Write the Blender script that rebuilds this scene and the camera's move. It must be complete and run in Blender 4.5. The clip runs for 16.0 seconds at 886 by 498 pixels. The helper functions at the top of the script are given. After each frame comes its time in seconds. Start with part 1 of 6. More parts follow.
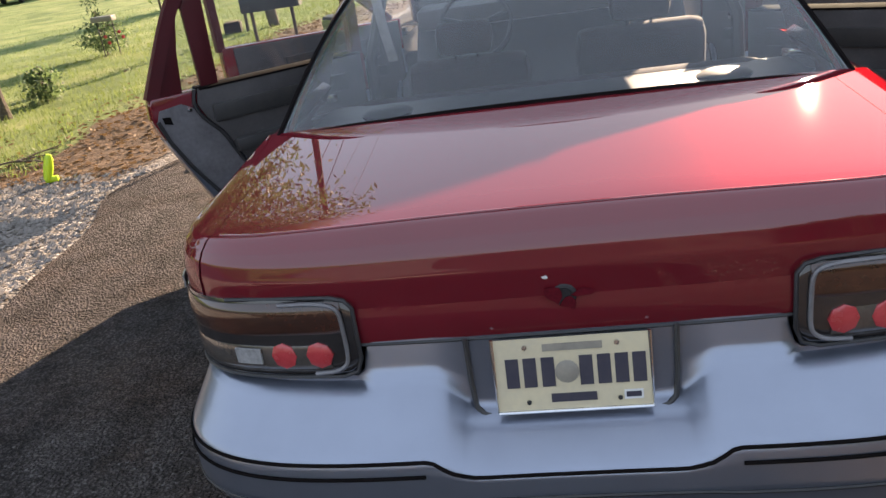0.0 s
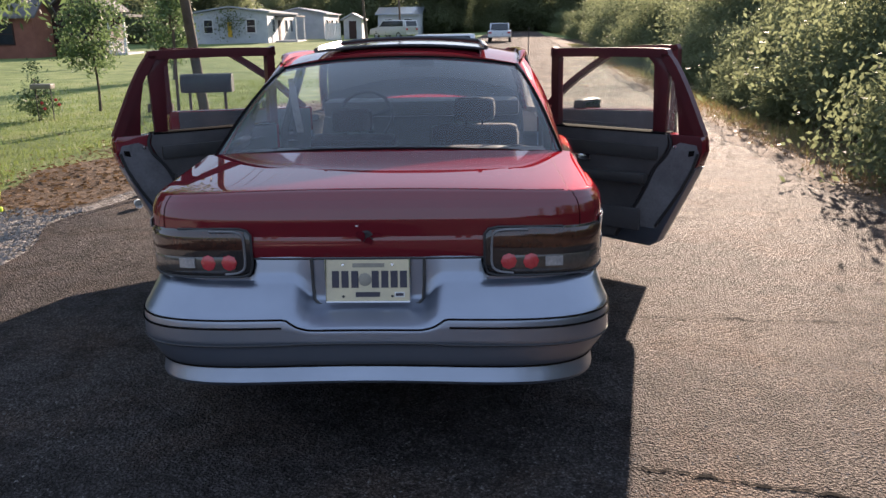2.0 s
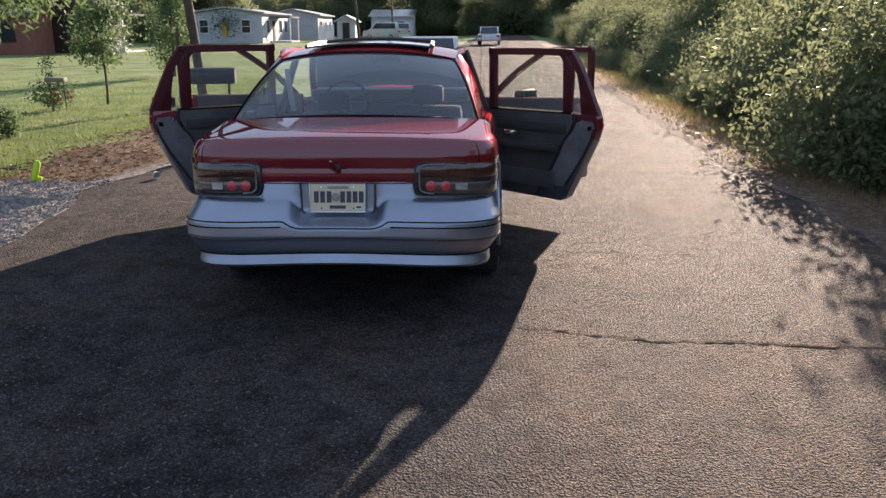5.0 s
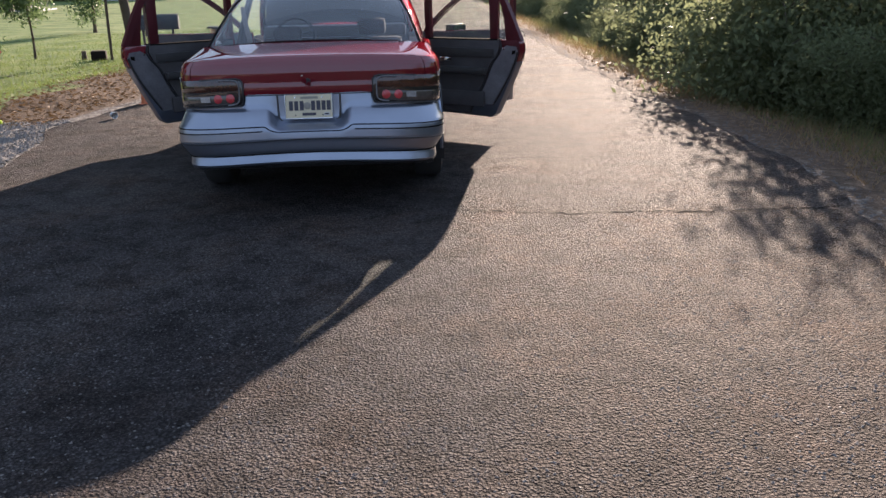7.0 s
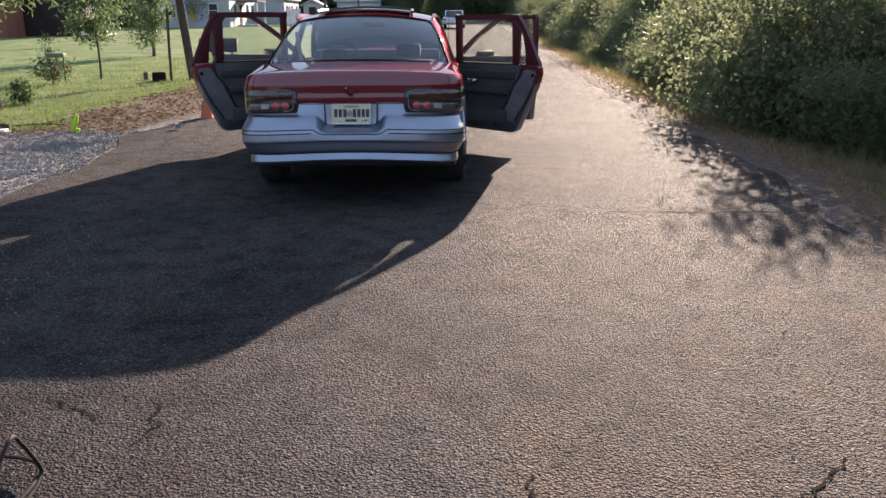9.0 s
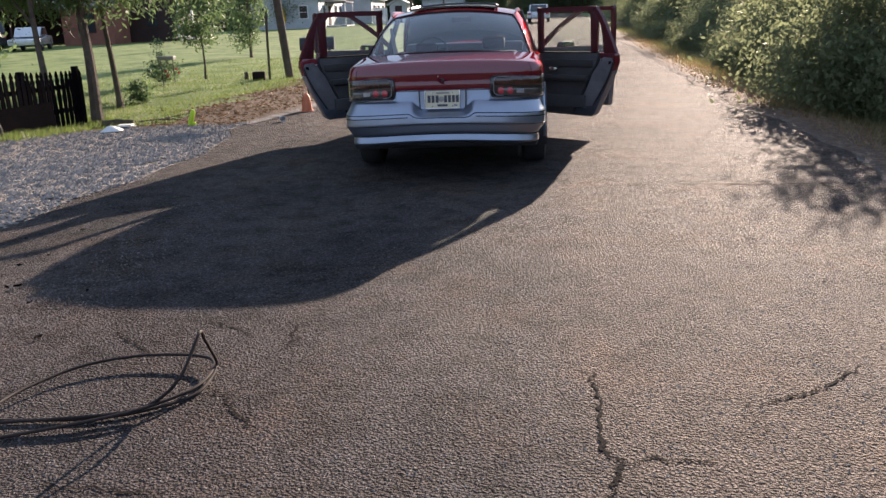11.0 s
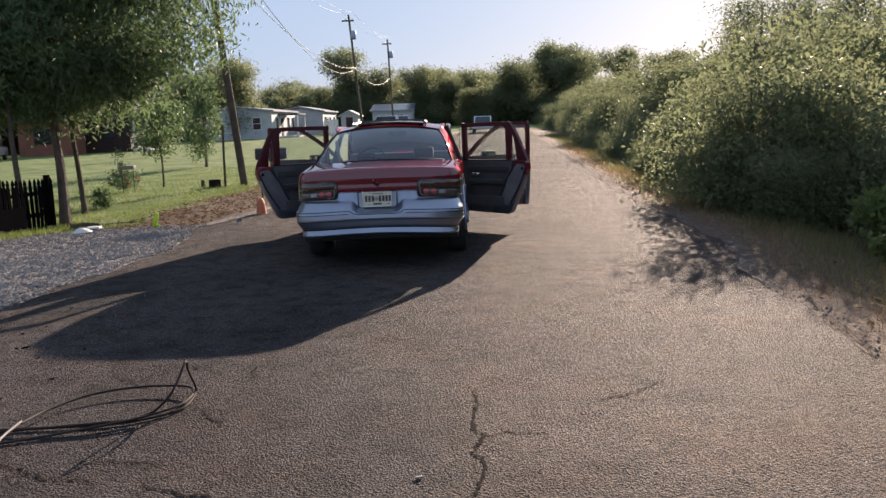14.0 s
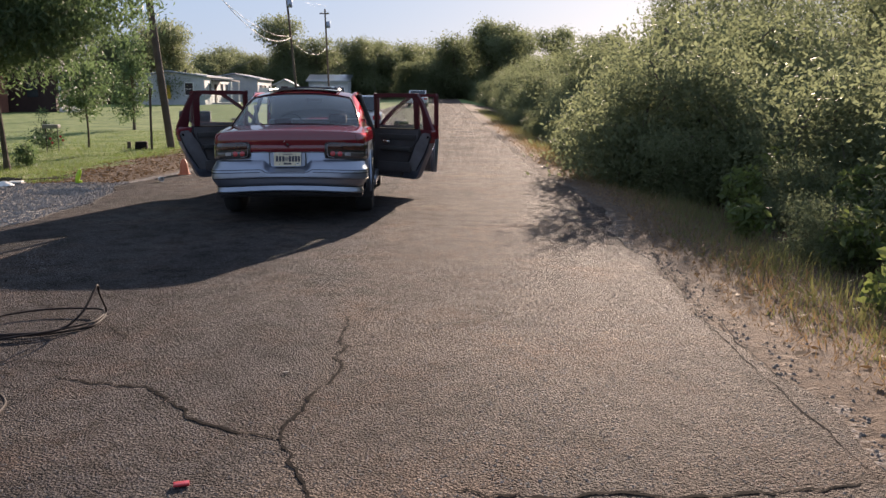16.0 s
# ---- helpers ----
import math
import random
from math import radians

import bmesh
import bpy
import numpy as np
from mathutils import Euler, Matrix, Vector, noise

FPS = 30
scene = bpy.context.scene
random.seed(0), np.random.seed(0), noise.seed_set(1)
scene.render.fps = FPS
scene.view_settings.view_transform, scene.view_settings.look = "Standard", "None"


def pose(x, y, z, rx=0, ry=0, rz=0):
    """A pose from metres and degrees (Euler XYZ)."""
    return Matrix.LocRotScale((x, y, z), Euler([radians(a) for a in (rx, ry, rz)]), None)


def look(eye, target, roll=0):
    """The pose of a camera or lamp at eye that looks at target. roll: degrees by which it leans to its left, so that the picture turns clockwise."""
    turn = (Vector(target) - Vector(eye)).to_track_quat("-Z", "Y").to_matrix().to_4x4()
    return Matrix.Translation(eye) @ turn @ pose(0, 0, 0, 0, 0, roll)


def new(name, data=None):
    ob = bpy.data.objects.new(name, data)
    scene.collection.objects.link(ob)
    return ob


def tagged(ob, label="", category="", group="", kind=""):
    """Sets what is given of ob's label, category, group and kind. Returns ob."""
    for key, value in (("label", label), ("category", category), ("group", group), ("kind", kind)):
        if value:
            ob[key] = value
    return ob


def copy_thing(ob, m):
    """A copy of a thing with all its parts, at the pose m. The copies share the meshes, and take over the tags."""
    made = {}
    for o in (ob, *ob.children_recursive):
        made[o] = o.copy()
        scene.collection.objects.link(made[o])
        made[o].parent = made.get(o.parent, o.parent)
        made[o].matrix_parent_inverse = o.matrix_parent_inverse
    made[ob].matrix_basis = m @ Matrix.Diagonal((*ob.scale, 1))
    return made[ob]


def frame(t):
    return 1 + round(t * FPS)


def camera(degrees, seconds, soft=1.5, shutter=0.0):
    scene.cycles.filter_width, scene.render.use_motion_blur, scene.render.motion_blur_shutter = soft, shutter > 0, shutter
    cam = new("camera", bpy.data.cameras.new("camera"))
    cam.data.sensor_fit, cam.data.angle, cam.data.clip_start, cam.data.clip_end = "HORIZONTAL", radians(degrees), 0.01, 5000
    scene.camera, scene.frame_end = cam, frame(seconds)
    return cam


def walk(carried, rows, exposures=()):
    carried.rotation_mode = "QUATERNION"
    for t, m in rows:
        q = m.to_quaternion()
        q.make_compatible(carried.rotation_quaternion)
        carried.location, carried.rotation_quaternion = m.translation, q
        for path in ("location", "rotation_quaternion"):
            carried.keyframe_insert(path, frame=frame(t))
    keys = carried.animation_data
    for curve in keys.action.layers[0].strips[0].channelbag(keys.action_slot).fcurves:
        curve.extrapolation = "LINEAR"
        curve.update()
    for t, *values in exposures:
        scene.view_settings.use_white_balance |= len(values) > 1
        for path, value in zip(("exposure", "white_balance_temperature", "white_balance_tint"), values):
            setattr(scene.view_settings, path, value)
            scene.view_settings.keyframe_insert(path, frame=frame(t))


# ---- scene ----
cam = camera(56.7, 16.0)
PATH = [
    (0, (0.018, -1.406, 1.619), (-0.288, 0.419, 0.86), -8.7),
    (0.5, (0.069, -1.833, 1.68), (-0.067, 0.036, 0.98), -6.9),
    (1, (0.216, -2.163, 1.67), (0.127, -0.262, 1.054), -4.4),
    (1.5, (0.39, -2.491, 1.67), (0.307, -0.572, 1.109), -2.4),
    (2, (0.385, -2.845, 1.632), (0.312, -0.916, 1.11), -1.0),
    (2.5, (0.485, -3.107, 1.659), (0.402, -1.176, 1.144), -0.2),
    (3, (0.755, -3.271, 1.618), (0.65, -1.341, 1.103), -0.3),
    (5.3, (0.677, -4.616, 1.639), (0.648, -2.684, 1.122), -0.3),
    (5.5, (0.608, -4.731, 1.596), (0.604, -2.802, 1.066), -0.5),
    (6, (0.533, -5.0, 1.566), (0.59, -3.085, 0.991), -0.8),
    (6.5, (0.578, -5.297, 1.513), (0.672, -3.397, 0.895), -1.2),
    (7, (0.529, -5.513, 1.512), (0.646, -3.615, 0.892), -1.3),
    (7.5, (0.411, -5.755, 1.501), (0.515, -3.851, 0.896), -1.1),
    (8, (0.462, -5.986, 1.489), (0.541, -4.068, 0.926), -0.3),
    (8.2, (0.518, -6.093, 1.491), (0.589, -4.17, 0.945), -0.1),
    (10.3, (0.691, -7.034, 1.481), (0.59, -5.115, 0.928), -2.0),
    (10.5, (0.707, -7.094, 1.492), (0.58, -5.176, 0.939), -2.2),
    (11, (0.642, -7.28, 1.477), (0.462, -5.366, 0.924), -2.1),
    (11.5, (0.586, -7.497, 1.446), (0.385, -5.585, 0.894), -1.1),
    (12, (0.668, -7.743, 1.456), (0.388, -5.834, 0.929), -0.1),
    (12.5, (0.722, -7.942, 1.481), (0.355, -6.035, 1.001), -1.1),
    (13, (0.702, -8.192, 1.52), (0.408, -6.258, 1.103), -1.9),
    (13.5, (0.751, -8.412, 1.541), (0.585, -6.451, 1.184), -2.1),
    (14, (0.934, -8.617, 1.525), (0.874, -6.641, 1.218), -2.2),
    (14.5, (1.085, -8.814, 1.538), (1.098, -6.833, 1.262), -2.4),
    (15, (1.093, -9.019, 1.492), (1.18, -7.045, 1.181), -1.7),
    (15.5, (1.144, -9.252, 1.496), (1.281, -7.292, 1.122), -0.0),
    (16, (1.325, -9.5, 1.471), (1.42, -7.537, 1.102), 0.1),
]
EXPOSURE = [(0.0, 2.36, 7900), (0.5, 2.30, 7600), (1.0, 2.12, 7150), (1.5, 1.88, 6800), (2.5, 1.70, 6700), (5.5, 1.60, 6600), (8.0, 1.70, 6500), (11.0, 1.65, 6500), (12.5, 1.72, 6500), (14.5, 1.24, 6700), (16.0, 1.26, 6700)]
walk(cam, [(t, look(eye, target, roll)) for t, eye, target, roll in PATH], [(t, stops + 0.08, kelvin, 19) for t, stops, kelvin in EXPOSURE])
# ---- world, sun ----
SUN = Vector((1.08, 3.10, 0.978)).normalized()          # towards the sun
ELEV, AZIM = math.asin(SUN.z), math.atan2(SUN.x, SUN.y)
world = bpy.data.worlds.new("sky")
scene.world = world
world.use_nodes = True
wn, wl = world.node_tree.nodes, world.node_tree.links
sky = wn.new("ShaderNodeTexSky")
sky.sky_type, sky.sun_disc = "NISHITA", False
sky.sun_elevation, sky.sun_rotation = ELEV, AZIM
sky.air_density, sky.dust_density, sky.ozone_density = 1.0, 0.8, 1.5
wn["Background"].inputs[1].default_value = 1.0
glow = wn.new("ShaderNodeVectorMath")                   # clear sky and an even pale summer haze over it
glow.operation = "MULTIPLY_ADD"
glow.inputs[1].default_value, glow.inputs[2].default_value = (0.0075, 0.0075, 0.0075), (0.134, 0.189, 0.266)
wl.new(sky.outputs[0], glow.inputs[0])
wl.new(glow.outputs[0], wn["Background"].inputs[0])
sun = new("sun", bpy.data.lights.new("sun", "SUN"))
sun.data.energy, sun.data.angle, sun.data.color = 4.5, radians(0.6), (1.0, 0.84, 0.66)
sun.matrix_world = look((0, 0, 40), Vector((0, 0, 40)) - SUN)


# ---- materials ----
def tree_of(name):
    m = bpy.data.materials.new(name)
    m.use_nodes = True
    return m, m.node_tree.nodes, m.node_tree.links, m.node_tree.nodes["Principled BSDF"]


def ramp(n, stops):
    r = n.new("ShaderNodeValToRGB")
    while len(r.color_ramp.elements) < len(stops):
        r.color_ramp.elements.new(0.5)
    for e, (p, c) in zip(r.color_ramp.elements, stops):
        e.position, e.color = p, (*c, 1)
    return r


def noise_node(n, l, scale, detail=4, rough=0.6, coord="Object"):
    tc = n.new("ShaderNodeTexCoord")
    t = n.new("ShaderNodeTexNoise")
    t.inputs["Scale"].default_value, t.inputs["Detail"].default_value, t.inputs["Roughness"].default_value = scale, detail, rough
    l.new(tc.outputs[coord], t.inputs["Vector"])
    return t


def mat(name, a, b=None, rough=0.6, metal=0.0, scale=8.0, fine=60.0, bump=0.1, dist=0.004, coat=0.0, rvar=0.1, spec=0.5, random_tone=0.0, coat_ior=1.55, coat_rough=0.05, edge=(1, 1, 1)):
    """Two tones mixed by coarse and fine noise, uneven roughness and a fine relief."""
    m, n, l, p = tree_of(name)
    b = b or tuple(v * 0.75 for v in a)
    t1, t2 = noise_node(n, l, scale), noise_node(n, l, fine, 3)
    mx = n.new("ShaderNodeMath")
    mx.operation = "MULTIPLY_ADD"
    mx.inputs[1].default_value = 0.45
    l.new(t2.outputs[0], mx.inputs[0])
    l.new(t1.outputs[0], mx.inputs[2])
    r = ramp(n, [(0.45, a), (0.95, b)])
    l.new(mx.outputs[0], r.inputs[0])
    col = r.outputs[0]
    if random_tone:
        oi = n.new("ShaderNodeObjectInfo")
        hs = n.new("ShaderNodeHueSaturation")
        mr = n.new("ShaderNodeMapRange")
        mr.inputs[3].default_value, mr.inputs[4].default_value = 1 - random_tone, 1 + random_tone
        l.new(oi.outputs["Random"], mr.inputs[0])
        l.new(mr.outputs[0], hs.inputs["Value"])
        l.new(col, hs.inputs["Color"])
        col = hs.outputs[0]
    l.new(col, p.inputs["Base Color"])
    rr = n.new("ShaderNodeMapRange")
    rr.inputs[3].default_value, rr.inputs[4].default_value = max(0.02, rough - rvar), min(1, rough + rvar)
    l.new(t1.outputs[0], rr.inputs[0])
    l.new(rr.outputs[0], p.inputs["Roughness"])
    p.inputs["Metallic"].default_value, p.inputs["Coat Weight"].default_value = metal, coat
    p.inputs["Coat Roughness"].default_value, p.inputs["Coat IOR"].default_value = coat_rough, coat_ior
    p.inputs["Specular IOR Level"].default_value, p.inputs["Specular Tint"].default_value = spec, (*edge, 1)
    if bump:
        bp = n.new("ShaderNodeBump")
        bp.inputs["Strength"].default_value, bp.inputs["Distance"].default_value = bump, dist
        l.new(t2.outputs[0], bp.inputs["Height"])
        l.new(bp.outputs[0], p.inputs["Normal"])
    return m


def glass_mat(name, tint, gloss_rough=0.02, ior=1.5, dust_sheen=0.0):
    """A thin pane: what is behind it, tinted, the gloss of its face and a dusty film."""
    m, n, l, p = tree_of(name)
    n.remove(p)
    tr, gl, mix, fr = n.new("ShaderNodeBsdfTransparent"), n.new("ShaderNodeBsdfGlossy"), n.new("ShaderNodeMixShader"), n.new("ShaderNodeFresnel")
    tr.inputs[0].default_value, gl.inputs[0].default_value = (*tint, 1), (1, 1, 1, 1)
    gl.inputs["Roughness"].default_value, fr.inputs[0].default_value = gloss_rough, ior
    l.new(fr.outputs[0], mix.inputs[0])
    l.new(tr.outputs[0], mix.inputs[1])
    l.new(gl.outputs[0], mix.inputs[2])
    out = mix.outputs[0]
    if dust_sheen:
        film, over, t, mr = n.new("ShaderNodeBsdfDiffuse"), n.new("ShaderNodeMixShader"), noise_node(n, l, 7, 5), n.new("ShaderNodeMapRange")
        # bluish tint puts a sheen of sky into the dusty film's colour
        film.inputs[0].default_value = (0.54, 0.60, 0.68, 1)
        mr.inputs[3].default_value, mr.inputs[4].default_value = dust_sheen * 0.6, dust_sheen * 1.4
        l.new(t.outputs[0], mr.inputs[0])
        l.new(mr.outputs[0], over.inputs[0])
        l.new(out, over.inputs[1])
        l.new(film.outputs[0], over.inputs[2])
        out = over.outputs[0]
    l.new(out, n["Material Output"].inputs[0])
    return m


def leaf_mat(name, dark, light, through_col, amount=0.4, gloss=0.3):
    """Leaf with light coming through, each leaf of its own tone."""
    m, n, l, p = tree_of(name)
    g = n.new("ShaderNodeNewGeometry")
    r = ramp(n, [(0.0, dark), (1.0, light)])
    l.new(g.outputs["Random Per Island"], r.inputs[0])
    l.new(r.outputs[0], p.inputs["Base Color"])
    p.inputs["Roughness"].default_value, p.inputs["Specular IOR Level"].default_value = 0.55, gloss
    tl, mix = n.new("ShaderNodeBsdfTranslucent"), n.new("ShaderNodeMixShader")
    tl.inputs[0].default_value, mix.inputs[0].default_value = (*through_col, 1), amount
    l.new(p.outputs[0], mix.inputs[1])
    l.new(tl.outputs[0], mix.inputs[2])
    l.new(mix.outputs[0], n["Material Output"].inputs[0])
    return m


def asphalt_mat():
    """Chip-seal: stones about a centimetre across in tar, worn in lanes, patched and stained."""
    m, n, l, p = tree_of("asphalt")
    tc = n.new("ShaderNodeTexCoord")
    warp = noise_node(n, l, 60, 2)
    bend = n.new("ShaderNodeVectorMath")
    bend.operation = "MULTIPLY_ADD"
    bend.inputs[1].default_value = (0.016, 0.016, 0.016)
    l.new(warp.outputs["Color"], bend.inputs[0])
    l.new(tc.outputs["Object"], bend.inputs[2])
    v = n.new("ShaderNodeTexVoronoi")
    v.inputs["Scale"].default_value, v.inputs["Randomness"].default_value = 78, 1
    l.new(bend.outputs[0], v.inputs["Vector"])
    stone = ramp(n, [(0.0, (0.165, 0.143, 0.132)), (0.5, (0.182, 0.158, 0.146)), (0.85, (0.205, 0.179, 0.165)), (1.0, (0.25, 0.22, 0.20))])
    sep = n.new("ShaderNodeSeparateColor")
    l.new(v.outputs["Color"], sep.inputs[0])
    l.new(sep.outputs[0], stone.inputs[0])
    gap = ramp(n, [(0.26, (1.08, 1.08, 1.08)), (0.58, (0.46, 0.45, 0.445))])
    l.new(v.outputs["Distance"], gap.inputs[0])
    t1, t2, t3 = noise_node(n, l, 0.55, 6), noise_node(n, l, 4.5, 5), noise_node(n, l, 1.3, 4, 0.7)
    patch = ramp(n, [(0.36, (0.62, 0.60, 0.62)), (0.5, (0.92, 0.90, 0.90)), (0.64, (1.22, 1.16, 1.10))])
    l.new(t1.outputs[0], patch.inputs[0])
    stain = ramp(n, [(0.36, (0.58, 0.56, 0.55)), (0.54, (1.05, 1.05, 1.05))])
    l.new(t2.outputs[0], stain.inputs[0])
    rust = ramp(n, [(0.48, (1, 1, 1)), (0.70, (1.10, 0.90, 0.77))])
    l.new(t3.outputs[0], rust.inputs[0])
    col = stone.outputs[0]
    # hollows of the relief get their shade in the colour, from matching noise
    hollow_shade = ramp(n, [(0.38, (0.72, 0.71, 0.70)), (0.55, (1.1, 1.1, 1.1))])
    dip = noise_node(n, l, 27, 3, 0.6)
    l.new(dip.outputs[0], hollow_shade.inputs[0])
    # two passes of the spreader: a greyer lane and a paler, browner one, with a ragged joint
    xyz, edge, wob = n.new("ShaderNodeSeparateXYZ"), n.new("ShaderNodeMath"), n.new("ShaderNodeMath")
    l.new(tc.outputs["Object"], xyz.inputs[0])
    edge.operation, wob.operation = "MULTIPLY_ADD", "MULTIPLY_ADD"
    edge.inputs[1].default_value, wob.inputs[1].default_value = -0.0515, 0.30
    l.new(xyz.outputs[1], edge.inputs[0])
    l.new(xyz.outputs[0], edge.inputs[2])
    l.new(t2.outputs[0], wob.inputs[0])
    l.new(edge.outputs[0], wob.inputs[2])
    span = n.new("ShaderNodeMapRange")
    span.inputs[1].default_value, span.inputs[2].default_value = 1.10, 1.38
    l.new(wob.outputs[0], span.inputs[0])
    lane = ramp(n, [(0.0, (0.83, 0.855, 0.91)), (1.0, (1.12, 1.04, 0.98))])
    l.new(span.outputs[0], lane.inputs[0])
    for other, k in ((hollow_shade, 1.0), (lane, 1.0), (gap, 1.0), (patch, 1.0), (stain, 0.9), (rust, 1.0)):
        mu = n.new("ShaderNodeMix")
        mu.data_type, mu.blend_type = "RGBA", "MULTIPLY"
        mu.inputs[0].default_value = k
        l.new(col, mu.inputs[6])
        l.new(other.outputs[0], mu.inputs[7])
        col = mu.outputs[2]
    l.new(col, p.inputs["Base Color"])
    p.inputs["Roughness"].default_value, p.inputs["Specular IOR Level"].default_value = 0.8, 0.13
    grit = noise_node(n, l, 72, 4, 0.7)
    h = n.new("ShaderNodeMath")
    h.operation = "MULTIPLY_ADD"
    h.inputs[1].default_value = -1.5
    l.new(v.outputs["Distance"], h.inputs[0])
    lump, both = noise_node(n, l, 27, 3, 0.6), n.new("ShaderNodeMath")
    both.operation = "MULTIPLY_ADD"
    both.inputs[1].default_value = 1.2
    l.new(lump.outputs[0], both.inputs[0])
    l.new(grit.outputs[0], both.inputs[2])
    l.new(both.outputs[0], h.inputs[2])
    bp = n.new("ShaderNodeBump")
    bp.inputs["Strength"].default_value, bp.inputs["Distance"].default_value = 1.0, 0.058
    l.new(h.outputs[0], bp.inputs["Height"])
    l.new(bp.outputs[0], p.inputs["Normal"])
    return m


def ground_mat():
    """Lawn, bare brown earth and pale gravel, by where the ground changes from one to the other."""
    m, n, l, p = tree_of("ground")
    t1, t2, t3 = noise_node(n, l, 0.8, 6), noise_node(n, l, 14, 5), noise_node(n, l, 90, 3)
    lawn = ramp(n, [(0.34, (0.075, 0.115, 0.036)), (0.5, (0.136, 0.188, 0.056)), (0.66, (0.20, 0.228, 0.088))])
    l.new(t1.outputs[0], lawn.inputs[0])
    earth = ramp(n, [(0.3, (0.05, 0.032, 0.022)), (0.55, (0.115, 0.074, 0.048)), (0.75, (0.20, 0.14, 0.095))])
    l.new(t2.outputs[0], earth.inputs[0])
    v = n.new("ShaderNodeTexVoronoi")
    v.inputs["Scale"].default_value = 40
    tc = n.new("ShaderNodeTexCoord")
    l.new(tc.outputs["Object"], v.inputs["Vector"])
    sep = n.new("ShaderNodeSeparateColor")
    l.new(v.outputs["Color"], sep.inputs[0])
    peb = ramp(n, [(0.0, (0.065, 0.056, 0.048)), (0.5, (0.145, 0.128, 0.115)), (1.0, (0.34, 0.31, 0.285))])
    l.new(sep.outputs[0], peb.inputs[0])
    prev = lawn.outputs[0]
    for name, colour in (("earth", earth.outputs[0]), ("gravel", peb.outputs[0])):
        at = n.new("ShaderNodeAttribute")
        at.attribute_name = name
        add = n.new("ShaderNodeMath")
        add.operation = "MULTIPLY_ADD"
        add.inputs[1].default_value = 0.9
        l.new(t2.outputs[0], add.inputs[0])
        l.new(at.outputs["Fac"], add.inputs[2])
        th = n.new("ShaderNodeMapRange")
        th.inputs[1].default_value, th.inputs[2].default_value = 0.85, 1.05
        l.new(add.outputs[0], th.inputs[0])
        mx = n.new("ShaderNodeMix")
        mx.data_type = "RGBA"
        l.new(th.outputs[0], mx.inputs[0])
        l.new(prev, mx.inputs[6])
        l.new(colour, mx.inputs[7])
        prev = mx.outputs[2]
    l.new(prev, p.inputs["Base Color"])
    p.inputs["Roughness"].default_value, p.inputs["Specular IOR Level"].default_value = 0.9, 0.2
    h = n.new("ShaderNodeMath")
    h.operation = "MULTIPLY_ADD"
    h.inputs[1].default_value = 0.4
    l.new(t3.outputs[0], h.inputs[0])
    l.new(t2.outputs[0], h.inputs[2])
    bp = n.new("ShaderNodeBump")
    bp.inputs["Strength"].default_value, bp.inputs["Distance"].default_value = 0.8, 0.03
    pile, lumps = n.new("ShaderNodeMath"), n.new("ShaderNodeMath")
    pile.operation, lumps.operation = "MULTIPLY", "MULTIPLY_ADD"
    l.new(v.outputs["Distance"], pile.inputs[0])
    l.new(at.outputs["Fac"], pile.inputs[1])
    lumps.inputs[1].default_value = -1.1
    l.new(pile.outputs[0], lumps.inputs[0])
    l.new(h.outputs[0], lumps.inputs[2])
    l.new(lumps.outputs[0], bp.inputs["Height"])
    l.new(bp.outputs[0], p.inputs["Normal"])
    return m


ASPHALT, GROUND = asphalt_mat(), ground_mat()
RED = mat("burgundy_paint", (0.165, 0.012, 0.020), (0.14, 0.010, 0.016), 0.5, 0.12, 3, 900, 0.0, 0.0005, coat=0.95, rvar=0.05, spec=0.0, coat_ior=1.78, coat_rough=0.02, edge=(0.85, 0.16, 0.24))
SILVER = mat("silver_paint", (0.29, 0.325, 0.40), (0.245, 0.275, 0.34), 0.32, 0.85, 3, 900, 0.02, 0.0005, coat=0.6, rvar=0.06)
# duller burgundy, darkened: shade on the doors' inner side put into the colour
MAROON_SHADED = mat("shaded_maroon_inner", (0.085, 0.012, 0.016), (0.06, 0.010, 0.013), 0.5, 0, 5, 200, 0.05, 0.001, coat=0.25, spec=0.2)
BLACK = mat("black_plastic", (0.018, 0.018, 0.02), (0.03, 0.03, 0.032), 0.5, 0, 20, 300, 0.1, 0.001)
RUBBER = mat("tyre_rubber", (0.02, 0.02, 0.02), (0.035, 0.033, 0.03), 0.8, 0, 12, 150, 0.2, 0.002)
CHROME = mat("chrome", (0.75, 0.75, 0.76), (0.6, 0.6, 0.6), 0.15, 1.0, 10, 100, 0.02, 0.0005)
PANEL = mat("sunroof_glass", (0.10, 0.10, 0.11), (0.07, 0.07, 0.08), 0.12, 0.2, 3, 50, 0, coat=0.9, coat_ior=1.8)
TRIM = mat("dark_trim", (0.03, 0.03, 0.033), (0.05, 0.048, 0.045), 0.45, 0, 15, 200, 0.05, 0.001)
CLOTH = mat("dark_upholstery", (0.032, 0.014, 0.017), (0.022, 0.013, 0.015), 0.9, 0, 12, 60, 0.2, 0.002)
LINER = mat("door_lining", (0.045, 0.042, 0.045), (0.08, 0.075, 0.075), 0.65, 0, 6, 120, 0.2, 0.002)
LENS_SMOKE = mat("smoked_clear_lens", (0.10, 0.086, 0.076), (0.045, 0.038, 0.034), 0.12, 0, 14, 90, 0.05, 0.002, coat=0.8)
LENS_BROWN = mat("smoked_amber_lens", (0.085, 0.030, 0.018), (0.022, 0.012, 0.010), 0.12, 0, 5, 50, 0.0, coat=0.8)
LENS_DARK = mat("smoked_black_lens", (0.02, 0.018, 0.018), (0.035, 0.03, 0.03), 0.1, 0, 5, 50, 0.0, coat=0.8)
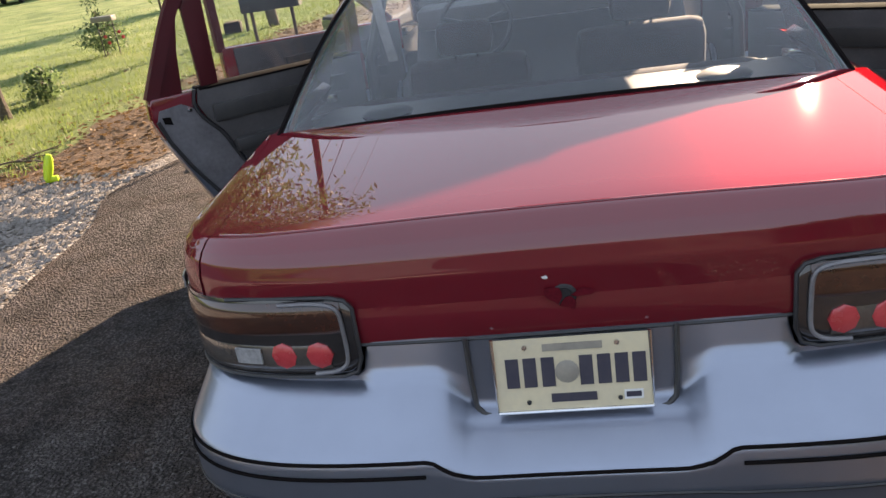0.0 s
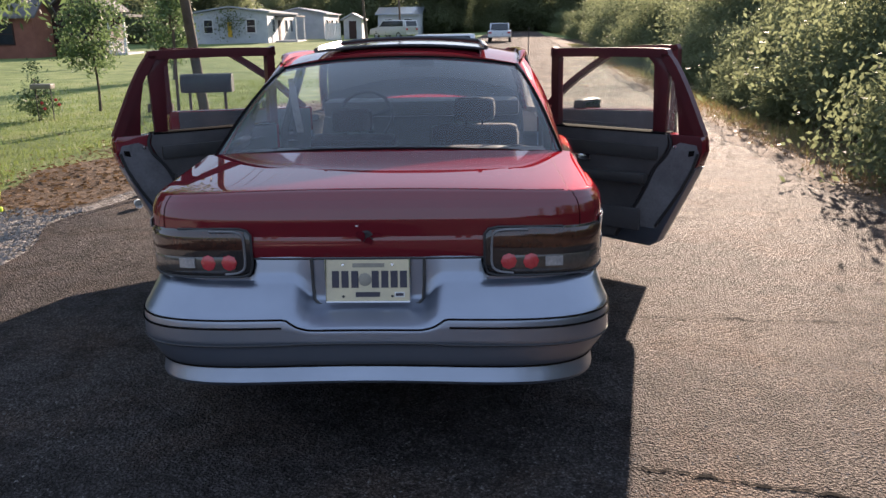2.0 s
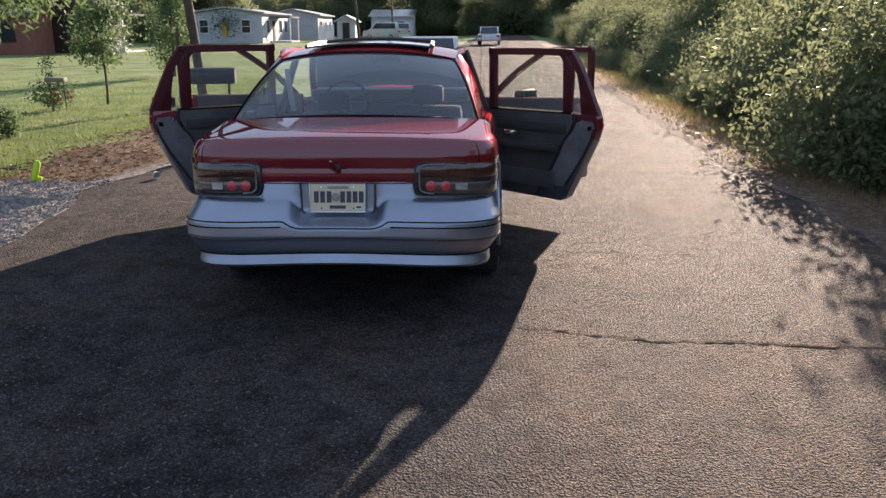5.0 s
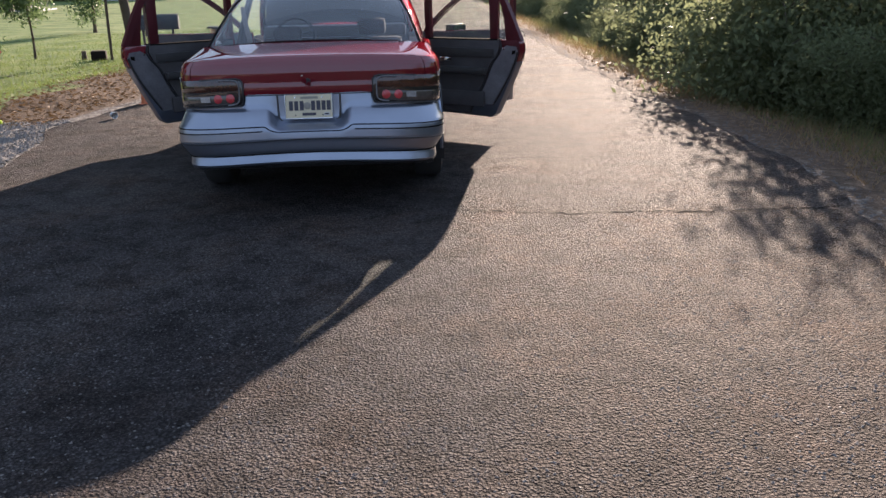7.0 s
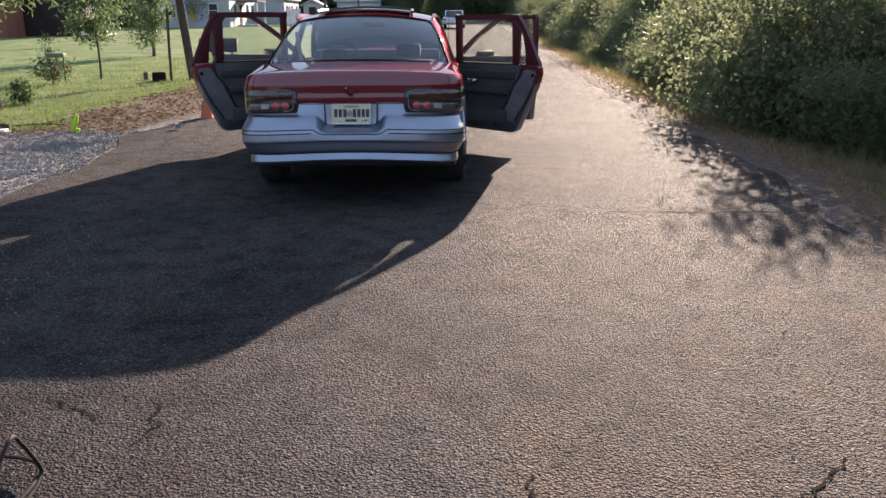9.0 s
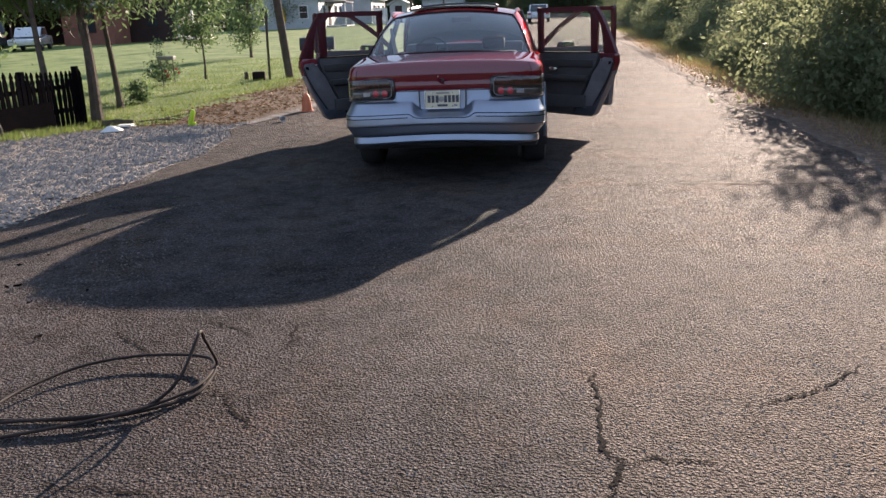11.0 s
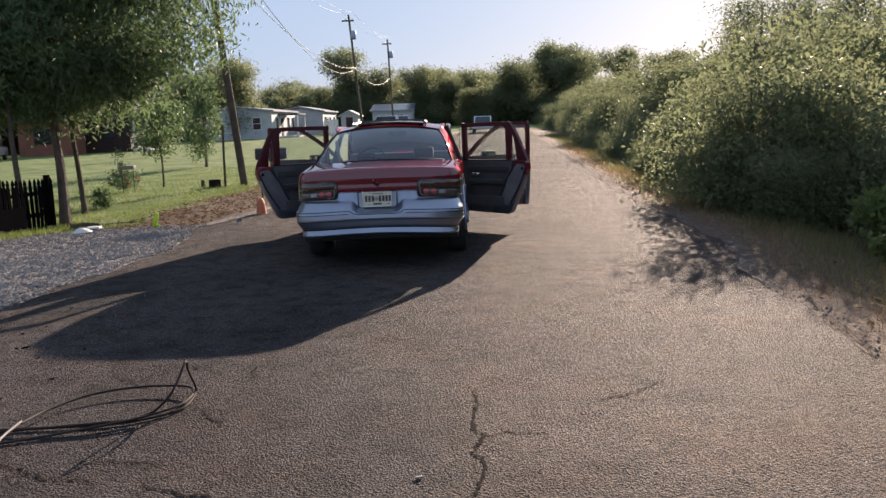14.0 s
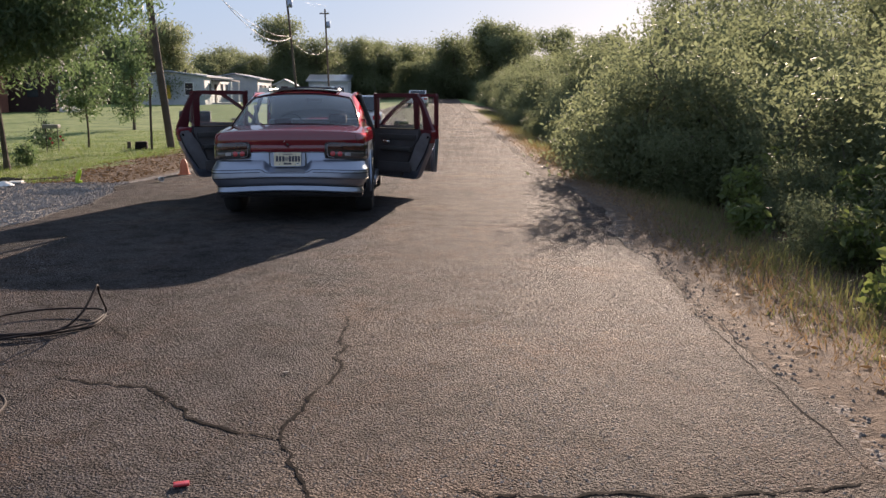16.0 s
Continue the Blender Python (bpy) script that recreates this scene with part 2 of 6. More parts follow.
LENS_RED = mat("red_reflector", (0.55, 0.06, 0.07), (0.42, 0.035, 0.04), 0.25, 0, 40, 300, 0.1, 0.001, coat=0.6)
LENS_CLEAR = mat("clear_lens", (0.5, 0.5, 0.5), (0.28, 0.28, 0.29), 0.15, 0.3, 30, 120, 0.2, 0.002)
PLATE = mat("plate_enamel", (0.66, 0.57, 0.38), (0.54, 0.47, 0.34), 0.45, 0, 6, 80, 0.05, 0.001)
PLATE_INK = mat("plate_ink", (0.03, 0.03, 0.05), (0.05, 0.045, 0.06), 0.5, 0, 30, 100, 0)
PLATE_GREY = mat("plate_grey_ink", (0.22, 0.2, 0.17), (0.3, 0.27, 0.22), 0.5, 0, 30, 100, 0)
REAR_GLASS = glass_mat("tinted_rear_window", (0.90, 0.95, 0.97), dust_sheen=0.05)
CAR_GLASS = glass_mat("car_window", (0.93, 0.96, 0.94), dust_sheen=0.05)
MIRROR = mat("mirror_glass", (0.9, 0.9, 0.9), (0.85, 0.85, 0.86), 0.03, 1.0, 3, 10, 0, rvar=0.01)
HOSE = mat("black_rubber_hose", (0.016, 0.011, 0.010), (0.03, 0.021, 0.018), 0.6, 0, 20, 200, 0.1, 0.001, spec=0.2)
HOSE_PALE = mat("pale_hose", (0.27, 0.24, 0.22), (0.17, 0.15, 0.138), 0.5, 0, 20, 200, 0.1, 0.001)
BARK = mat("bark", (0.15, 0.115, 0.085), (0.065, 0.05, 0.04), 0.95, 0, 6, 35, 0.9, 0.03)
WOOD_POLE = mat("weathered_pole_wood", (0.13, 0.095, 0.07), (0.07, 0.05, 0.04), 0.9, 0, 3, 50, 0.6, 0.01)
TAR = mat("crack_tar", (0.012, 0.010, 0.009), (0.024, 0.02, 0.017), 0.95, 0, 20, 90, 0.5, 0.01, spec=0.03)
SHUT = mat("silver_shut_face", (0.22, 0.215, 0.225), (0.11, 0.105, 0.11), 0.5, 0.2, 4, 60, 0.05, 0.001, coat=0.2)
SEAM = mat("burgundy_shut_line", (0.05, 0.004, 0.006), (0.035, 0.003, 0.005), 0.8, 0, 20, 90, 0, spec=0.05)
GAP = mat("shut_line_black", (0.006, 0.005, 0.005), (0.01, 0.008, 0.008), 0.95, 0, 20, 90, 0, spec=0.02)
LEAF_NEAR = leaf_mat("leaf_dark_green", (0.034, 0.062, 0.032), (0.095, 0.140, 0.075), (0.16, 0.24, 0.10), 0.40)
LEAF_FAR = leaf_mat("leaf_hedge_green", (0.070, 0.088, 0.045), (0.105, 0.122, 0.066), (0.25, 0.285, 0.15), 0.46, 0.12)
LEAF_WEED = leaf_mat("leaf_weed_green", (0.05, 0.08, 0.022), (0.11, 0.14, 0.05), (0.22, 0.27, 0.08), 0.45)
GRASS = leaf_mat("grass_blade", (0.06, 0.105, 0.028), (0.135, 0.178, 0.06), (0.18, 0.24, 0.065), 0.42)
VERGE = leaf_mat("verge_blade", (0.07, 0.085, 0.03), (0.17, 0.165, 0.075), (0.22, 0.22, 0.08), 0.42)
STRAW = leaf_mat("straw_blade", (0.15, 0.09, 0.045), (0.30, 0.21, 0.115), (0.30, 0.19, 0.09), 0.35)
DRY = leaf_mat("dry_leaf", (0.10, 0.058, 0.03), (0.19, 0.12, 0.068), (0.20, 0.125, 0.06), 0.2, 0.05)
WHITE_WALL = mat("white_siding", (0.50, 0.51, 0.53), (0.38, 0.39, 0.42), 0.7, 0, 1.5, 30, 0.1, 0.01)
ROOF_PALE = mat("pale_shingle", (0.36, 0.38, 0.42), (0.27, 0.29, 0.32), 0.9, 0, 2, 25, 0.4, 0.02)
DARK_PATCH = mat("near_black_patch", (0.007, 0.006, 0.006), (0.016, 0.013, 0.012), 0.9, 0, 8, 60, 0.8, 0.02, spec=0.0)
ROOF = mat("grey_shingle", (0.16, 0.15, 0.15), (0.09, 0.085, 0.085), 0.9, 0, 2, 25, 0.4, 0.02)
BRICK_RED = mat("red_brick", (0.30, 0.12, 0.08), (0.22, 0.085, 0.06), 0.9, 0, 2, 22, 0.4, 0.02, random_tone=0.15)
BROWN_WALL = mat("dark_brown_siding", (0.045, 0.02, 0.018), (0.03, 0.015, 0.013), 0.8, 0, 1.5, 20, 0.2, 0.01)
PANE_DARK = mat("dark_window_pane", (0.02, 0.025, 0.03), (0.035, 0.04, 0.045), 0.1, 0, 3, 30, 0)
BIN_GREEN = mat("green_bin_plastic", (0.007, 0.015, 0.011), (0.011, 0.021, 0.016), 0.65, 0, 5, 120, 0.1, 0.002, spec=0.25)
# the bin's green lightened: sunlight on its handle side, put into the colour
BIN_SUNLIT = mat("sunlit_bin_plastic", (0.22, 0.27, 0.23), (0.13, 0.17, 0.14), 0.5, 0, 8, 120, 0.1, 0.002)
FENCE_BLACK = mat("black_fence_paint", (0.004, 0.004, 0.005), (0.008, 0.007, 0.008), 0.8, 0, 6, 60, 0.3, 0.004, random_tone=0.3, spec=0.0)
WHITE = mat("white_plastic", (0.75, 0.75, 0.74), (0.62, 0.62, 0.6), 0.5, 0, 8, 80, 0.05, 0.001)
LIME = mat("lime_plastic", (0.42, 0.62, 0.03), (0.36, 0.55, 0.02), 0.4, 0, 8, 80, 0.02, 0.001)
ORANGE = mat("orange_plastic", (0.62, 0.17, 0.07), (0.46, 0.12, 0.05), 0.5, 0, 8, 80, 0.05, 0.001)
POT = mat("dark_pot", (0.016, 0.012, 0.011), (0.026, 0.018, 0.015), 0.8, 0, 8, 60, 0.2, 0.004, spec=0.1)
WIRE = mat("wire", (0.10, 0.10, 0.11), (0.2, 0.2, 0.21), 0.6, 0.0, 5, 50, 0)
ROSE = mat("red_petals", (0.5, 0.03, 0.04), (0.4, 0.02, 0.03), 0.6, 0, 30, 90, 0)
YELLOW = mat("yellow_paint", (0.7, 0.42, 0.03), (0.6, 0.36, 0.03), 0.5, 0, 5, 60, 0)


# ---- mesh tools ----
def part(name, bm, material, parent=None, label="", smooth=True, flip=True):
    """One mesh object out of a bmesh, under its thing (or on its own)."""
    if flip:
        bmesh.ops.recalc_face_normals(bm, faces=bm.faces)
    me = bpy.data.meshes.new(name)
    bm.to_mesh(me)
    bm.free()
    for mt in (material if isinstance(material, (list, tuple)) else [material]):
        me.materials.append(mt)
    if smooth:
        me.shade_smooth()
        me.set_sharp_from_angle(angle=radians(38))
    ob = new(name, me)
    if parent:
        ob.parent = parent
    if label:
        ob["label"] = label
    return ob


def thing(name, label, category, m=None, group="", kind=""):
    ob = new(name)
    ob.empty_display_size = 0.2
    if m is not None:
        ob.matrix_world = m
    return tagged(ob, label, category, group, kind)


def add_box(bm, x0, y0, z0, x1, y1, z1, bevel=0.0, m=None):
    r = bmesh.ops.create_cube(bm, size=1, matrix=Matrix.Translation(((x0 + x1) / 2, (y0 + y1) / 2, (z0 + z1) / 2)) @ Matrix.Diagonal((x1 - x0, y1 - y0, z1 - z0, 1)))
    vs = r["verts"]
    if bevel:
        es = list({e for v in vs for e in v.link_edges})
        out = bmesh.ops.bevel(bm, geom=es, offset=bevel, segments=2, affect="EDGES", profile=0.6)
        vs = list({v for f in out["faces"] for v in f.verts} | {v for v in vs if v.is_valid})
    if m is not None:
        seen, stack = set(), [v for v in vs if v.is_valid]
        while stack:
            v = stack.pop()
            if v not in seen:
                seen.add(v)
                stack += [e.other_vert(v) for e in v.link_edges]
        for v in seen:
            v.co = m @ v.co
    return bm


def box(x0, y0, z0, x1, y1, z1, bevel=0.0):
    return add_box(bmesh.new(), x0, y0, z0, x1, y1, z1, bevel)


def add_grid(bm, fn, nu, nv, keep=None, closed=False, mats=None):
    """A sheet of quads over fn(u, v), u and v from 0 to 1; keep(centre) says which quads stay."""
    vs = [[bm.verts.new(fn(i / nu, j / nv)) for j in range(nv + 1)] for i in range(nu + (0 if closed else 1))]
    for i in range(nu):
        for j in range(nv):
            a, b = vs[i], vs[(i + 1) % len(vs)]
            q = (a[j], b[j], b[j + 1], a[j + 1])
            c = sum((v.co for v in q), Vector()) / 4
            if keep is None or keep(c):
                f = bm.faces.new(q)
                if mats:
                    f.material_index = mats(c)
    loose = [v for col in vs for v in col if not v.link_faces]
    if loose:
        bmesh.ops.delete(bm, geom=loose, context="VERTS")
    return bm


def sheet(fn, nu, nv, thick=0.0, keep=None, mats=None):
    bm = add_grid(bmesh.new(), fn, nu, nv, keep, mats=mats)
    if thick:
        bmesh.ops.recalc_face_normals(bm, faces=bm.faces)
        bmesh.ops.solidify(bm, geom=list(bm.faces), thickness=thick)
    return bm


def add_tube(bm, pts, r, seg=8, cap=True):
    """A round bar along pts; r: one radius or one at each point."""
    pts = [Vector(p) for p in pts]
    rs = r if isinstance(r, (list, tuple)) else [r] * len(pts)
    rings, up = [], None
    for i, p in enumerate(pts):
        d = (pts[min(i + 1, len(pts) - 1)] - pts[max(i - 1, 0)]).normalized()
        if up is None or abs(up.dot(d)) > 0.98:
            up = Vector((0, 0, 1)) if abs(d.z) < 0.9 else Vector((1, 0, 0))
        a = d.cross(up).normalized()
        b = a.cross(d).normalized()
        up = b
        rings.append([bm.verts.new(p + rs[i] * (math.cos(2 * math.pi * k / seg) * a + math.sin(2 * math.pi * k / seg) * b)) for k in range(seg)])
    for i in range(len(rings) - 1):
        for k in range(seg):
            bm.faces.new((rings[i][k], rings[i][(k + 1) % seg], rings[i + 1][(k + 1) % seg], rings[i + 1][k]))
    if cap:
        bm.faces.new(rings[0][::-1])
        bm.faces.new(rings[-1])
    return bm


def tube(pts, r, seg=8):
    return add_tube(bmesh.new(), pts, r, seg)


def add_lathe(bm, profile, seg=28, m=None):
    """Turns (radius, height) pairs round z."""
    m = m or Matrix()
    rings = [[bm.verts.new(m @ Vector((r * math.cos(2 * math.pi * k / seg), r * math.sin(2 * math.pi * k / seg), z))) for k in range(seg)] for r, z in profile]
    for a, b in zip(rings, rings[1:]):
        for k in range(seg):
            bm.faces.new((a[k], a[(k + 1) % seg], b[(k + 1) % seg], b[k]))
    return bm


def lathe(profile, seg=28, m=None):
    return add_lathe(bmesh.new(), profile, seg, m)


def slab(poly, thick, m=None, bevel=0.0):
    """A flat polygon (in x, z) given depth along y."""
    bm = bmesh.new()
    f = bm.faces.new([bm.verts.new((x, 0, z)) for x, z in poly])
    out = bmesh.ops.extrude_face_region(bm, geom=[f])
    bmesh.ops.translate(bm, verts=[v for v in out["geom"] if isinstance(v, bmesh.types.BMVert)], vec=(0, thick, 0))
    if bevel:
        bmesh.ops.bevel(bm, geom=list(bm.edges), offset=bevel, segments=2, affect="EDGES", profile=0.6, clamp_overlap=True)
    bmesh.ops.triangulate(bm, faces=[f for f in bm.faces if len(f.verts) > 4])
    if m is not None:
        bmesh.ops.transform(bm, matrix=m, verts=bm.verts)
    return bm


def smooth(x):
    x = max(0.0, min(1.0, x))
    return x * x * (3 - 2 * x)


def lerp_table(table, x):
    for (a, *va), (b, *vb) in zip(table, table[1:]):
        if x <= b:
            k = max(0.0, (x - a) / (b - a))
            return [p + (q - p) * k for p, q in zip(va, vb)]
    return list(table[-1][1:])


def spline(pts, n):
    """A smooth line of n steps through pts."""
    pts = [Vector(p) for p in pts]
    q = [2 * pts[0] - pts[1]] + pts + [2 * pts[-1] - pts[-2]]
    out = []
    for i in range(n + 1):
        t = i / n * (len(pts) - 1)
        k = min(int(t), len(pts) - 2)
        u = t - k
        a, b, c, d = q[k:k + 4]
        out.append(0.5 * ((2 * b) + (c - a) * u + (2 * a - 5 * b + 4 * c - d) * u * u + (3 * b - a - 3 * c + d) * u ** 3))
    return out


def quads(name, verts, material, parent=None, label=""):
    """One mesh of many loose quads, from an array n x 4 x 3."""
    verts = np.asarray(verts, dtype=np.float32)
    n = len(verts)
    me = bpy.data.meshes.new(name)
    me.vertices.add(n * 4)
    me.vertices.foreach_set("co", verts.reshape(-1))
    me.loops.add(n * 4)
    me.loops.foreach_set("vertex_index", np.arange(n * 4, dtype=np.int32))
    me.polygons.add(n)
    me.polygons.foreach_set("loop_start", np.arange(0, n * 4, 4, dtype=np.int32))
    me.update(calc_edges=True)
    me.validate()
    me.materials.append(material)
    ob = new(name, me)
    if parent:
        ob.parent = parent
    if label:
        ob["label"] = label
    return ob


# ---- lie of the land ----
ROAD_SLOPE = 0.0515


def right_edge(y):
    return 3.63 + ROAD_SLOPE * y + 0.30 * math.exp(-((y - 2.2) / 2.6) ** 2) + 0.05 * math.sin(1.9 * y) + 0.035 * math.sin(5.3 * y + 1)


def left_edge(y):
    return -3.22 + ROAD_SLOPE * y + 0.08 * math.sin(0.9 * y) + 0.04 * math.sin(4.1 * y) - 0.34 * math.exp(-((y - 4.3) / 1.1) ** 2)


def rise(y):
    return 0.0085 * max(0.0, y - 18) if y < 130 else 0.0085 * 112


def land(x, y):
    """Height of the ground."""
    r, lft = x - right_edge(y), left_edge(y) - x
    z = rise(y)
    if r > 0:
        z += -0.03 - 0.30 * smooth((r - 0.2) / 2.2) + 0.16 * smooth((r - 4) / 4)
    elif lft > 0:
        z += -0.012 - 0.17 * smooth(lft / 4.0) * smooth((y - 3.2) / 3.0) + 0.06 * smooth((lft - 1.0) / 2.0) * smooth((y - 5) / 3)
        z += 0.10 * math.exp(-((lft - 1.6) / 0.8) ** 2) * smooth((y - 5) / 2) * smooth((16 - y) / 3)
    else:
        z -= 0.03
    if r > 0.3 or lft > 0.3:
        z += 0.035 * noise.noise(Vector((x * 0.7, y * 0.7, 0))) + 0.012 * noise.noise(Vector((x * 4, y * 4, 3)))
    return z


def steps(stops):
    """Grid lines: (from, to, step) stretches joined."""
    out = []
    for a, b, s in stops:
        k = max(1, round((b - a) / s))
        out += [a + (b - a) * i / k for i in range(k)]
    return out + [stops[-1][1]]


def build_ground():
    xs = steps([(-1500, -200, 260), (-200, -60, 20), (-60, -14, 2.5), (-14, -2.5, 0.16), (-2.5, 3, 1.1), (3, 9, 0.16), (9, 20, 1.0), (20, 80, 6), (80, 1500, 280)])
    ys = steps([(-700, -60, 120), (-60, -12, 4), (-12, 20, 0.2), (20, 60, 1.5), (60, 200, 10), (200, 2500, 380)])
    bm = bmesh.new()
    e_l, g_l = bm.verts.layers.float.new("earth"), bm.verts.layers.float.new("gravel")
    vs = []
    for x in xs:
        col = []
        for y in ys:
            v = bm.verts.new((x, y, land(x, y)))
            r, lft = x - right_edge(y), left_edge(y) - x
            wob = 0.5 * noise.noise(Vector((x * 0.6, y * 0.6, 7)))
            if lft > -0.6 and y < 60:
                depth = 3.4 + wob + 6.0 * smooth((3.7 - y) / 1.1)
                g = smooth((depth - lft) / 0.8) * smooth((5.1 + wob - y) / 1.2) * (0.80 + 0.40 * noise.noise(Vector((x * 1.1, y * 1.1, 21))))
                g = max(g, 0.75 * smooth((0.45 - lft) / 0.4))
                e = smooth((2.5 + wob * 1.5 - lft) / 0.9) * smooth((18 + 3 * wob - y) / 4) * smooth((y - 3.5) / 2)
                e = max(e, smooth((depth + 0.6 - lft) / 1.0) * smooth((6.2 - y) / 1.5))
            elif r > -0.6 and y < 90:
                g = 0.45 * smooth((0.3 + 0.3 * wob - r) / 0.3)
                e = max(0.72, smooth((1.6 + 1.2 * wob - r) / 0.9))
            else:
                g = e = 0.0
            v[e_l], v[g_l] = e, g
            col.append(v)
        vs.append(col)
    for a, b in zip(vs, vs[1:]):
        for j in range(len(ys) - 1):
            bm.faces.new((a[j], b[j], b[j + 1], a[j + 1]))
    tagged(part("ground", bm, GROUND, smooth=True), "mown lawn, bare brown earth and gravel beside the road", "ground", kind="structure")


def build_road():
    ys = steps([(-60, -14, 4), (-14, 20, 0.12), (20, 60, 1), (60, 400, 20)])
    bm, rows = bmesh.new(), []
    for y in ys:
        a, b = left_edge(y), right_edge(y)
        ks = [0, 0.004, 0.03, 0.12, 0.3, 0.5, 0.7, 0.88, 0.97, 0.996, 1]
        rows.append([bm.verts.new((a + (b - a) * k, y, rise(y) + (0.0 if 0 < i < 10 else -0.05) - 0.012 * (abs(k - 0.5) * 2) ** 4)) for i, k in enumerate(ks)])
    for a, b in zip(rows, rows[1:]):
        for j in range(10):
            bm.faces.new((a[j], a[j + 1], b[j + 1], b[j]))
    tagged(part("road", bm, ASPHALT), "worn grey chip-seal country road with crumbling edges", "road", kind="structure")


build_ground()
build_road()


# ---- the parked saloon ----
HALF, REAR = 0.902, 0.04


def plan(phi, a=HALF, b=0.56, yc=0.60, n=4.0):
    """The tail's outline from above: phi from -90 (left flank) over 0 (middle of the tail) to 90."""
    s, c = math.sin(phi), math.cos(phi)
    return math.copysign(abs(s) ** (2 / n), s) * a, yc - b * abs(c) ** (2 / n)


def plan_at(x):
    """The outline's y at a given x."""
    return 0.60 - 0.56 * max(0.0, 1 - (abs(x) / HALF) ** 4) ** 0.25


def tail_at(phi, out):
    """A point of the tail's outline pushed outwards: fully behind, hardly at the flanks."""
    x, y = plan(phi)
    e = 1e-3
    x1, y1 = plan(phi + e)
    x0, y0 = plan(phi - e)
    t = Vector((x1 - x0, y1 - y0)).normalized()
    nx, ny = t.y, -t.x
    k = out * (abs(ny) + 0.10 * abs(nx))
    return x + nx * k, y + ny * k


# bumper outline: height, reach behind the tail's outline; beside and inside the plate's scoop
BUMP = [(0.00, 0.832, 0.000, 0.832, 0.000), (0.14, 0.765, 0.012, 0.72, 0.006), (0.20, 0.738, 0.030, 0.665, 0.010), (0.34, 0.690, 0.095, 0.645, 0.046),
        (0.46, 0.648, 0.148, 0.612, 0.130), (0.50, 0.632, 0.156, 0.602, 0.152), (0.56, 0.608, 0.160, 0.594, 0.160), (0.66, 0.552, 0.164, 0.552, 0.164),
        (0.70, 0.540, 0.160, 0.540, 0.160), (0.76, 0.474, 0.155, 0.474, 0.155), (0.80, 0.457, 0.142, 0.457, 0.142), (0.93, 0.405, 0.160, 0.405, 0.160),
        (0.97, 0.390, 0.150, 0.390, 0.150), (1.00, 0.372, 0.070, 0.372, 0.070)]


def bumper_at(phi, v, lift=0.0):
    z1, o1, z2, o2 = lerp_table(BUMP, v)
    x, _ = plan(phi)
    k = smooth((0.292 - abs(x)) / 0.095)
    z, o = z1 + (z2 - z1) * k, o1 + (o2 - o1) * k
    notch = smooth((abs(x) - 0.424) / 0.025) * smooth((0.23 - v) / 0.03)      # the lamps stand in a notch
    z, o = z + (min(z, 0.750) - z) * notch, o + (min(o, 0.004) - o) * notch
    px, py = tail_at(phi, o + lift)
    drop = 0.045 * (abs(px) / HALF) ** 2 * (0.3 + 0.7 * v)
    px *= 0.968 - 0.060 * smooth((0.56 - z) / 0.12)
    return Vector((px, py, z - drop))


def groove(side, middle, phis, radius=0.0040):
    """A thin dark line following the bumper, at one share of its height beside the plate's scoop and another inside it."""
    def share(p):
        return side + (middle - side) * smooth((0.30 - abs(plan(p)[0])) / 0.05)
    return tube([bumper_at(p, share(p), 0.0022) for p in phis], radius, 6)


TOP = [(0.0, 0.900, 1.0, 0.0), (0.18, 0.955, 1.0, -0.004), (0.24, 0.966, 0.999, -0.0035), (0.27, 0.972, 0.998, -0.002), (0.45, 1.005, 0.993, 0.004),
       (0.65, 1.034, 0.983, 0.014), (0.85, 1.056, 0.968, 0.032), (0.93, 1.063, 0.958, 0.042), (1.0, 1.066, 0.945, 0.058)]


def upper_tail(phi, v):
    """Painted tail above the lamps, up to the crease of the boot lid."""
    z, s, fwd = lerp_table(TOP, v)
    x, y = plan(phi)
    side = (abs(x) / HALF) ** 3
    return Vector((x * s, y + fwd * (1 - side) + 0.02 * side * v, z - 0.035 * (abs(x) / HALF) ** 2.5 * smooth(v * 1.2)))


def deck(u, v):
    """Boot lid's top from the crease to the foot of the rear window."""
    phi = (u - 0.5) * math.pi
    a = upper_tail(phi, 1.0)
    xe = a.x * (1 - 0.03 * v)
    ye = 0.76 + 0.10 * (abs(a.x) / 0.8) ** 2
    k = v
    z = a.z + (1.118 - 0.035 * (abs(xe) / 0.8) ** 2.2 - a.z) * (k ** 0.8)
    return Vector((xe, a.y + (max(ye, a.y + 0.02) - a.y) * k, z))


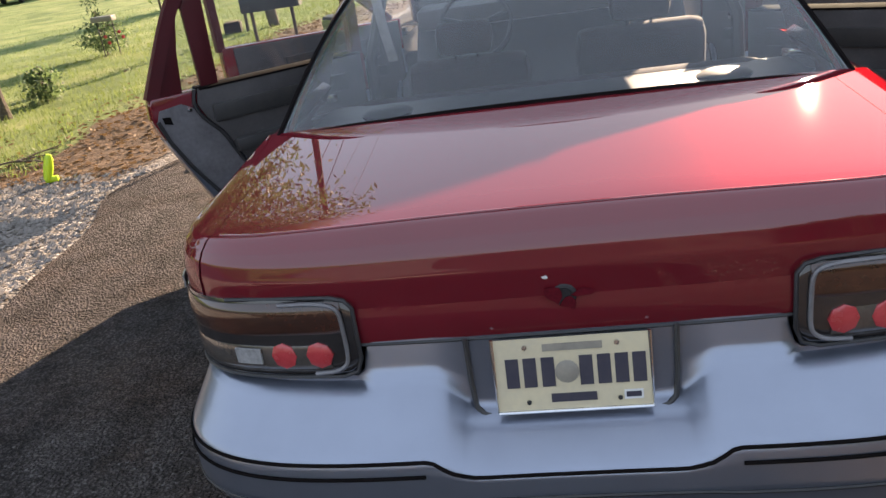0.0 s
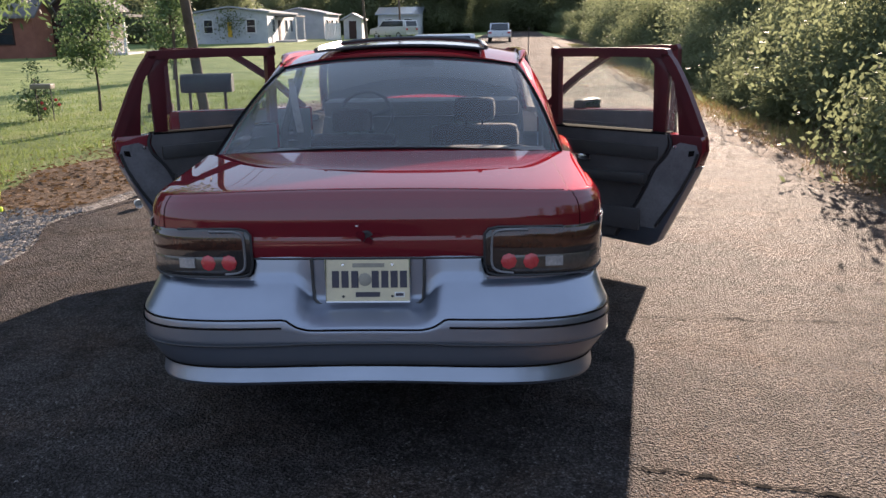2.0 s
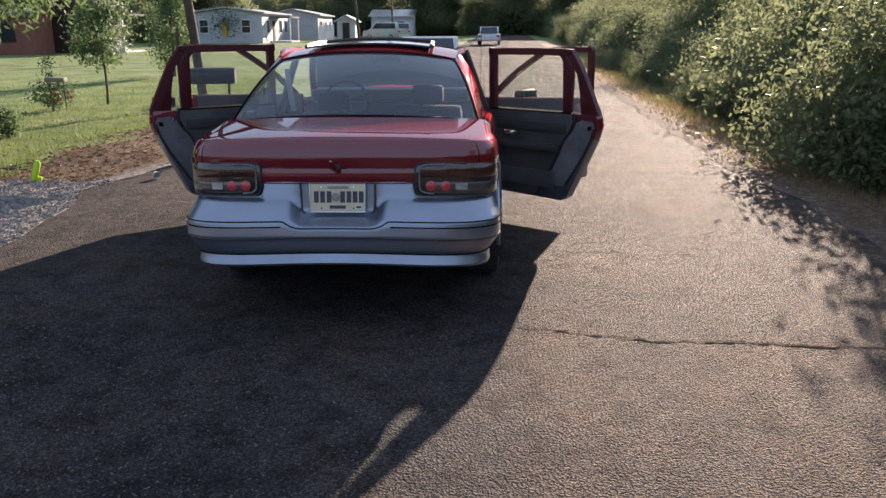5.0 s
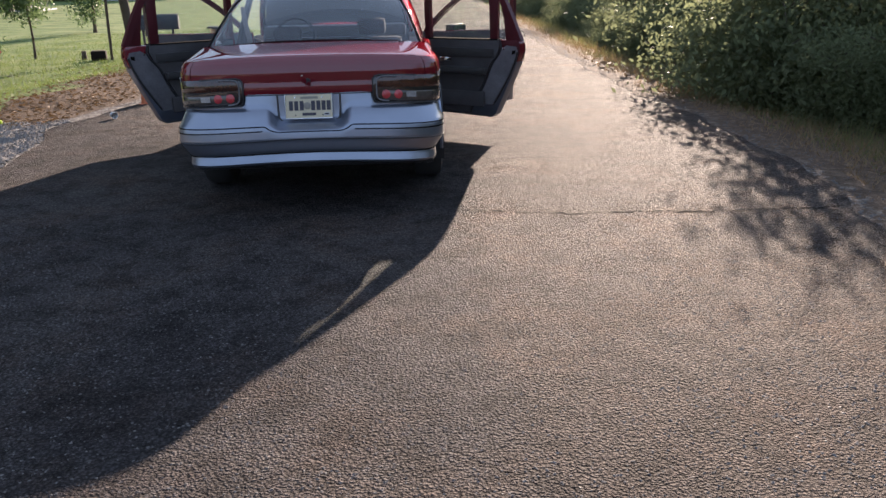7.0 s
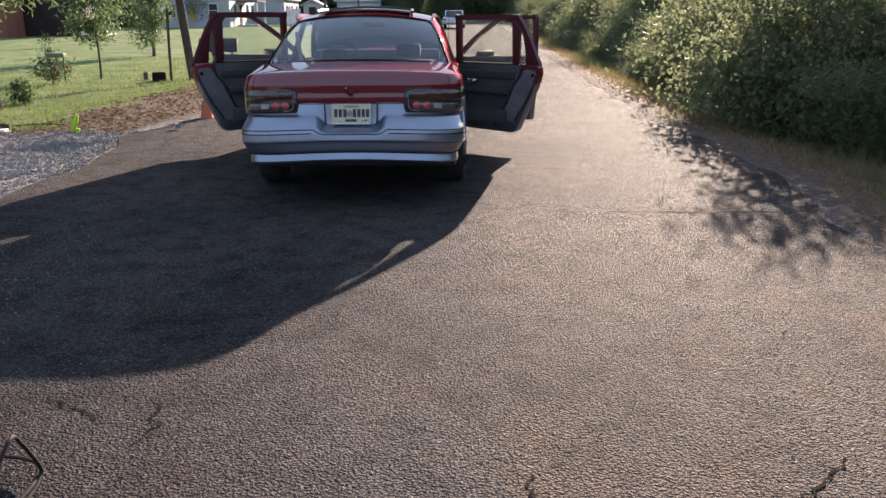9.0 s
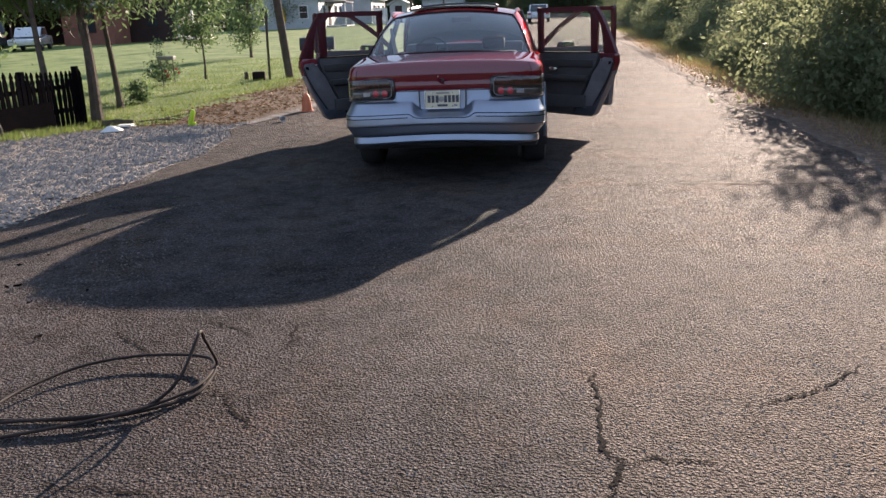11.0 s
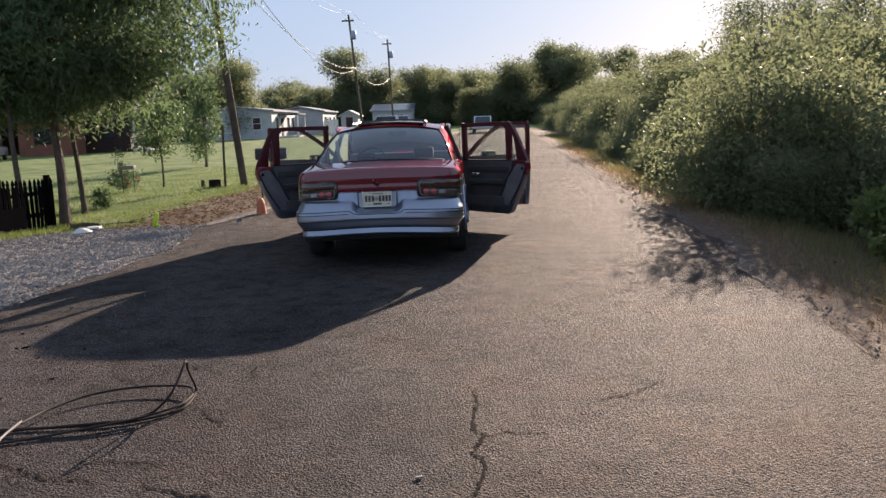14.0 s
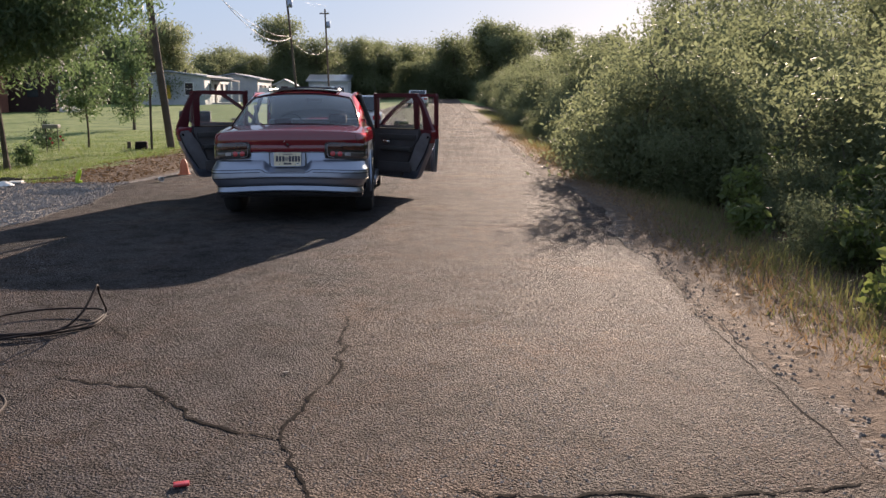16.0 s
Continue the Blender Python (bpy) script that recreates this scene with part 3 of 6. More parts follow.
def build_tail(car):
    ph = [math.radians(-90 + 180 * i / 96) for i in range(97)]
    # bumper, running on along the flanks to the wheel arch
    def bump_fn(u, v):
        if u < 0.06:
            p = bumper_at(-math.pi / 2 + 0.001, v)
            return Vector((p.x - 0.004 * (1 - u / 0.06), p.y + 0.13 * (1 - u / 0.06), p.z))
        if u > 0.94:
            p = bumper_at(math.pi / 2 - 0.001, v)
            return Vector((p.x + 0.004 * (u - 0.94) / 0.06, p.y + 0.13 * (u - 0.94) / 0.06, p.z))
        return bumper_at((-0.5 + (u - 0.06) / 0.88) * (math.pi - 0.002), v)
    bumper = part("rear_bumper", sheet(bump_fn, 220, 56, 0.012), SILVER, car, "silver painted rear bumper with dark moulding lines")
    wide = [math.radians(a) for a in np.linspace(-89, 89, 260)]
    part("moulding_line", groove(0.485, 0.532, wide), GAP, bumper)
    side = [math.radians(a) for a in np.linspace(-89, -6.6, 130)]
    part("moulding_line", groove(0.558, 0.558, side), GAP, bumper)
    part("moulding_line", groove(0.558, 0.558, [-p for p in side[::-1]]), GAP, bumper)
    part("moulding_line", groove(0.685, 0.67, wide), BLACK, bumper)
    part("moulding_line", groove(0.797, 0.797, wide), GAP, bumper)
    # plate recess: rim and plate
    y0 = REAR + 0.0
    rim = [(-0.207, y0 - 0.010, 0.822), (-0.205, y0 - 0.014, 0.72), (-0.20, y0 - 0.02, 0.668), (-0.185, y0 - 0.024, 0.652), (-0.16, y0 - 0.026, 0.647),
           (0.16, y0 - 0.026, 0.647), (0.185, y0 - 0.024, 0.652), (0.20, y0 - 0.02, 0.668), (0.205, y0 - 0.014, 0.72), (0.207, y0 - 0.010, 0.822)]
    part("plate_recess_rim", tube(rim, 0.006, 6), TRIM, bumper)
    build_plate(car)
    # painted tail and boot lid
    gap = math.asin((0.782 / HALF) ** 2)
    lid_parts = bmesh.new()
    add_grid(lid_parts, lambda u, v: upper_tail((u * 2 - 1) * gap, v), 60, 30)
    add_grid(lid_parts, lambda u, v: deck(0.5 + (u - 0.5) * 2 * gap / math.pi, v), 60, 16)
    low = math.asin((0.434 / HALF) ** 2)
    add_grid(lid_parts, lambda u, v: Vector((*plan((u * 2 - 1) * low)[:1], plan((u * 2 - 1) * low)[1] - 0.004 * math.sin(v * math.pi), 0.820 + 0.080 * v)), 30, 8)
    bmesh.ops.remove_doubles(lid_parts, verts=lid_parts.verts, dist=0.002)
    lid = part("boot_lid", lid_parts, RED, car, "burgundy metallic boot lid with a dented lock")
    for s in (-1, 1):
        q = bmesh.new()
        add_grid(q, lambda u, v: upper_tail(s * (gap + 0.004 + (math.pi / 2 - gap - 0.004) * u), v), 24, 30)
        add_grid(q, lambda u, v: deck(0.5 + s * (gap + 0.004 + (math.pi / 2 - gap - 0.004) * u) / math.pi, v), 24, 16)
        bmesh.ops.remove_doubles(q, verts=q.verts, dist=0.001)
        part("rear_wing_corner", q, RED, car)
        line = [upper_tail(s * (gap + 0.002), k / 20) + Vector((0, -0.001, -0.002)) for k in range(21)] + [deck(0.5 + s * (gap + 0.002) / math.pi, k / 10) + Vector((0, 0, -0.002)) for k in range(1, 11)]
        part("panel_gap", tube(line, 0.0026, 5), SEAM, lid)
    crease = [upper_tail(math.radians(a), 1.0) + Vector((0, -0.0005, 0.0)) for a in np.linspace(-46, 46, 80)]
    part("lid_crease", tube(crease, 0.003, 6), RED, lid)
    lower_edge = [Vector((plan(math.radians(a))[0], plan(math.radians(a))[1] - 0.002, 0.818)) for a in np.linspace(-13, 13, 40)]
    part("lid_seam", tube(lower_edge, 0.004, 5), BLACK, lid)
    lk = bmesh.new()
    add_lathe(lk, [(0.0, 0.001), (0.013, 0.001), (0.017, 0.005), (0.022, 0.004), (0.026, -0.002)], 14, pose(-0.002, REAR - 0.001, 0.900, 90))
    scrape = mat("scraped_paint", (0.07, 0.008, 0.012), (0.14, 0.012, 0.02), 0.8, 0, 40, 200, 0.2, 0.001, spec=0.0)
    rg = random.Random(8)
    for cx, cz, rx, rz, nn in ((-0.022, 0.906, 0.026, 0.024, 11), (0.008, 0.884, 0.02, 0.017, 9), (0.034, 0.905, 0.026, 0.010, 9)):
        ring = [(cx + rx * rg.uniform(0.45, 1.15) * math.cos(k * 6.283 / nn), cz + rz * rg.uniform(0.45, 1.15) * math.sin(k * 6.283 / nn)) for k in range(nn)]
        part("scraped_patch", slab(ring, 0.002, Matrix.Translation((0, REAR - 0.0045 - 0.0004 * nn, 0))), scrape, lid)
    part("lock", lk, BLACK, lid, "dark empty lock hole with dented paint")
    for dx, dz, sx, sz in ((0.0, -0.030, 0.05, 0.012),):
        d = bmesh.new()
        bmesh.ops.create_uvsphere(d, u_segments=10, v_segments=6, radius=1, matrix=Matrix.Translation((dx, REAR + 0.0005, 0.905 + dz)) @ Matrix.Diagonal((sx, 0.004, sz, 1)))
        part("paint_dent", d, RED, lid)
    part("paint_chip", slab([(-0.043, 0.943), (-0.033, 0.945), (-0.030, 0.940), (-0.033, 0.938), (-0.040, 0.939)], 0.003, Matrix.Translation((0, REAR - 0.004, 0))), WHITE, lid)
    for s in (-1, 1):
        build_tail_lamp(car, s)


def build_plate(car):
    plate = part("number_plate", slab([(-0.1525, 0.0), (0.1525, 0.0), (0.1525, 0.1525), (-0.1525, 0.1525)], 0.0015, pose(0, -0.004, 0.668, -9)), PLATE, car, "cream number plate with dark blue marks, in a chrome frame")
    m = pose(0, -0.0060, 0.668, -9)
    def bar(x0, z0, x1, z1, mt=PLATE_INK, y=0.0):
        part("plate_mark", slab([(x0, z0), (x1, z0), (x1, z1), (x0, z1)], 0.0012, m @ Matrix.Translation((0, y, 0))), mt, plate)
    for x in (-0.118, -0.083, -0.047, 0.028, 0.063, 0.097, 0.131):
        bar(x - 0.013, 0.050, x + 0.013, 0.112)
    bar(-0.045, 0.016, 0.045, 0.034)
    bar(-0.055, 0.125, 0.062, 0.140, PLATE_GREY)
    bar(0.098, 0.014, 0.135, 0.034, WHITE)
    bar(0.102, 0.019, 0.131, 0.030, PLATE_INK, -0.001)
    part("plate_emblem", lathe([(0.0, 0.001), (0.022, 0.001), (0.024, 0.0)], 20, m @ pose(-0.010, 0, 0.08, 90)), PLATE_GREY, plate)
    for x in (-0.09, 0.09):
        part("bolt", lathe([(0.0, 0.003), (0.005, 0.003), (0.006, 0.0)], 10, m @ pose(x, 0, 0.135, 90)), CHROME, plate)
        part("bolt", lathe([(0.0, 0.003), (0.004, 0.003), (0.005, 0.0)], 10, m @ pose(x, 0, 0.018, 90)), BLACK, plate)
    e = 0.154
    fr = [(-e, 0, 0.155), (-e, 0, -0.003), (e, 0, -0.003), (e, 0, 0.155)]
    part("plate_frame", tube([m @ Vector(p) for p in fr], 0.004, 6), CHROME, plate)


def build_tail_lamp(car, s):
    """A smoked lamp unit wrapping round the corner of the tail."""
    p0, p1 = math.asin((0.426 / HALF) ** 2), math.radians(86)
    def at(u, z, out):
        phi = s * (p0 + (p1 - p0) * u)
        x, y = tail_at(phi, out)
        y += 0.012 * u if out < 0 else 0
        return Vector((x, y, z + 0.022 - 0.045 * (abs(x) / HALF) ** 3 * 0.75))
    def face(u, v, z0, z1, out):
        r = 0.030                                     # rounded inner end
        d = u * 0.62
        inset = max(0.0, r - d) if d < r else 0.0
        cut = r - math.sqrt(max(0.0, r * r - inset * inset))
        lo, hi = z0 + cut * 0.9, z1 - cut * 0.9
        bulge = 0.010 * math.sin(math.pi * v) ** 0.5
        return at(u, lo + (hi - lo) * v, out + bulge)
    lamp = part("tail_lamp", sheet(lambda u, v: face(u, v, 0.736, 0.916, 0.004), 40, 12, 0.01), LENS_DARK, car, "smoked tail lamp with two round red reflectors")
    part("upper_lens", sheet(lambda u, v: face(0.022 + 0.978 * u, v, 0.828, 0.908, 0.009), 36, 8, 0.006), LENS_BROWN, lamp, "brown smoked upper lens")
    part("lower_lens", sheet(lambda u, v: face(0.06 + 0.92 * u, v, 0.746, 0.822, 0.007), 36, 8, 0.006), LENS_SMOKE, lamp, "smoked clear lower lens")
    for u in (0.082, 0.175):
        c = at(u, 0.788, 0.0175)
        n_ = at(u, 0.790, 0.06) - c
        m = Matrix.Translation(c) @ n_.to_track_quat("Z", "Y").to_matrix().to_4x4()
        part("red_reflector", lathe([(0.0, 0.0012), (0.028, 0.0012), (0.030, 0.0), (0.030, -0.01)], 8, m), LENS_RED, lamp, "red octagonal reflector")
    part("reverse_lens", sheet(lambda u, v: at(0.245 + 0.10 * u, 0.770 + 0.036 * v, 0.0225), 8, 4, 0.004), LENS_CLEAR, lamp, "clear reversing lens")
    part("side_marker_lens", sheet(lambda u, v: at(0.80 + 0.2 * u, 0.80 + 0.05 * v, 0.021), 6, 4, 0.004), LENS_CLEAR, lamp)
    rim = [at(0.35, 0.916, 0.010)] + [at(0.04, 0.916, 0.012), at(0.012, 0.908, 0.012), at(0.0, 0.89, 0.012), at(0.0, 0.775, 0.012), at(0.01, 0.744, 0.012), at(0.04, 0.733, 0.012)] + [at(k / 10, 0.733, 0.010) for k in range(1, 10)]
    part("lamp_bezel", tube(rim, 0.0045, 6), BLACK, lamp)
    glint = [at(0.16, 0.907, 0.016), at(0.07, 0.907, 0.018), at(0.035, 0.898, 0.018), at(0.024, 0.88, 0.018), at(0.022, 0.84, 0.018), at(0.022, 0.79, 0.018), at(0.028, 0.765, 0.018), at(0.05, 0.750, 0.018), at(0.10, 0.744, 0.016)]
    part("bright_edge", tube(spline(glint, 32), 0.0048, 6), SHUT, lamp)
    part("corner_lens", sheet(lambda u, v: at(0.74 + 0.26 * u, 0.902 + 0.03 * v, 0.0235), 6, 3, 0.004), LENS_CLEAR, lamp)


# flank: height, share of the half width
FLANK = [(0.0, 0.30, 0.955), (0.10, 0.36, 0.968), (0.30, 0.55, 0.995), (0.48, 0.72, 1.0), (0.62, 0.86, 0.985), (0.64, 0.88, 0.984), (0.80, 0.98, 0.975), (0.90, 1.036, 0.958), (0.95, 1.058, 0.935), (1.0, 1.075, 0.85)]
WIDTH = [(0.6, 0.902), (1.2, 0.918), (2.0, 0.960), (3.0, 0.985), (4.0, 0.968), (4.6, 0.94), (5.0, 0.89), (5.2, 0.80)]
BELT = [(0.6, 0.0), (1.5, 0.0), (2.7, -0.025), (3.8, -0.06), (4.4, -0.14), (5.0, -0.21), (5.2, -0.25)]
AXLES = (1.12, 4.06)


def flank(s, y, v):
    z, w = lerp_table(FLANK, v)
    k = smooth((0.98 - y) / 0.38)                      # runs in under the corner of the tail
    z, w = z - 0.035 * k * smooth((v - 0.55) / 0.35), w * (1 - 0.014 * k)
    return Vector((s * lerp_table(WIDTH, y)[0] * w, y, z + lerp_table(BELT, y)[0] * v))


def build_shell(car):
    for s in (-1, 1):
        for name, y0, y1, n in (("rear_wing", 0.60, 1.62, 34), ("front_wing", 3.90, 5.20, 44)):
            def keep(c):
                for ay in AXLES:
                    if (c.y - ay) ** 2 + (c.z - 0.36) ** 2 < 0.415 ** 2:
                        return False
                return not (name == "rear_wing" and c.z < 0.9 and c.y > 1.46 and c.z > 0.42)
            bm = add_grid(bmesh.new(), lambda u, v: flank(s, y0 + (y1 - y0) * u, v), n, 30, keep, mats=lambda c: 1 if c.z < 0.885 else 0)
            part(name, bm, [RED, SILVER], car, "burgundy over silver wing")
        for ay in AXLES:
            arch = [Vector((s * (lerp_table(WIDTH, ay)[0] + 0.004 - 0.02 * max(0, math.sin(a)) ** 2), ay + 0.415 * math.cos(a), 0.36 + 0.415 * math.sin(a))) for a in np.linspace(-0.15, math.pi + 0.15, 26)]
            part("wheel_arch_lip", tube(arch, 0.016, 6), SILVER, car)
            well = lathe([(0.42, 0.0), (0.42, 0.34), (0.0, 0.34)], 26, Matrix.Translation((s * 0.94, ay, 0.36)) @ pose(0, 0, 0, 0, -90 * s))
            bmesh.ops.delete(well, geom=[f for f in well.faces if f.calc_center_median().z < 0.26], context="FACES")
            part("wheel_well", well, BLACK, car)
        part("sill", box(min(s * 0.86, s * 0.965), 1.45, 0.28, max(s * 0.86, s * 0.965), 3.92, 0.41, 0.02), SILVER, car)
        # pillars and roof rail
        a0, a1 = Vector((s * 0.80, 3.82, 1.02)), Vector((s * 0.64, 2.98, 1.462))
        part("windscreen_pillar", tube([a0, a0.lerp(a1, 0.5) + Vector((s * 0.01, 0, 0.02)), a1], 0.032, 8), RED, car)
        part("middle_pillar", tube([(s * 0.90, 2.68, 0.34), (s * 0.88, 2.68, 0.98), (s * 0.70, 2.62, 1.47)], 0.03, 8), TRIM, car)
        rail = [(s * 0.645, 2.98, 1.462), (s * 0.675, 2.5, 1.478), (s * 0.675, 2.0, 1.478), (s * 0.662, 1.86, 1.472), (s * 0.648, 1.72, 1.455)]
        part("roof_rail", tube(spline(rail, 14), [0.026] * 10 + [0.022, 0.018, 0.013, 0.008, 0.003], 8), RED, car)
        def cpil(u, v):
            lo = Vector((s * (0.800 + 0.050 * u ** 0.5), 0.785 + 0.815 * u, 1.005 + 0.03 * u))
            hi = Vector((s * (0.628 + 0.042 * u ** 0.5), 1.63 + 0.15 * u, 1.434 + 0.030 * u))
            p = lo.lerp(hi, v)
            return p + Vector((s * 0.024 * math.sin(math.pi * v), 0, 0.02 * math.sin(math.pi * v)))
        part("rear_pillar", sheet(cpil, 10, 12, 0.02), RED, car)
        strip = [cpil(0.0, k / 10) + Vector((-s * 0.004, -0.006, 0.004)) for k in range(11)]
        part("window_trim", tube(strip, 0.007, 6), TRIM, car)
    roof_c = lambda u, v: (u * 2 - 1, 1.44 + (2.99 - 1.44) * v)
    def roof(u, v):
        a, y = roof_c(u, v)
        w = 0.64 + 0.03 * math.sin(math.pi * v)
        crown = 0.068 * (1 - abs(a) ** 2.2)
        return Vector((a * w, y + (0.20 - 0.11 * (1 - a * a)) * (1 - v) ** 2 + 0.07 * (1 - a * a) * v, 1.456 + 0.022 * math.sin(math.pi * min(1, v * 1.1)) + crown - 0.02 * (1 - v) ** 3))
    part("roof", sheet(roof, 24, 20, 0.03), RED, car, "burgundy roof reflecting the sky")
    # bonnet, nose, front bumper
    def bonnet(u, v):
        a, y = u * 2 - 1, 3.86 + 1.26 * v
        e = flank(1, y, 1.0)
        return Vector((a * e.x, y + 0.06 * (1 - a * a) * v, e.z + 0.035 * (1 - a * a)))
    part("bonnet", sheet(bonnet, 20, 16, 0.02), RED, car)
    def nose(u, v):
        a = u * 2 - 1
        e = flank(1, 5.12, 1.0)
        return Vector((a * e.x * (1.0 + 0.08 * v), 5.12 + (0.06 + 0.10 * math.sin(v * 2.6)) * (1 - abs(a) ** 5), e.z + 0.035 * (1 - a * a) - v * 0.58))
    part("front_bumper", sheet(nose, 24, 12, 0.02, mats=lambda c: 1 if c.z < 0.72 else 0), [RED, SILVER], car)
    for s in (-1, 1):
        part("headlamp", box(min(s * 0.42, s * 0.74), 5.19, 0.66, max(s * 0.42, s * 0.74), 5.235, 0.78, 0.02), LENS_CLEAR, car)
    part("grille", box(-0.38, 5.24, 0.66, 0.38, 5.27, 0.77, 0.01), CHROME, car)
    part("underbody", box(-0.84, 0.30, 0.27, 0.84, 5.0, 0.36, 0.03), BLACK, car)
    part("rear_panel", box(-0.80, 0.20, 0.36, 0.80, 0.26, 0.80, 0.02), BLACK, car)


def build_glass(car):
    def rear(u, v):
        a = u * 2 - 1
        w = 0.79 + (0.625 - 0.79) * v
        y0, y1 = 0.745 + 0.10 * abs(a) ** 2, 1.535 + 0.105 * a * a
        z0, z1 = 1.118 - 0.045 * abs(a) ** 2.2, 1.486 - 0.056 * abs(a) ** 2.2
        return Vector((a * w, y0 + (y1 - y0) * v, z0 + (z1 - z0) * v + 0.035 * math.sin(math.pi * v)))
    g = part("rear_window", sheet(rear, 20, 14), REAR_GLASS, car, "tinted curved rear window")
    edge = [rear(k / 16, 0) for k in range(17)] + [rear(1, k / 10) for k in range(1, 11)] + [rear(1 - k / 16, 1) for k in range(1, 17)] + [rear(0, 1 - k / 10) for k in range(1, 11)]
    part("rubber_seal", tube(edge, 0.008, 6), GAP, g)
    def front(u, v):
        a = u * 2 - 1
        w = 0.78 + (0.62 - 0.78) * v
        return Vector((a * w, 3.88 + 0.09 * (1 - a * a) - (0.86 + 0.03 * (1 - a * a)) * v, 1.03 + 0.03 * (1 - a * a) + (0.445 + 0.025 * (1 - a * a)) * v))
    part("windscreen", sheet(front, 14, 8), CAR_GLASS, car)


def seat(car, x, w, y, back_h, headrest, label):
    st = part("seat", box(x - w / 2, y - 0.05, 0.42, x + w / 2, y + 0.48, 0.64, 0.06), CLOTH, car, label)
    b = bmesh.new()
    add_box(b, x - w / 2, -0.09, 0, x + w / 2, 0.07, back_h, 0.06, pose(0, y - 0.02, 0.56, 12))
    part("seat_back", b, CLOTH, st)
    for hx in headrest:
        h = bmesh.new()
        top = pose(0, y - 0.02, 0.56, 12)
        add_box(h, hx - 0.13, -0.07, back_h + 0.03, hx + 0.13, 0.05, back_h + 0.17, 0.045, top)
        for dx in (-0.05, 0.05):
            add_tube(h, [top @ Vector((hx + dx, 0, back_h - 0.03)), top @ Vector((hx + dx, 0, back_h + 0.06))], 0.007, 6)
        part("headrest", h, CLOTH, st)


def build_cabin(car):
    part("parcel_shelf", sheet(lambda u, v: Vector(((u * 2 - 1) * 0.74, 0.84 + 0.46 * v, 1.055 - 0.01 * v)), 6, 4, 0.02), TRIM, car)
    seat(car, 0.0, 1.36, 1.42, 0.50, (), "dark rear bench seat")
    seat(car, -0.37, 0.56, 2.48, 0.43, (-0.37,), "dark front seat with headrest")
    seat(car, 0.40, 0.56, 2.48, 0.49, (0.40,), "dark front seat with headrest")
    part("cabin_floor", box(-0.80, 1.2, 0.37, 0.80, 3.8, 0.42), TRIM, car)
    dash = bmesh.new()
    add_grid(dash, lambda u, v: Vector(((u * 2 - 1) * 0.78, 3.30 + 0.62 * math.sin(v * 1.5), 0.62 + 0.455 * math.sin(v * 1.9) ** 0.8)), 10, 10)
    part("dashboard", dash, TRIM, car)
    part("dash_pad", box(-0.74, 3.40, 0.98, 0.74, 3.72, 1.10, 0.03), TRIM, car)
    wheel = bmesh.new()
    m = pose(-0.38, 3.12, 1.02, 62)
    ring = [m @ Vector((0.19 * math.cos(a), 0.19 * math.sin(a), 0)) for a in np.linspace(0, 2 * math.pi, 33)]
    add_tube(wheel, ring, 0.014, 8, cap=False)
    for a in (0.3, math.pi - 0.3, -math.pi / 2):
        add_tube(wheel, [m @ Vector((0, 0, -0.02)), m @ Vector((0.185 * math.cos(a), 0.185 * math.sin(a), 0))], 0.016, 6)
    add_tube(wheel, [m @ Vector((0, 0, 0)), m @ Vector((0, 0, -0.28))], 0.03, 8)
    part("steering_wheel", wheel, BLACK, car)
    part("inside_mirror", box(-0.12, 3.06, 1.36, 0.12, 3.09, 1.42, 0.012), BLACK, car)
    belt = [(-0.80, 2.62, 1.32), (-0.78, 2.58, 1.16), (-0.74, 2.52, 0.98)]
    part("seat_belt", sheet(lambda u, v: spline(belt, 10)[round(v * 10)] + Vector((0.045 * (u - 0.5), 0.01 * u, 0)), 2, 10, 0.002), HOSE_PALE, car, "pale webbing seat belt")
    for s, n in ((-1, 1), (1, 2)):
        tin = bmesh.new()
        add_lathe(tin, [(0.0, 0.0), (0.075, 0.0), (0.08, 0.01), (0.06, 0.02), (0.0, 0.022)], 18, Matrix.Translation((s * 0.50, 1.05, 1.058)))
        part("shelf_speaker", tin, BLACK, car)
    paper = sheet(lambda u, v: Vector((0.30 + 0.18 * u, 0.95 + 0.07 * v, 1.066 + 0.012 * math.sin(5 * u + 2 * v))), 6, 3, 0.002)
    part("crumpled_paper", paper, WHITE, car, "crumpled white paper on the rear shelf")


def build_sunroof(car):
    """Raised roof panel between dark rails with bright edges."""
    z = lambda y, x=0: 1.525 + 0.02 * math.sin((y - 1.44) / 1.55 * math.pi) - 0.06 * (abs(x) / 0.66) ** 2.2
    p = part("sunroof", sheet(lambda u, v: Vector(((u * 2 - 1) * (0.44 - 0.02 * v), 1.76 + 0.68 * v, z(1.76 + 0.68 * v, (u * 2 - 1) * 0.44) + 0.010 + 0.006 * v)), 12, 8, 0.006), PANEL, car, "raised pale sunroof panel with a dark frame")
    def bar(y, lift, x=0.47, r=0.012):
        return tube([Vector((x * k, y, z(y, x * k) + lift)) for k in np.linspace(-1, 1, 13)], r, 8)
    part("frame_bar", bar(1.73, 0.004, 0.455, 0.007), BLACK, p)
    part("frame_bar", bar(2.47, 0.026, 0.44, 0.012), BLACK, p)
    for s in (-1, 1):
        part("side_rail", tube([Vector((s * (0.462 - 0.02 * k), 1.73 + 0.74 * k, z(1.73 + 0.74 * k, 0.462) + 0.012 + 0.012 * k)) for k in np.linspace(0, 1, 7)], 0.013, 8), BLACK, p)
        part("rail_strip", tube([Vector((s * (0.450 - 0.02 * k), 1.74 + 0.70 * k, z(1.74 + 0.70 * k, 0.45) + 0.024 + 0.012 * k)) for k in np.linspace(0, 1, 7)], 0.005, 6), SILVER, p)


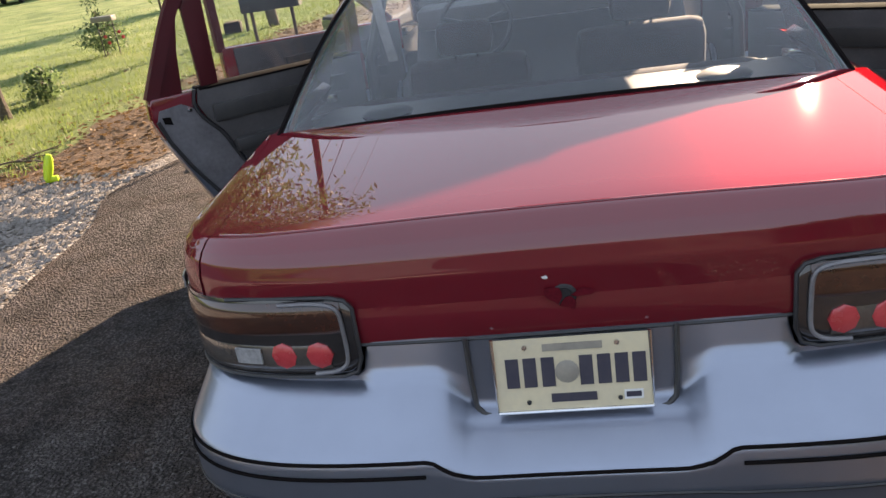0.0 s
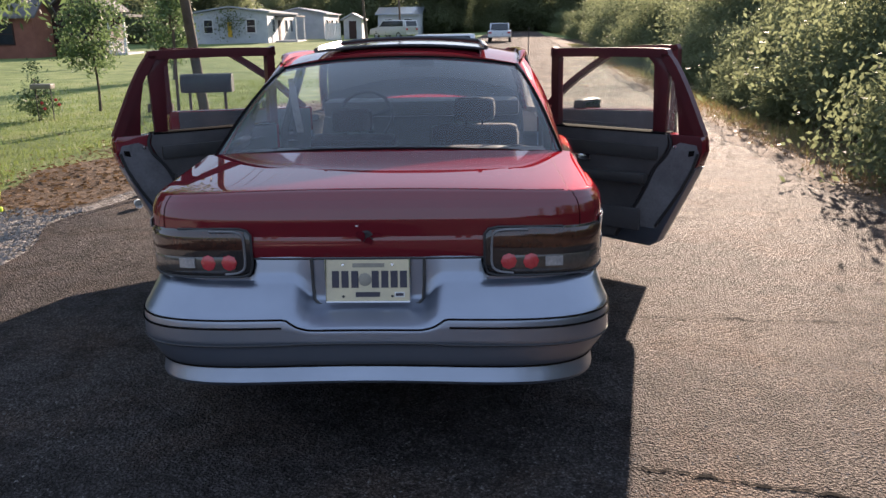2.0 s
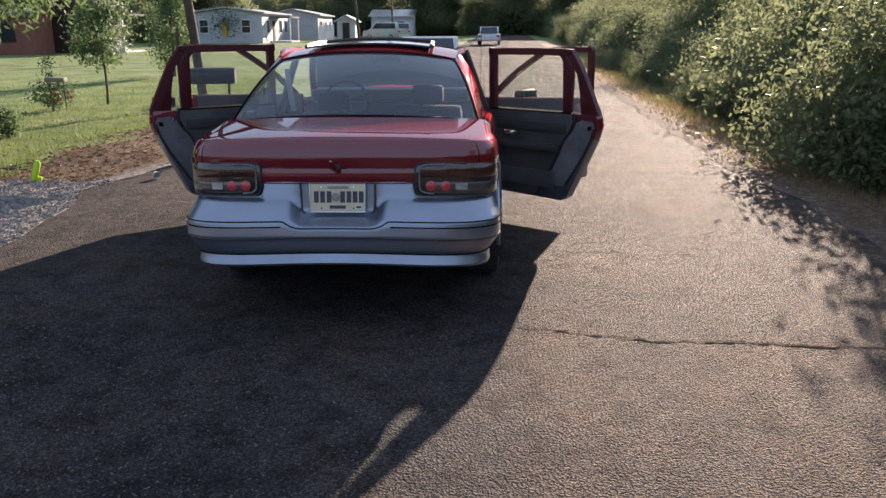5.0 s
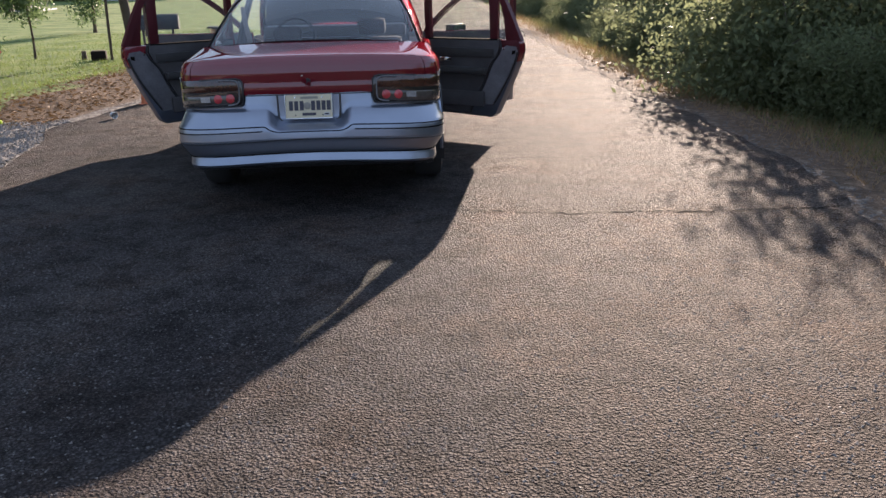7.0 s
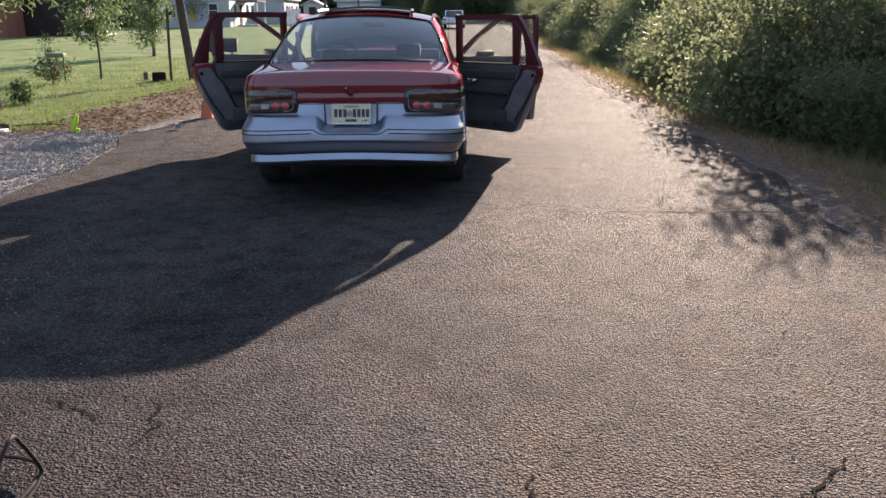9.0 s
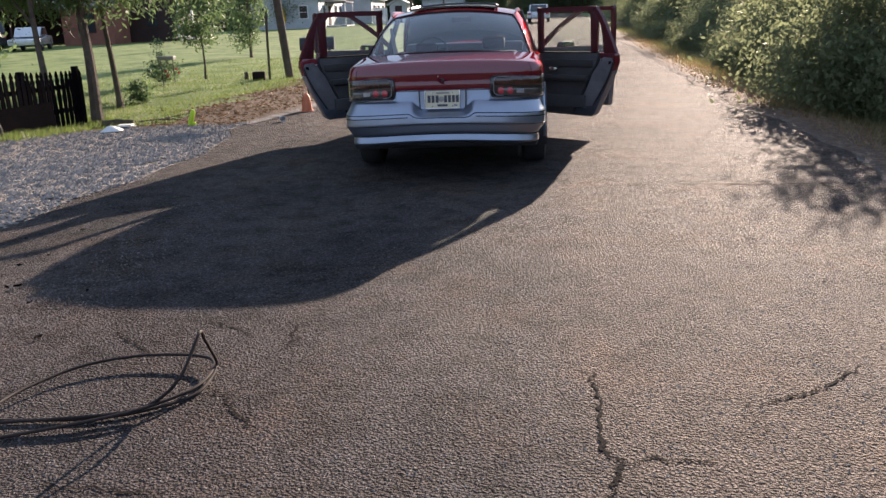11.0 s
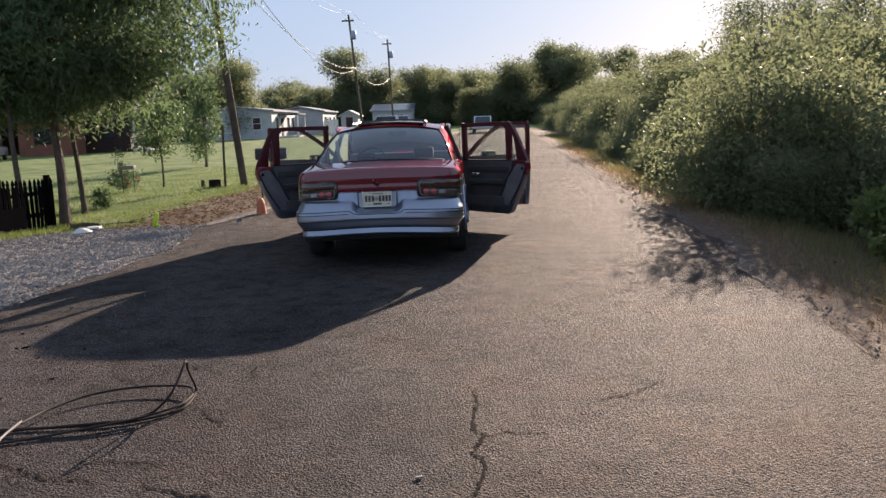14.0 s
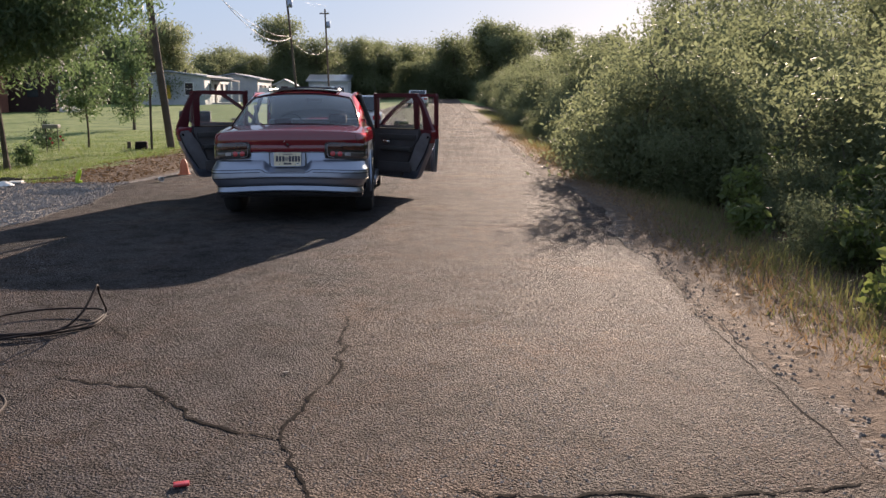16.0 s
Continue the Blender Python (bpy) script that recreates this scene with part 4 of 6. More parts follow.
def build_wheels(car):
    tyre = lathe([(0.20, -0.10), (0.30, -0.115), (0.345, -0.10), (0.36, -0.07), (0.362, 0.0), (0.36, 0.07), (0.345, 0.10), (0.30, 0.115), (0.20, 0.10)], 40)
    first = None
    for s in (-1, 1):
        for ay in AXLES:
            m = Matrix.Translation((s * (0.822 if ay < 2 else 0.850), ay, 0.362)) @ pose(0, 0, 0, 0, 90 * s)
            if first is None:
                w = part("wheel", tyre, RUBBER, car, "black tyre on a silver rim")
                part("rim", lathe([(0.0, 0.07), (0.05, 0.075), (0.06, 0.06), (0.12, 0.05), (0.17, 0.065), (0.20, 0.09), (0.205, 0.10), (0.205, -0.10)], 28), SILVER, w)
                for k in range(5):
                    a = k * 2 * math.pi / 5
                    part("wheel_nut", lathe([(0.0, 0.085), (0.011, 0.085), (0.012, 0.05)], 8, Matrix.Translation((0.085 * math.cos(a), 0.085 * math.sin(a), 0))), CHROME, w)
                w.matrix_basis = m
                first = w
            else:
                c = copy_thing(first, m)
                c.parent = car


def door(car, hinge, s, opened, front, label, sag=0.0):
    """A door: l runs from the hinge to its free edge, d inwards through its thickness, z up."""
    a = radians(opened)
    along = Vector((s * math.sin(a), -math.cos(a), 0))
    inward = Vector((-s * math.cos(a), -math.sin(a), 0))
    M = Matrix(((along.x, inward.x, 0, hinge[0]), (along.y, inward.y, 0, hinge[1]), (0, 0, 1, -sag), (0, 0, 0, 1)))
    if front:
        up = [(0.0, 0.84), (1.145, 0.84), (1.15, 1.07), (0.0, 1.03)]
        lowp = [(0.0, 0.34), (1.12, 0.34), (1.145, 0.84), (0.0, 0.84)]
        frame_path = [(0.06, 1.03), (0.30, 1.24), (0.60, 1.44), (0.72, 1.485), (1.10, 1.495), (1.145, 1.46), (1.15, 1.05)]
        win = [(0.14, 1.06), (1.10, 1.06), (1.10, 1.455), (0.72, 1.45), (0.62, 1.42), (0.32, 1.21)]
        divider = None
    else:
        up = [(0.0, 0.84), (1.033, 0.84), (1.065, 0.93), (1.062, 1.0), (1.05, 1.03), (0.0, 1.025)]
        lowp = [(0.0, 0.34), (0.76, 0.325), (0.81, 0.36), (0.85, 0.45), (0.97, 0.70), (1.036, 0.84), (0.0, 0.84)]
        frame_path = [(0.03, 1.02), (0.025, 1.46), (0.05, 1.495), (0.72, 1.498), (0.80, 1.47), (0.90, 1.32), (1.045, 1.02)]
        win = [(0.05, 1.035), (0.735, 1.035), (0.725, 1.42), (0.68, 1.457), (0.06, 1.465)]
        divider = [(0.735, 1.02), (0.815, 1.02), (0.82, 1.38), (0.765, 1.475), (0.68, 1.475), (0.722, 1.43)]
    def curved(bm, depth=True):
        for v in bm.verts:                              # outer skin bows outwards
            l, d, z = v.co
            bow = 0.035 * (1 - ((z - 0.70) / 0.42) ** 2)
            v.co = M @ Vector((l, d - bow * (1 if d < 0.05 else 0.2), z))
        return bm
    upper = curved(slab(up, 0.085, None, 0.008))
    bmesh.ops.recalc_face_normals(upper, faces=upper.faces)
    # faces turned inwards take the shade-darkened paint
    for f in upper.faces:
        f.material_index = 1 if f.normal.dot(inward) > 0.3 else 0
    skin = part("door", upper, [RED, MAROON_SHADED], car, label)
    part("lower_skin", curved(slab(lowp, 0.085, None, 0.008)), SILVER, skin, "silver lower door skin")
    inner = [(l * (0.93 if front or s > 0 else 0.84) + 0.03, 0.335 + (z - 0.335) * 0.96 + 0.02) for l, z in (lowp[:-2] + up[1:] if not front else [(0.0, 0.34), (1.12, 0.34), (1.14, 1.07), (0.0, 1.03)])]
    if not front:
        inner = [(0.03, 0.36), (0.52, 0.36), (0.57, 0.46), (0.66, 0.60), (0.72, 0.72), (0.765, 0.82), (0.83, 0.90), (0.86, 0.97), (0.845, 1.035), (0.03, 1.035)]
        seal = [M @ Vector((l + 0.012, 0.092, z)) for l, z in inner[1:9]]
        part("lining_seal", tube(spline(seal, 30), 0.009, 6), BLACK, skin)
        part("shut_face", slab([(0.565, 0.44), (0.795, 0.445), (0.95, 0.70), (1.028, 0.84), (1.052, 0.92), (1.03, 0.975), (0.93, 0.985), (0.868, 0.95), (0.84, 0.895), (0.775, 0.81), (0.73, 0.71), (0.67, 0.59)], 0.003, M @ Matrix.Translation((0, 0.0862, 0))), SHUT, skin, "grey silver inner door edge")
        part("window_sill", slab([(0.03, 1.027), (0.84, 1.027), (0.84, 1.037), (0.03, 1.037)], 0.115, M @ Matrix.Translation((0, -0.008, 0)), 0.003), GAP, skin)
        part("latch_hole", slab([(0.985, 0.905), (1.02, 0.915), (1.025, 0.945), (0.99, 0.94)], 0.004, M @ Matrix.Translation((0, 0.0905, 0))), GAP, skin)
        part("door_stop", lathe([(0.0, 0.01), (0.010, 0.008), (0.012, 0.0)], 10, Matrix.Translation(M @ Vector((0.90, 0.088, 0.955))) @ inward.to_track_quat("Z", "Y").to_matrix().to_4x4()), CHROME, skin)
    pan = slab(inner, 0.018, Matrix.Translation((0, 0.086, 0)), 0.004)
    bmesh.ops.transform(pan, matrix=M, verts=pan.verts)
    part("door_lining", pan, LINER, skin, "dark grey door lining")
    arm = bmesh.new()
    add_box(arm, 0.18, 0.10, 0.72, 0.74, 0.165, 0.785, 0.02)
    add_box(arm, 0.12, 0.10, 0.875, 0.80, 0.118, 0.955, 0.008)
    bmesh.ops.transform(arm, matrix=M, verts=arm.verts)
    part("armrest", arm, TRIM, skin)
    pocket = box(0.10, 0.10, 0.42, 0.70, 0.125, 0.56, 0.01)
    bmesh.ops.transform(pocket, matrix=M, verts=pocket.verts)
    part("door_pocket", pocket, LINER, skin)
    hd = box(0.20, 0.105, 0.83, 0.34, 0.128, 0.87, 0.008)
    bmesh.ops.transform(hd, matrix=M, verts=hd.verts)
    part("pull_handle", hd, CHROME, skin)
    le = 1.10 if front else 0.90
    oh = box(le - 0.20, -0.06, 0.955, le - 0.05, -0.02, 0.985, 0.008)
    bmesh.ops.transform(oh, matrix=M, verts=oh.verts)
    part("outer_handle", oh, TRIM, skin)
    fr = bmesh.new()
    path = spline([(l, 0.045, z) for l, z in frame_path], 28)
    rows = []
    for i, p in enumerate(path):
        t = (path[min(i + 1, 28)] - path[max(i - 1, 0)]).normalized()
        nrm = Vector((-t.z, 0, t.x))
        w = 0.022 if front else 0.027
        rows.append([fr.verts.new(p + nrm * (w * e) + Vector((0, f, 0))) for e, f in ((-1, -0.026), (1, -0.026), (1, 0.03), (-1, 0.03))])
    for r0, r1 in zip(rows, rows[1:]):
        for k in range(4):
            fr.faces.new((r0[k], r0[(k + 1) % 4], r1[(k + 1) % 4], r1[k]))
    fr.faces.new(rows[0])
    fr.faces.new(rows[-1][::-1])
    bmesh.ops.transform(fr, matrix=M, verts=fr.verts)
    part("window_frame", fr, MAROON_SHADED, skin)
    if divider:
        inside = M @ Matrix.Translation((0, 0.028, 0))
        part("quarter_light", slab([(0.812, 1.022), (0.908, 1.022), (0.888, 1.20), (0.848, 1.383), (0.817, 1.383)], 0.004, M @ Matrix.Translation((0, 0.043, 0))), CAR_GLASS, skin, "small fixed quarter window")
        part("quarter_panel", slab([(0.905, 1.02), (1.045, 1.02), (0.90, 1.32), (0.80, 1.465), (0.765, 1.475), (0.82, 1.38), (0.845, 1.38), (0.885, 1.20)], 0.035, inside, 0.004), MAROON_SHADED, skin)
        part("window_divider", slab(divider, 0.034, inside, 0.004), MAROON_SHADED, skin)
    if not front:
        shut = [M @ Vector((l - 0.004, 0.045, z)) for l, z in ((0.80, 0.46), (0.88, 0.58), (0.955, 0.70), (1.02, 0.83), (1.05, 0.93))]
        part("door_seal", tube([p + inward * 0.045 for p in shut], 0.010, 6), BLACK, skin)
        lt = lathe([(0.0, 0.012), (0.014, 0.01), (0.018, 0.0)], 12, Matrix.Translation(M @ Vector((1.05, 0.04, 0.93))) @ along.to_track_quat("Z", "Y").to_matrix().to_4x4())
        part("door_latch", lt, CHROME, skin)
    pane = bmesh.new()
    pane.faces.new([pane.verts.new(M @ Vector((l, 0.045, z))) for l, z in win])
    pane_ob = part("window_pane", pane, CAR_GLASS, skin)
    if front:
        mm = M @ Matrix.Translation((0.34, -0.11, 1.02))
        shell = bmesh.new()
        add_box(shell, -0.06, -0.16, -0.085, 0.045, 0.12, 0.085, 0.04, mm)
        add_tube(shell, [mm @ Vector((-0.02, 0.08, -0.04)), mm @ Vector((-0.06, 0.16, -0.08))], 0.03, 8)
        mir = part("wing_mirror", shell, BLACK, skin, "black wing mirror")
        gl = bmesh.new()
        add_box(gl, 0.046, -0.13, -0.068, 0.050, 0.10, 0.062, 0.0, mm)
        part("mirror_glass", gl, MIRROR, mir)


def build_car():
    car = thing("sedan", "burgundy over silver saloon with all doors open on the road", "car")
    build_tail(car)
    build_shell(car)
    build_glass(car)
    build_cabin(car)
    build_sunroof(car)
    build_wheels(car)
    for s in (-1, 1):
        side = "open burgundy and silver car door with dark lining"
        door(car, (s * 0.955, 2.70), s, 50 if s > 0 else 52, False, side, 0.035 if s > 0 else 0.0)
        door(car, (s * 0.955, 3.88), s, 52, True, side, 0.035 if s > 0 else 0.0)
    part("aerial", tube([(0.86, 4.35, 0.96), (0.87, 4.35, 1.62)], 0.003, 5), BLACK, car)


build_car()


# ---- plants ----
def rand_dirs(rng, n):
    d = rng.normal(size=(n, 3))
    return d / np.linalg.norm(d, axis=1, keepdims=True)


def leaf_quads(rng, centres, length, width, droop=0.3):
    """Pointed leaves at the given places, each turned its own way."""
    n = len(centres)
    a = rand_dirs(rng, n)
    a[:, 2] -= droop
    a /= np.linalg.norm(a, axis=1, keepdims=True)
    b = np.cross(a, rand_dirs(rng, n))
    b /= np.maximum(np.linalg.norm(b, axis=1, keepdims=True), 1e-6)
    k = rng.uniform(0.6, 1.3, (n, 1))
    L, W = a * length * k, b * width * k
    c = centres
    return np.stack([c - L * 0.5, c + W * 0.5 - L * 0.05, c + L * 0.5, c - W * 0.5 - L * 0.05], axis=1)


def crown_points(rng, blobs, clumps, per, spread):
    """Leaf places in clumps, thickest towards the outside of uneven lobes."""
    vol = np.array([b[3] * b[4] * b[5] for b in blobs])
    pick = rng.choice(len(blobs), clumps, p=vol / vol.sum())
    d = rand_dirs(rng, clumps)
    r = rng.uniform(0.25, 1.0, (clumps, 1)) ** 0.5 * rng.uniform(0.85, 1.12, (clumps, 1))
    B = np.array(blobs)[pick]
    cc = B[:, :3] + d * r * B[:, 3:6]
    pts = np.repeat(cc, per, axis=0) + rng.normal(size=(clumps * per, 3)) * spread * np.array([1, 1, 0.7])
    return cc, pts


def make_tree(name, label, category, blobs, trunk, trunk_r, clumps, per, spread, leaf, material, seed, m=None, limbs=9, droop=0.3, group="", slim=0.45):
    """Trunk with limbs, and a crown of many loose leaves."""
    rng = np.random.default_rng(seed)
    ob = thing(name, label, category, m, group)
    bm = bmesh.new()
    line = spline(trunk, 10)
    add_tube(bm, line, [trunk_r * (1.25 if i == 0 else 1 - 0.6 * i / 10) for i in range(11)], 9)
    cc, pts = crown_points(rng, blobs, clumps, per, spread)
    for k in range(limbs):
        t = cc[rng.integers(len(cc))]
        s = line[int(rng.integers(6, 11))]
        e = Vector(t)
        mid = s.lerp(e, 0.5) + Vector((0, 0, 0.12 * (e - s).length))
        add_tube(bm, spline([s, mid, e], 5), [trunk_r * 0.30 * (1 - 0.8 * i / 5) + 0.004 for i in range(6)], 5)
    part("trunk", bm, BARK, ob)
    quads("crown", leaf_quads(rng, pts, leaf, leaf * slim, droop), material, ob)
    return ob


def blade_field(name, label, pts, heights, width, material, seed, lean=0.35, parent=None):
    rng = np.random.default_rng(seed)
    n = len(pts)
    ang = rng.uniform(0, 2 * math.pi, n)
    side = np.stack([np.cos(ang), np.sin(ang), np.zeros(n)], 1) * (width * rng.uniform(0.6, 1.3, (n, 1)))
    tip = np.stack([rng.normal(0, lean, n), rng.normal(0, lean, n), np.ones(n)], 1) * heights[:, None]
    q = np.stack([pts - side, pts + side, pts + tip + side * 0.15, pts + tip - side * 0.15], 1)
    ob = quads(name, q, material, parent)
    if label:
        tagged(ob, label, "grass", kind="stuff")
    return ob


def on_land(xy):
    return np.array([(x, y, land(x, y)) for x, y in xy])


def build_near_trees():
    g = "trees by the fence"
    make_tree("tree", "leafy shade tree with drooping dark green branches by the fence", "tree",
              [(0, 0.3, 3.6, 2.5, 2.2, 1.8), (1.9, 0.2, 3.5, 1.5, 1.5, 1.0), (-2.0, 0.6, 3.4, 2.0, 2.0, 1.6), (0.7, 0.4, 5.6, 2.6, 2.4, 1.8), (2.7, 0.3, 4.5, 1.1, 1.2, 0.9), (-1.3, -0.1, 2.5, 1.9, 1.5, 0.6), (-2.4, 0.0, 2.25, 1.3, 1.1, 0.55), (1.5, 0.2, 2.6, 0.9, 0.8, 0.7), (-0.2, 0.1, 2.4, 1.2, 1.0, 0.5),
               (0.9, 0.2, 2.6, 1.3, 1.1, 0.55), (-3.6, 0.8, 3.8, 1.8, 1.8, 1.8), (-0.9, 0.4, 2.6, 1.5, 1.3, 0.7), (-2.7, 0.5, 2.55, 1.6, 1.4, 0.75), (-0.1, 0.3, 2.9, 1.7, 1.5, 0.7)],
              [(0, 0, -0.05), (0.02, 0, 1.0), (-0.03, 0.05, 2.2), (0.1, 0.1, 4.6)], 0.10, 3000, 38, 0.20, 0.13, LEAF_NEAR, 11, Matrix.Translation((-6.36, 6.05, land(-6.36, 6.05))), 26, 0.9, g, 0.26)
    make_tree("tree", "slim leaning tree with rough bark and leafy top", "tree",
              [(0.2, 0.4, 3.4, 1.7, 1.7, 1.4), (1.0, 0.2, 2.9, 1.0, 1.0, 0.7)], [(0, 0, -0.05), (-0.05, 0, 0.9), (-0.10, 0, 2.0), (0.0, 0.2, 3.6)], 0.065, 330, 28, 0.2, 0.15, LEAF_NEAR, 12,
              Matrix.Translation((-7.15, 8.55, land(-7.15, 8.55))), 9, 0.9, g, 0.28)
    make_tree("tree", "slim forked tree standing at the black picket fence", "tree",
              [(-0.3, 0.3, 3.5, 1.8, 1.8, 1.5), (-1.2, 0.0, 2.8, 1.1, 1.1, 0.7)], [(0, 0, -0.05), (-0.02, 0, 0.8), (-0.06, 0, 1.9), (-0.05, 0.2, 3.6)], 0.065, 330, 28, 0.2, 0.15, LEAF_NEAR, 13,
              Matrix.Translation((-6.70, 5.30, land(-6.70, 5.30))), 9, 0.9, g, 0.28)
    make_tree("tree", "thick ivy-grown trunk under a wide dark crown", "tree",
              [(0, 0, 4.9, 3.6, 3.2, 2.5), (-3.0, 1, 4.4, 2.6, 2.6, 2.0), (2.2, 1.0, 4.4, 2.2, 2.2, 1.8), (0.15, -0.05, 1.6, 0.42, 0.42, 1.2)], [(0, 0, -0.05), (0.1, 0, 1.2), (0.0, 0.1, 2.6), (0.2, 0.1, 5.0)], 0.24, 900, 26, 0.28, 0.17, LEAF_NEAR, 14,
              Matrix.Translation((-11.2, 10.2, land(-11.2, 10.2))), 14, 0.5, g)
    make_tree("tree", "young leafy tree with sunlit yellow-green leaves", "tree",
              [(0, 0, 3.1, 1.1, 1.1, 1.3), (0.5, 0, 2.2, 0.7, 0.7, 0.5)], [(0, 0, -0.05), (0.05, 0, 1.0), (0, 0, 2.4)], 0.05, 260, 24, 0.17, 0.12, LEAF_NEAR, 15,
              Matrix.Translation((-10.3, 6.2, land(-10.3, 6.2))), 8, 0.4, g)
    make_tree("sapling", "young sapling with a thin stem on the lawn", "tree",
              [(0, 0, 1.75, 0.75, 0.75, 0.85), (0.25, 0, 2.4, 0.45, 0.45, 0.5), (-0.3, 0, 1.3, 0.45, 0.4, 0.35)], [(0, 0, -0.05), (0.02, 0, 0.6), (-0.02, 0, 1.6), (0.03, 0, 2.5)], 0.035, 150, 22, 0.13, 0.11, LEAF_NEAR, 16,
              Matrix.Translation((-8.22, 16.1, land(-8.22, 16.1))), 12, 0.3)
    make_tree("shrub", "tall dark narrow shrub on the lawn", "shrub",
              [(0, 0, 1.9, 0.85, 0.85, 1.3), (0.1, 0, 3.2, 0.7, 0.7, 1.0), (-0.3, 0, 1.0, 0.6, 0.6, 0.7)], [(0, 0, -0.05), (0.03, 0, 1.0), (0.0, 0, 2.8)], 0.07, 230, 22, 0.15, 0.13, LEAF_NEAR, 17,
              Matrix.Translation((-10.3, 27.0, land(-10.3, 27.0))), 14, 0.2)
    b = make_tree("rose_bush", "low rose bush with a few red flowers on the lawn", "shrub",
                  [(0, 0, 0.45, 0.55, 0.5, 0.4), (-0.1, 0, 0.95, 0.22, 0.22, 0.5)], [(0, 0, -0.05), (0, 0, 0.3), (-0.05, 0, 1.0)], 0.02, 70, 18, 0.09, 0.09, LEAF_NEAR, 18,
                  Matrix.Translation((-8.75, 14.4, land(-8.75, 14.4))) @ Matrix.Diagonal((0.86, 0.86, 0.86, 1)), 12, 0.1)
    rng = np.random.default_rng(5)
    for k in range(4):
        f = bmesh.new()
        bmesh.ops.create_icosphere(f, subdivisions=1, radius=0.045, matrix=Matrix.Translation((0.35 + rng.uniform(-0.15, 0.3), rng.uniform(-0.5, -0.2), 0.5 + rng.uniform(-0.2, 0.2))))
        part("flower", f, ROSE, b, "red rose bloom")
    make_tree("shrub", "small round shrub at the edge of the lawn", "shrub",
              [(0, 0, 0.26, 0.21, 0.21, 0.24)], [(0, 0, -0.05), (0, 0, 0.2), (0, 0, 0.5)], 0.02, 60, 18, 0.07, 0.07, LEAF_NEAR, 19, Matrix.Translation((-7.2, 9.6, land(-7.2, 9.6))), 10, 0.1)


def build_woods():
    """Hedgerow and trees along the right of the road, and the tree line beyond the houses."""
    kinds = []
    specs = [("bush", "dense green roadside thicket", 3.2, 1.9, 0.04, 460, 34, 0.25, 0.10, 31), ("bush", "dense green roadside thicket", 3.0, 1.7, 0.04, 460, 34, 0.25, 0.095, 32),
             ("tree", "tall leafy tree in the roadside woods", 6.6, 2.3, 0.10, 680, 40, 0.32, 0.12, 33), ("tree", "tall leafy tree in the roadside woods", 7.4, 2.0, 0.10, 680, 40, 0.32, 0.12, 34),
             ("tree", "broad leafy tree in the far tree line", 10.5, 4.4, 0.22, 620, 30, 0.6, 0.32, 35), ("tree", "broad leafy tree in the far tree line", 9.0, 3.8, 0.2, 620, 30, 0.6, 0.32, 36)]
    for name, label, h, r, tr, cl, per, sp, lf, seed in specs:
        rng = np.random.default_rng(seed)
        blobs = []
        for k in range(7):
            a, q = rng.uniform(0, 2 * math.pi), rng.uniform(0.1, 0.62)
            z = h * rng.uniform(0.22 if name == "bush" else 0.2, 0.86)
            w = r * rng.uniform(0.42, 0.72) * (1.15 - 0.5 * z / h)
            blobs.append((q * r * math.cos(a), q * r * math.sin(a), z, w, w, h * rng.uniform(0.13, 0.2)))
        blobs.append((0, 0, h * 0.22, r * 0.95, r * 0.95, h * 0.24))
        kinds.append((make_tree(name, label, "bush" if name == "bush" else "tree", blobs, [(0, 0, -0.3), (0.1, 0, h * 0.3), (-0.05, 0.1, h * 0.75)], tr, cl, per, sp, lf, LEAF_FAR, seed + 50, Matrix.Translation((0, -300 - seed, 0)), 8, 0.2), h))
    rng = np.random.default_rng(77)
    used = set()
    def put(k, x, y, h):
        ob, base = kinds[k]
        s = h / base
        m = pose(x, y, land(x, y) - 0.05, 0, 0, rng.uniform(0, 360)) @ Matrix.Diagonal((s * rng.uniform(0.9, 1.15), s * rng.uniform(0.9, 1.15), s, 1))
        if k in used:
            c = copy_thing(ob, m)
        else:
            ob.matrix_basis = m
            used.add(k)
            c = ob
        c["group"] = "roadside thicket" if k < 2 else ("roadside woods" if k < 4 else "far tree line")
    def skyline(x, y, h):
        """The woods are low at the far end and tall where they come near."""
        k, far = (x - 1.1) / (y + 8.8) if y > -6 else 1.0, math.hypot(x - 1.1, y + 8.8)
        e = lerp_table([(0.0, 0.045), (0.16, 0.048), (0.27, 0.082), (0.295, 0.10), (0.32, 0.22), (0.45, 0.225), (0.6, 0.23)], k)[0]
        return min(h, (1.5 + e * far) * rng.uniform(0.86, 1.04) - land(x, y))
    def grow(k, x, y, h):
        put(k + int(rng.integers(0, 2)), x, y, skyline(x, y, h))
    y = -16.0
    while y < 150:
        e = right_edge(y)
        near = y < 60
        grow(0, e + rng.uniform(3.6, 4.8), y, rng.uniform(2.3, 3.3) * (1.0 if y > 5 else 0.85))
        if -10 < y < 45 and not 1 < y < 6:
            put(int(rng.integers(0, 2)), e + rng.uniform(2.2, 2.9), y + 0.4, rng.uniform(0.75, 1.2))
        grow(0, e + rng.uniform(6.0, 7.4), y + 1, rng.uniform(3.4, 4.6))
        if near or rng.random() < 0.6:
            grow(2, e + rng.uniform(9.0, 11.0), y + 0.5, rng.uniform(5.0, 8.4))
        if -8 < y < 48:
            grow(2, e + rng.uniform(12.5, 15.5), y + 1.5, rng.uniform(8.5, 12.5))
        y += 2.1 if near else 4.0
    put(0, 8.5, 12.9, 4.0)
    put(0, 5.9, 5.7, 2.7)
    put(1, 6.7, 6.9, 3.0)
    put(1, 6.0, 3.9, 1.9)
    put(0, 6.5, 5.0, 2.6)
    put(1, 7.4, 6.0, 3.1)
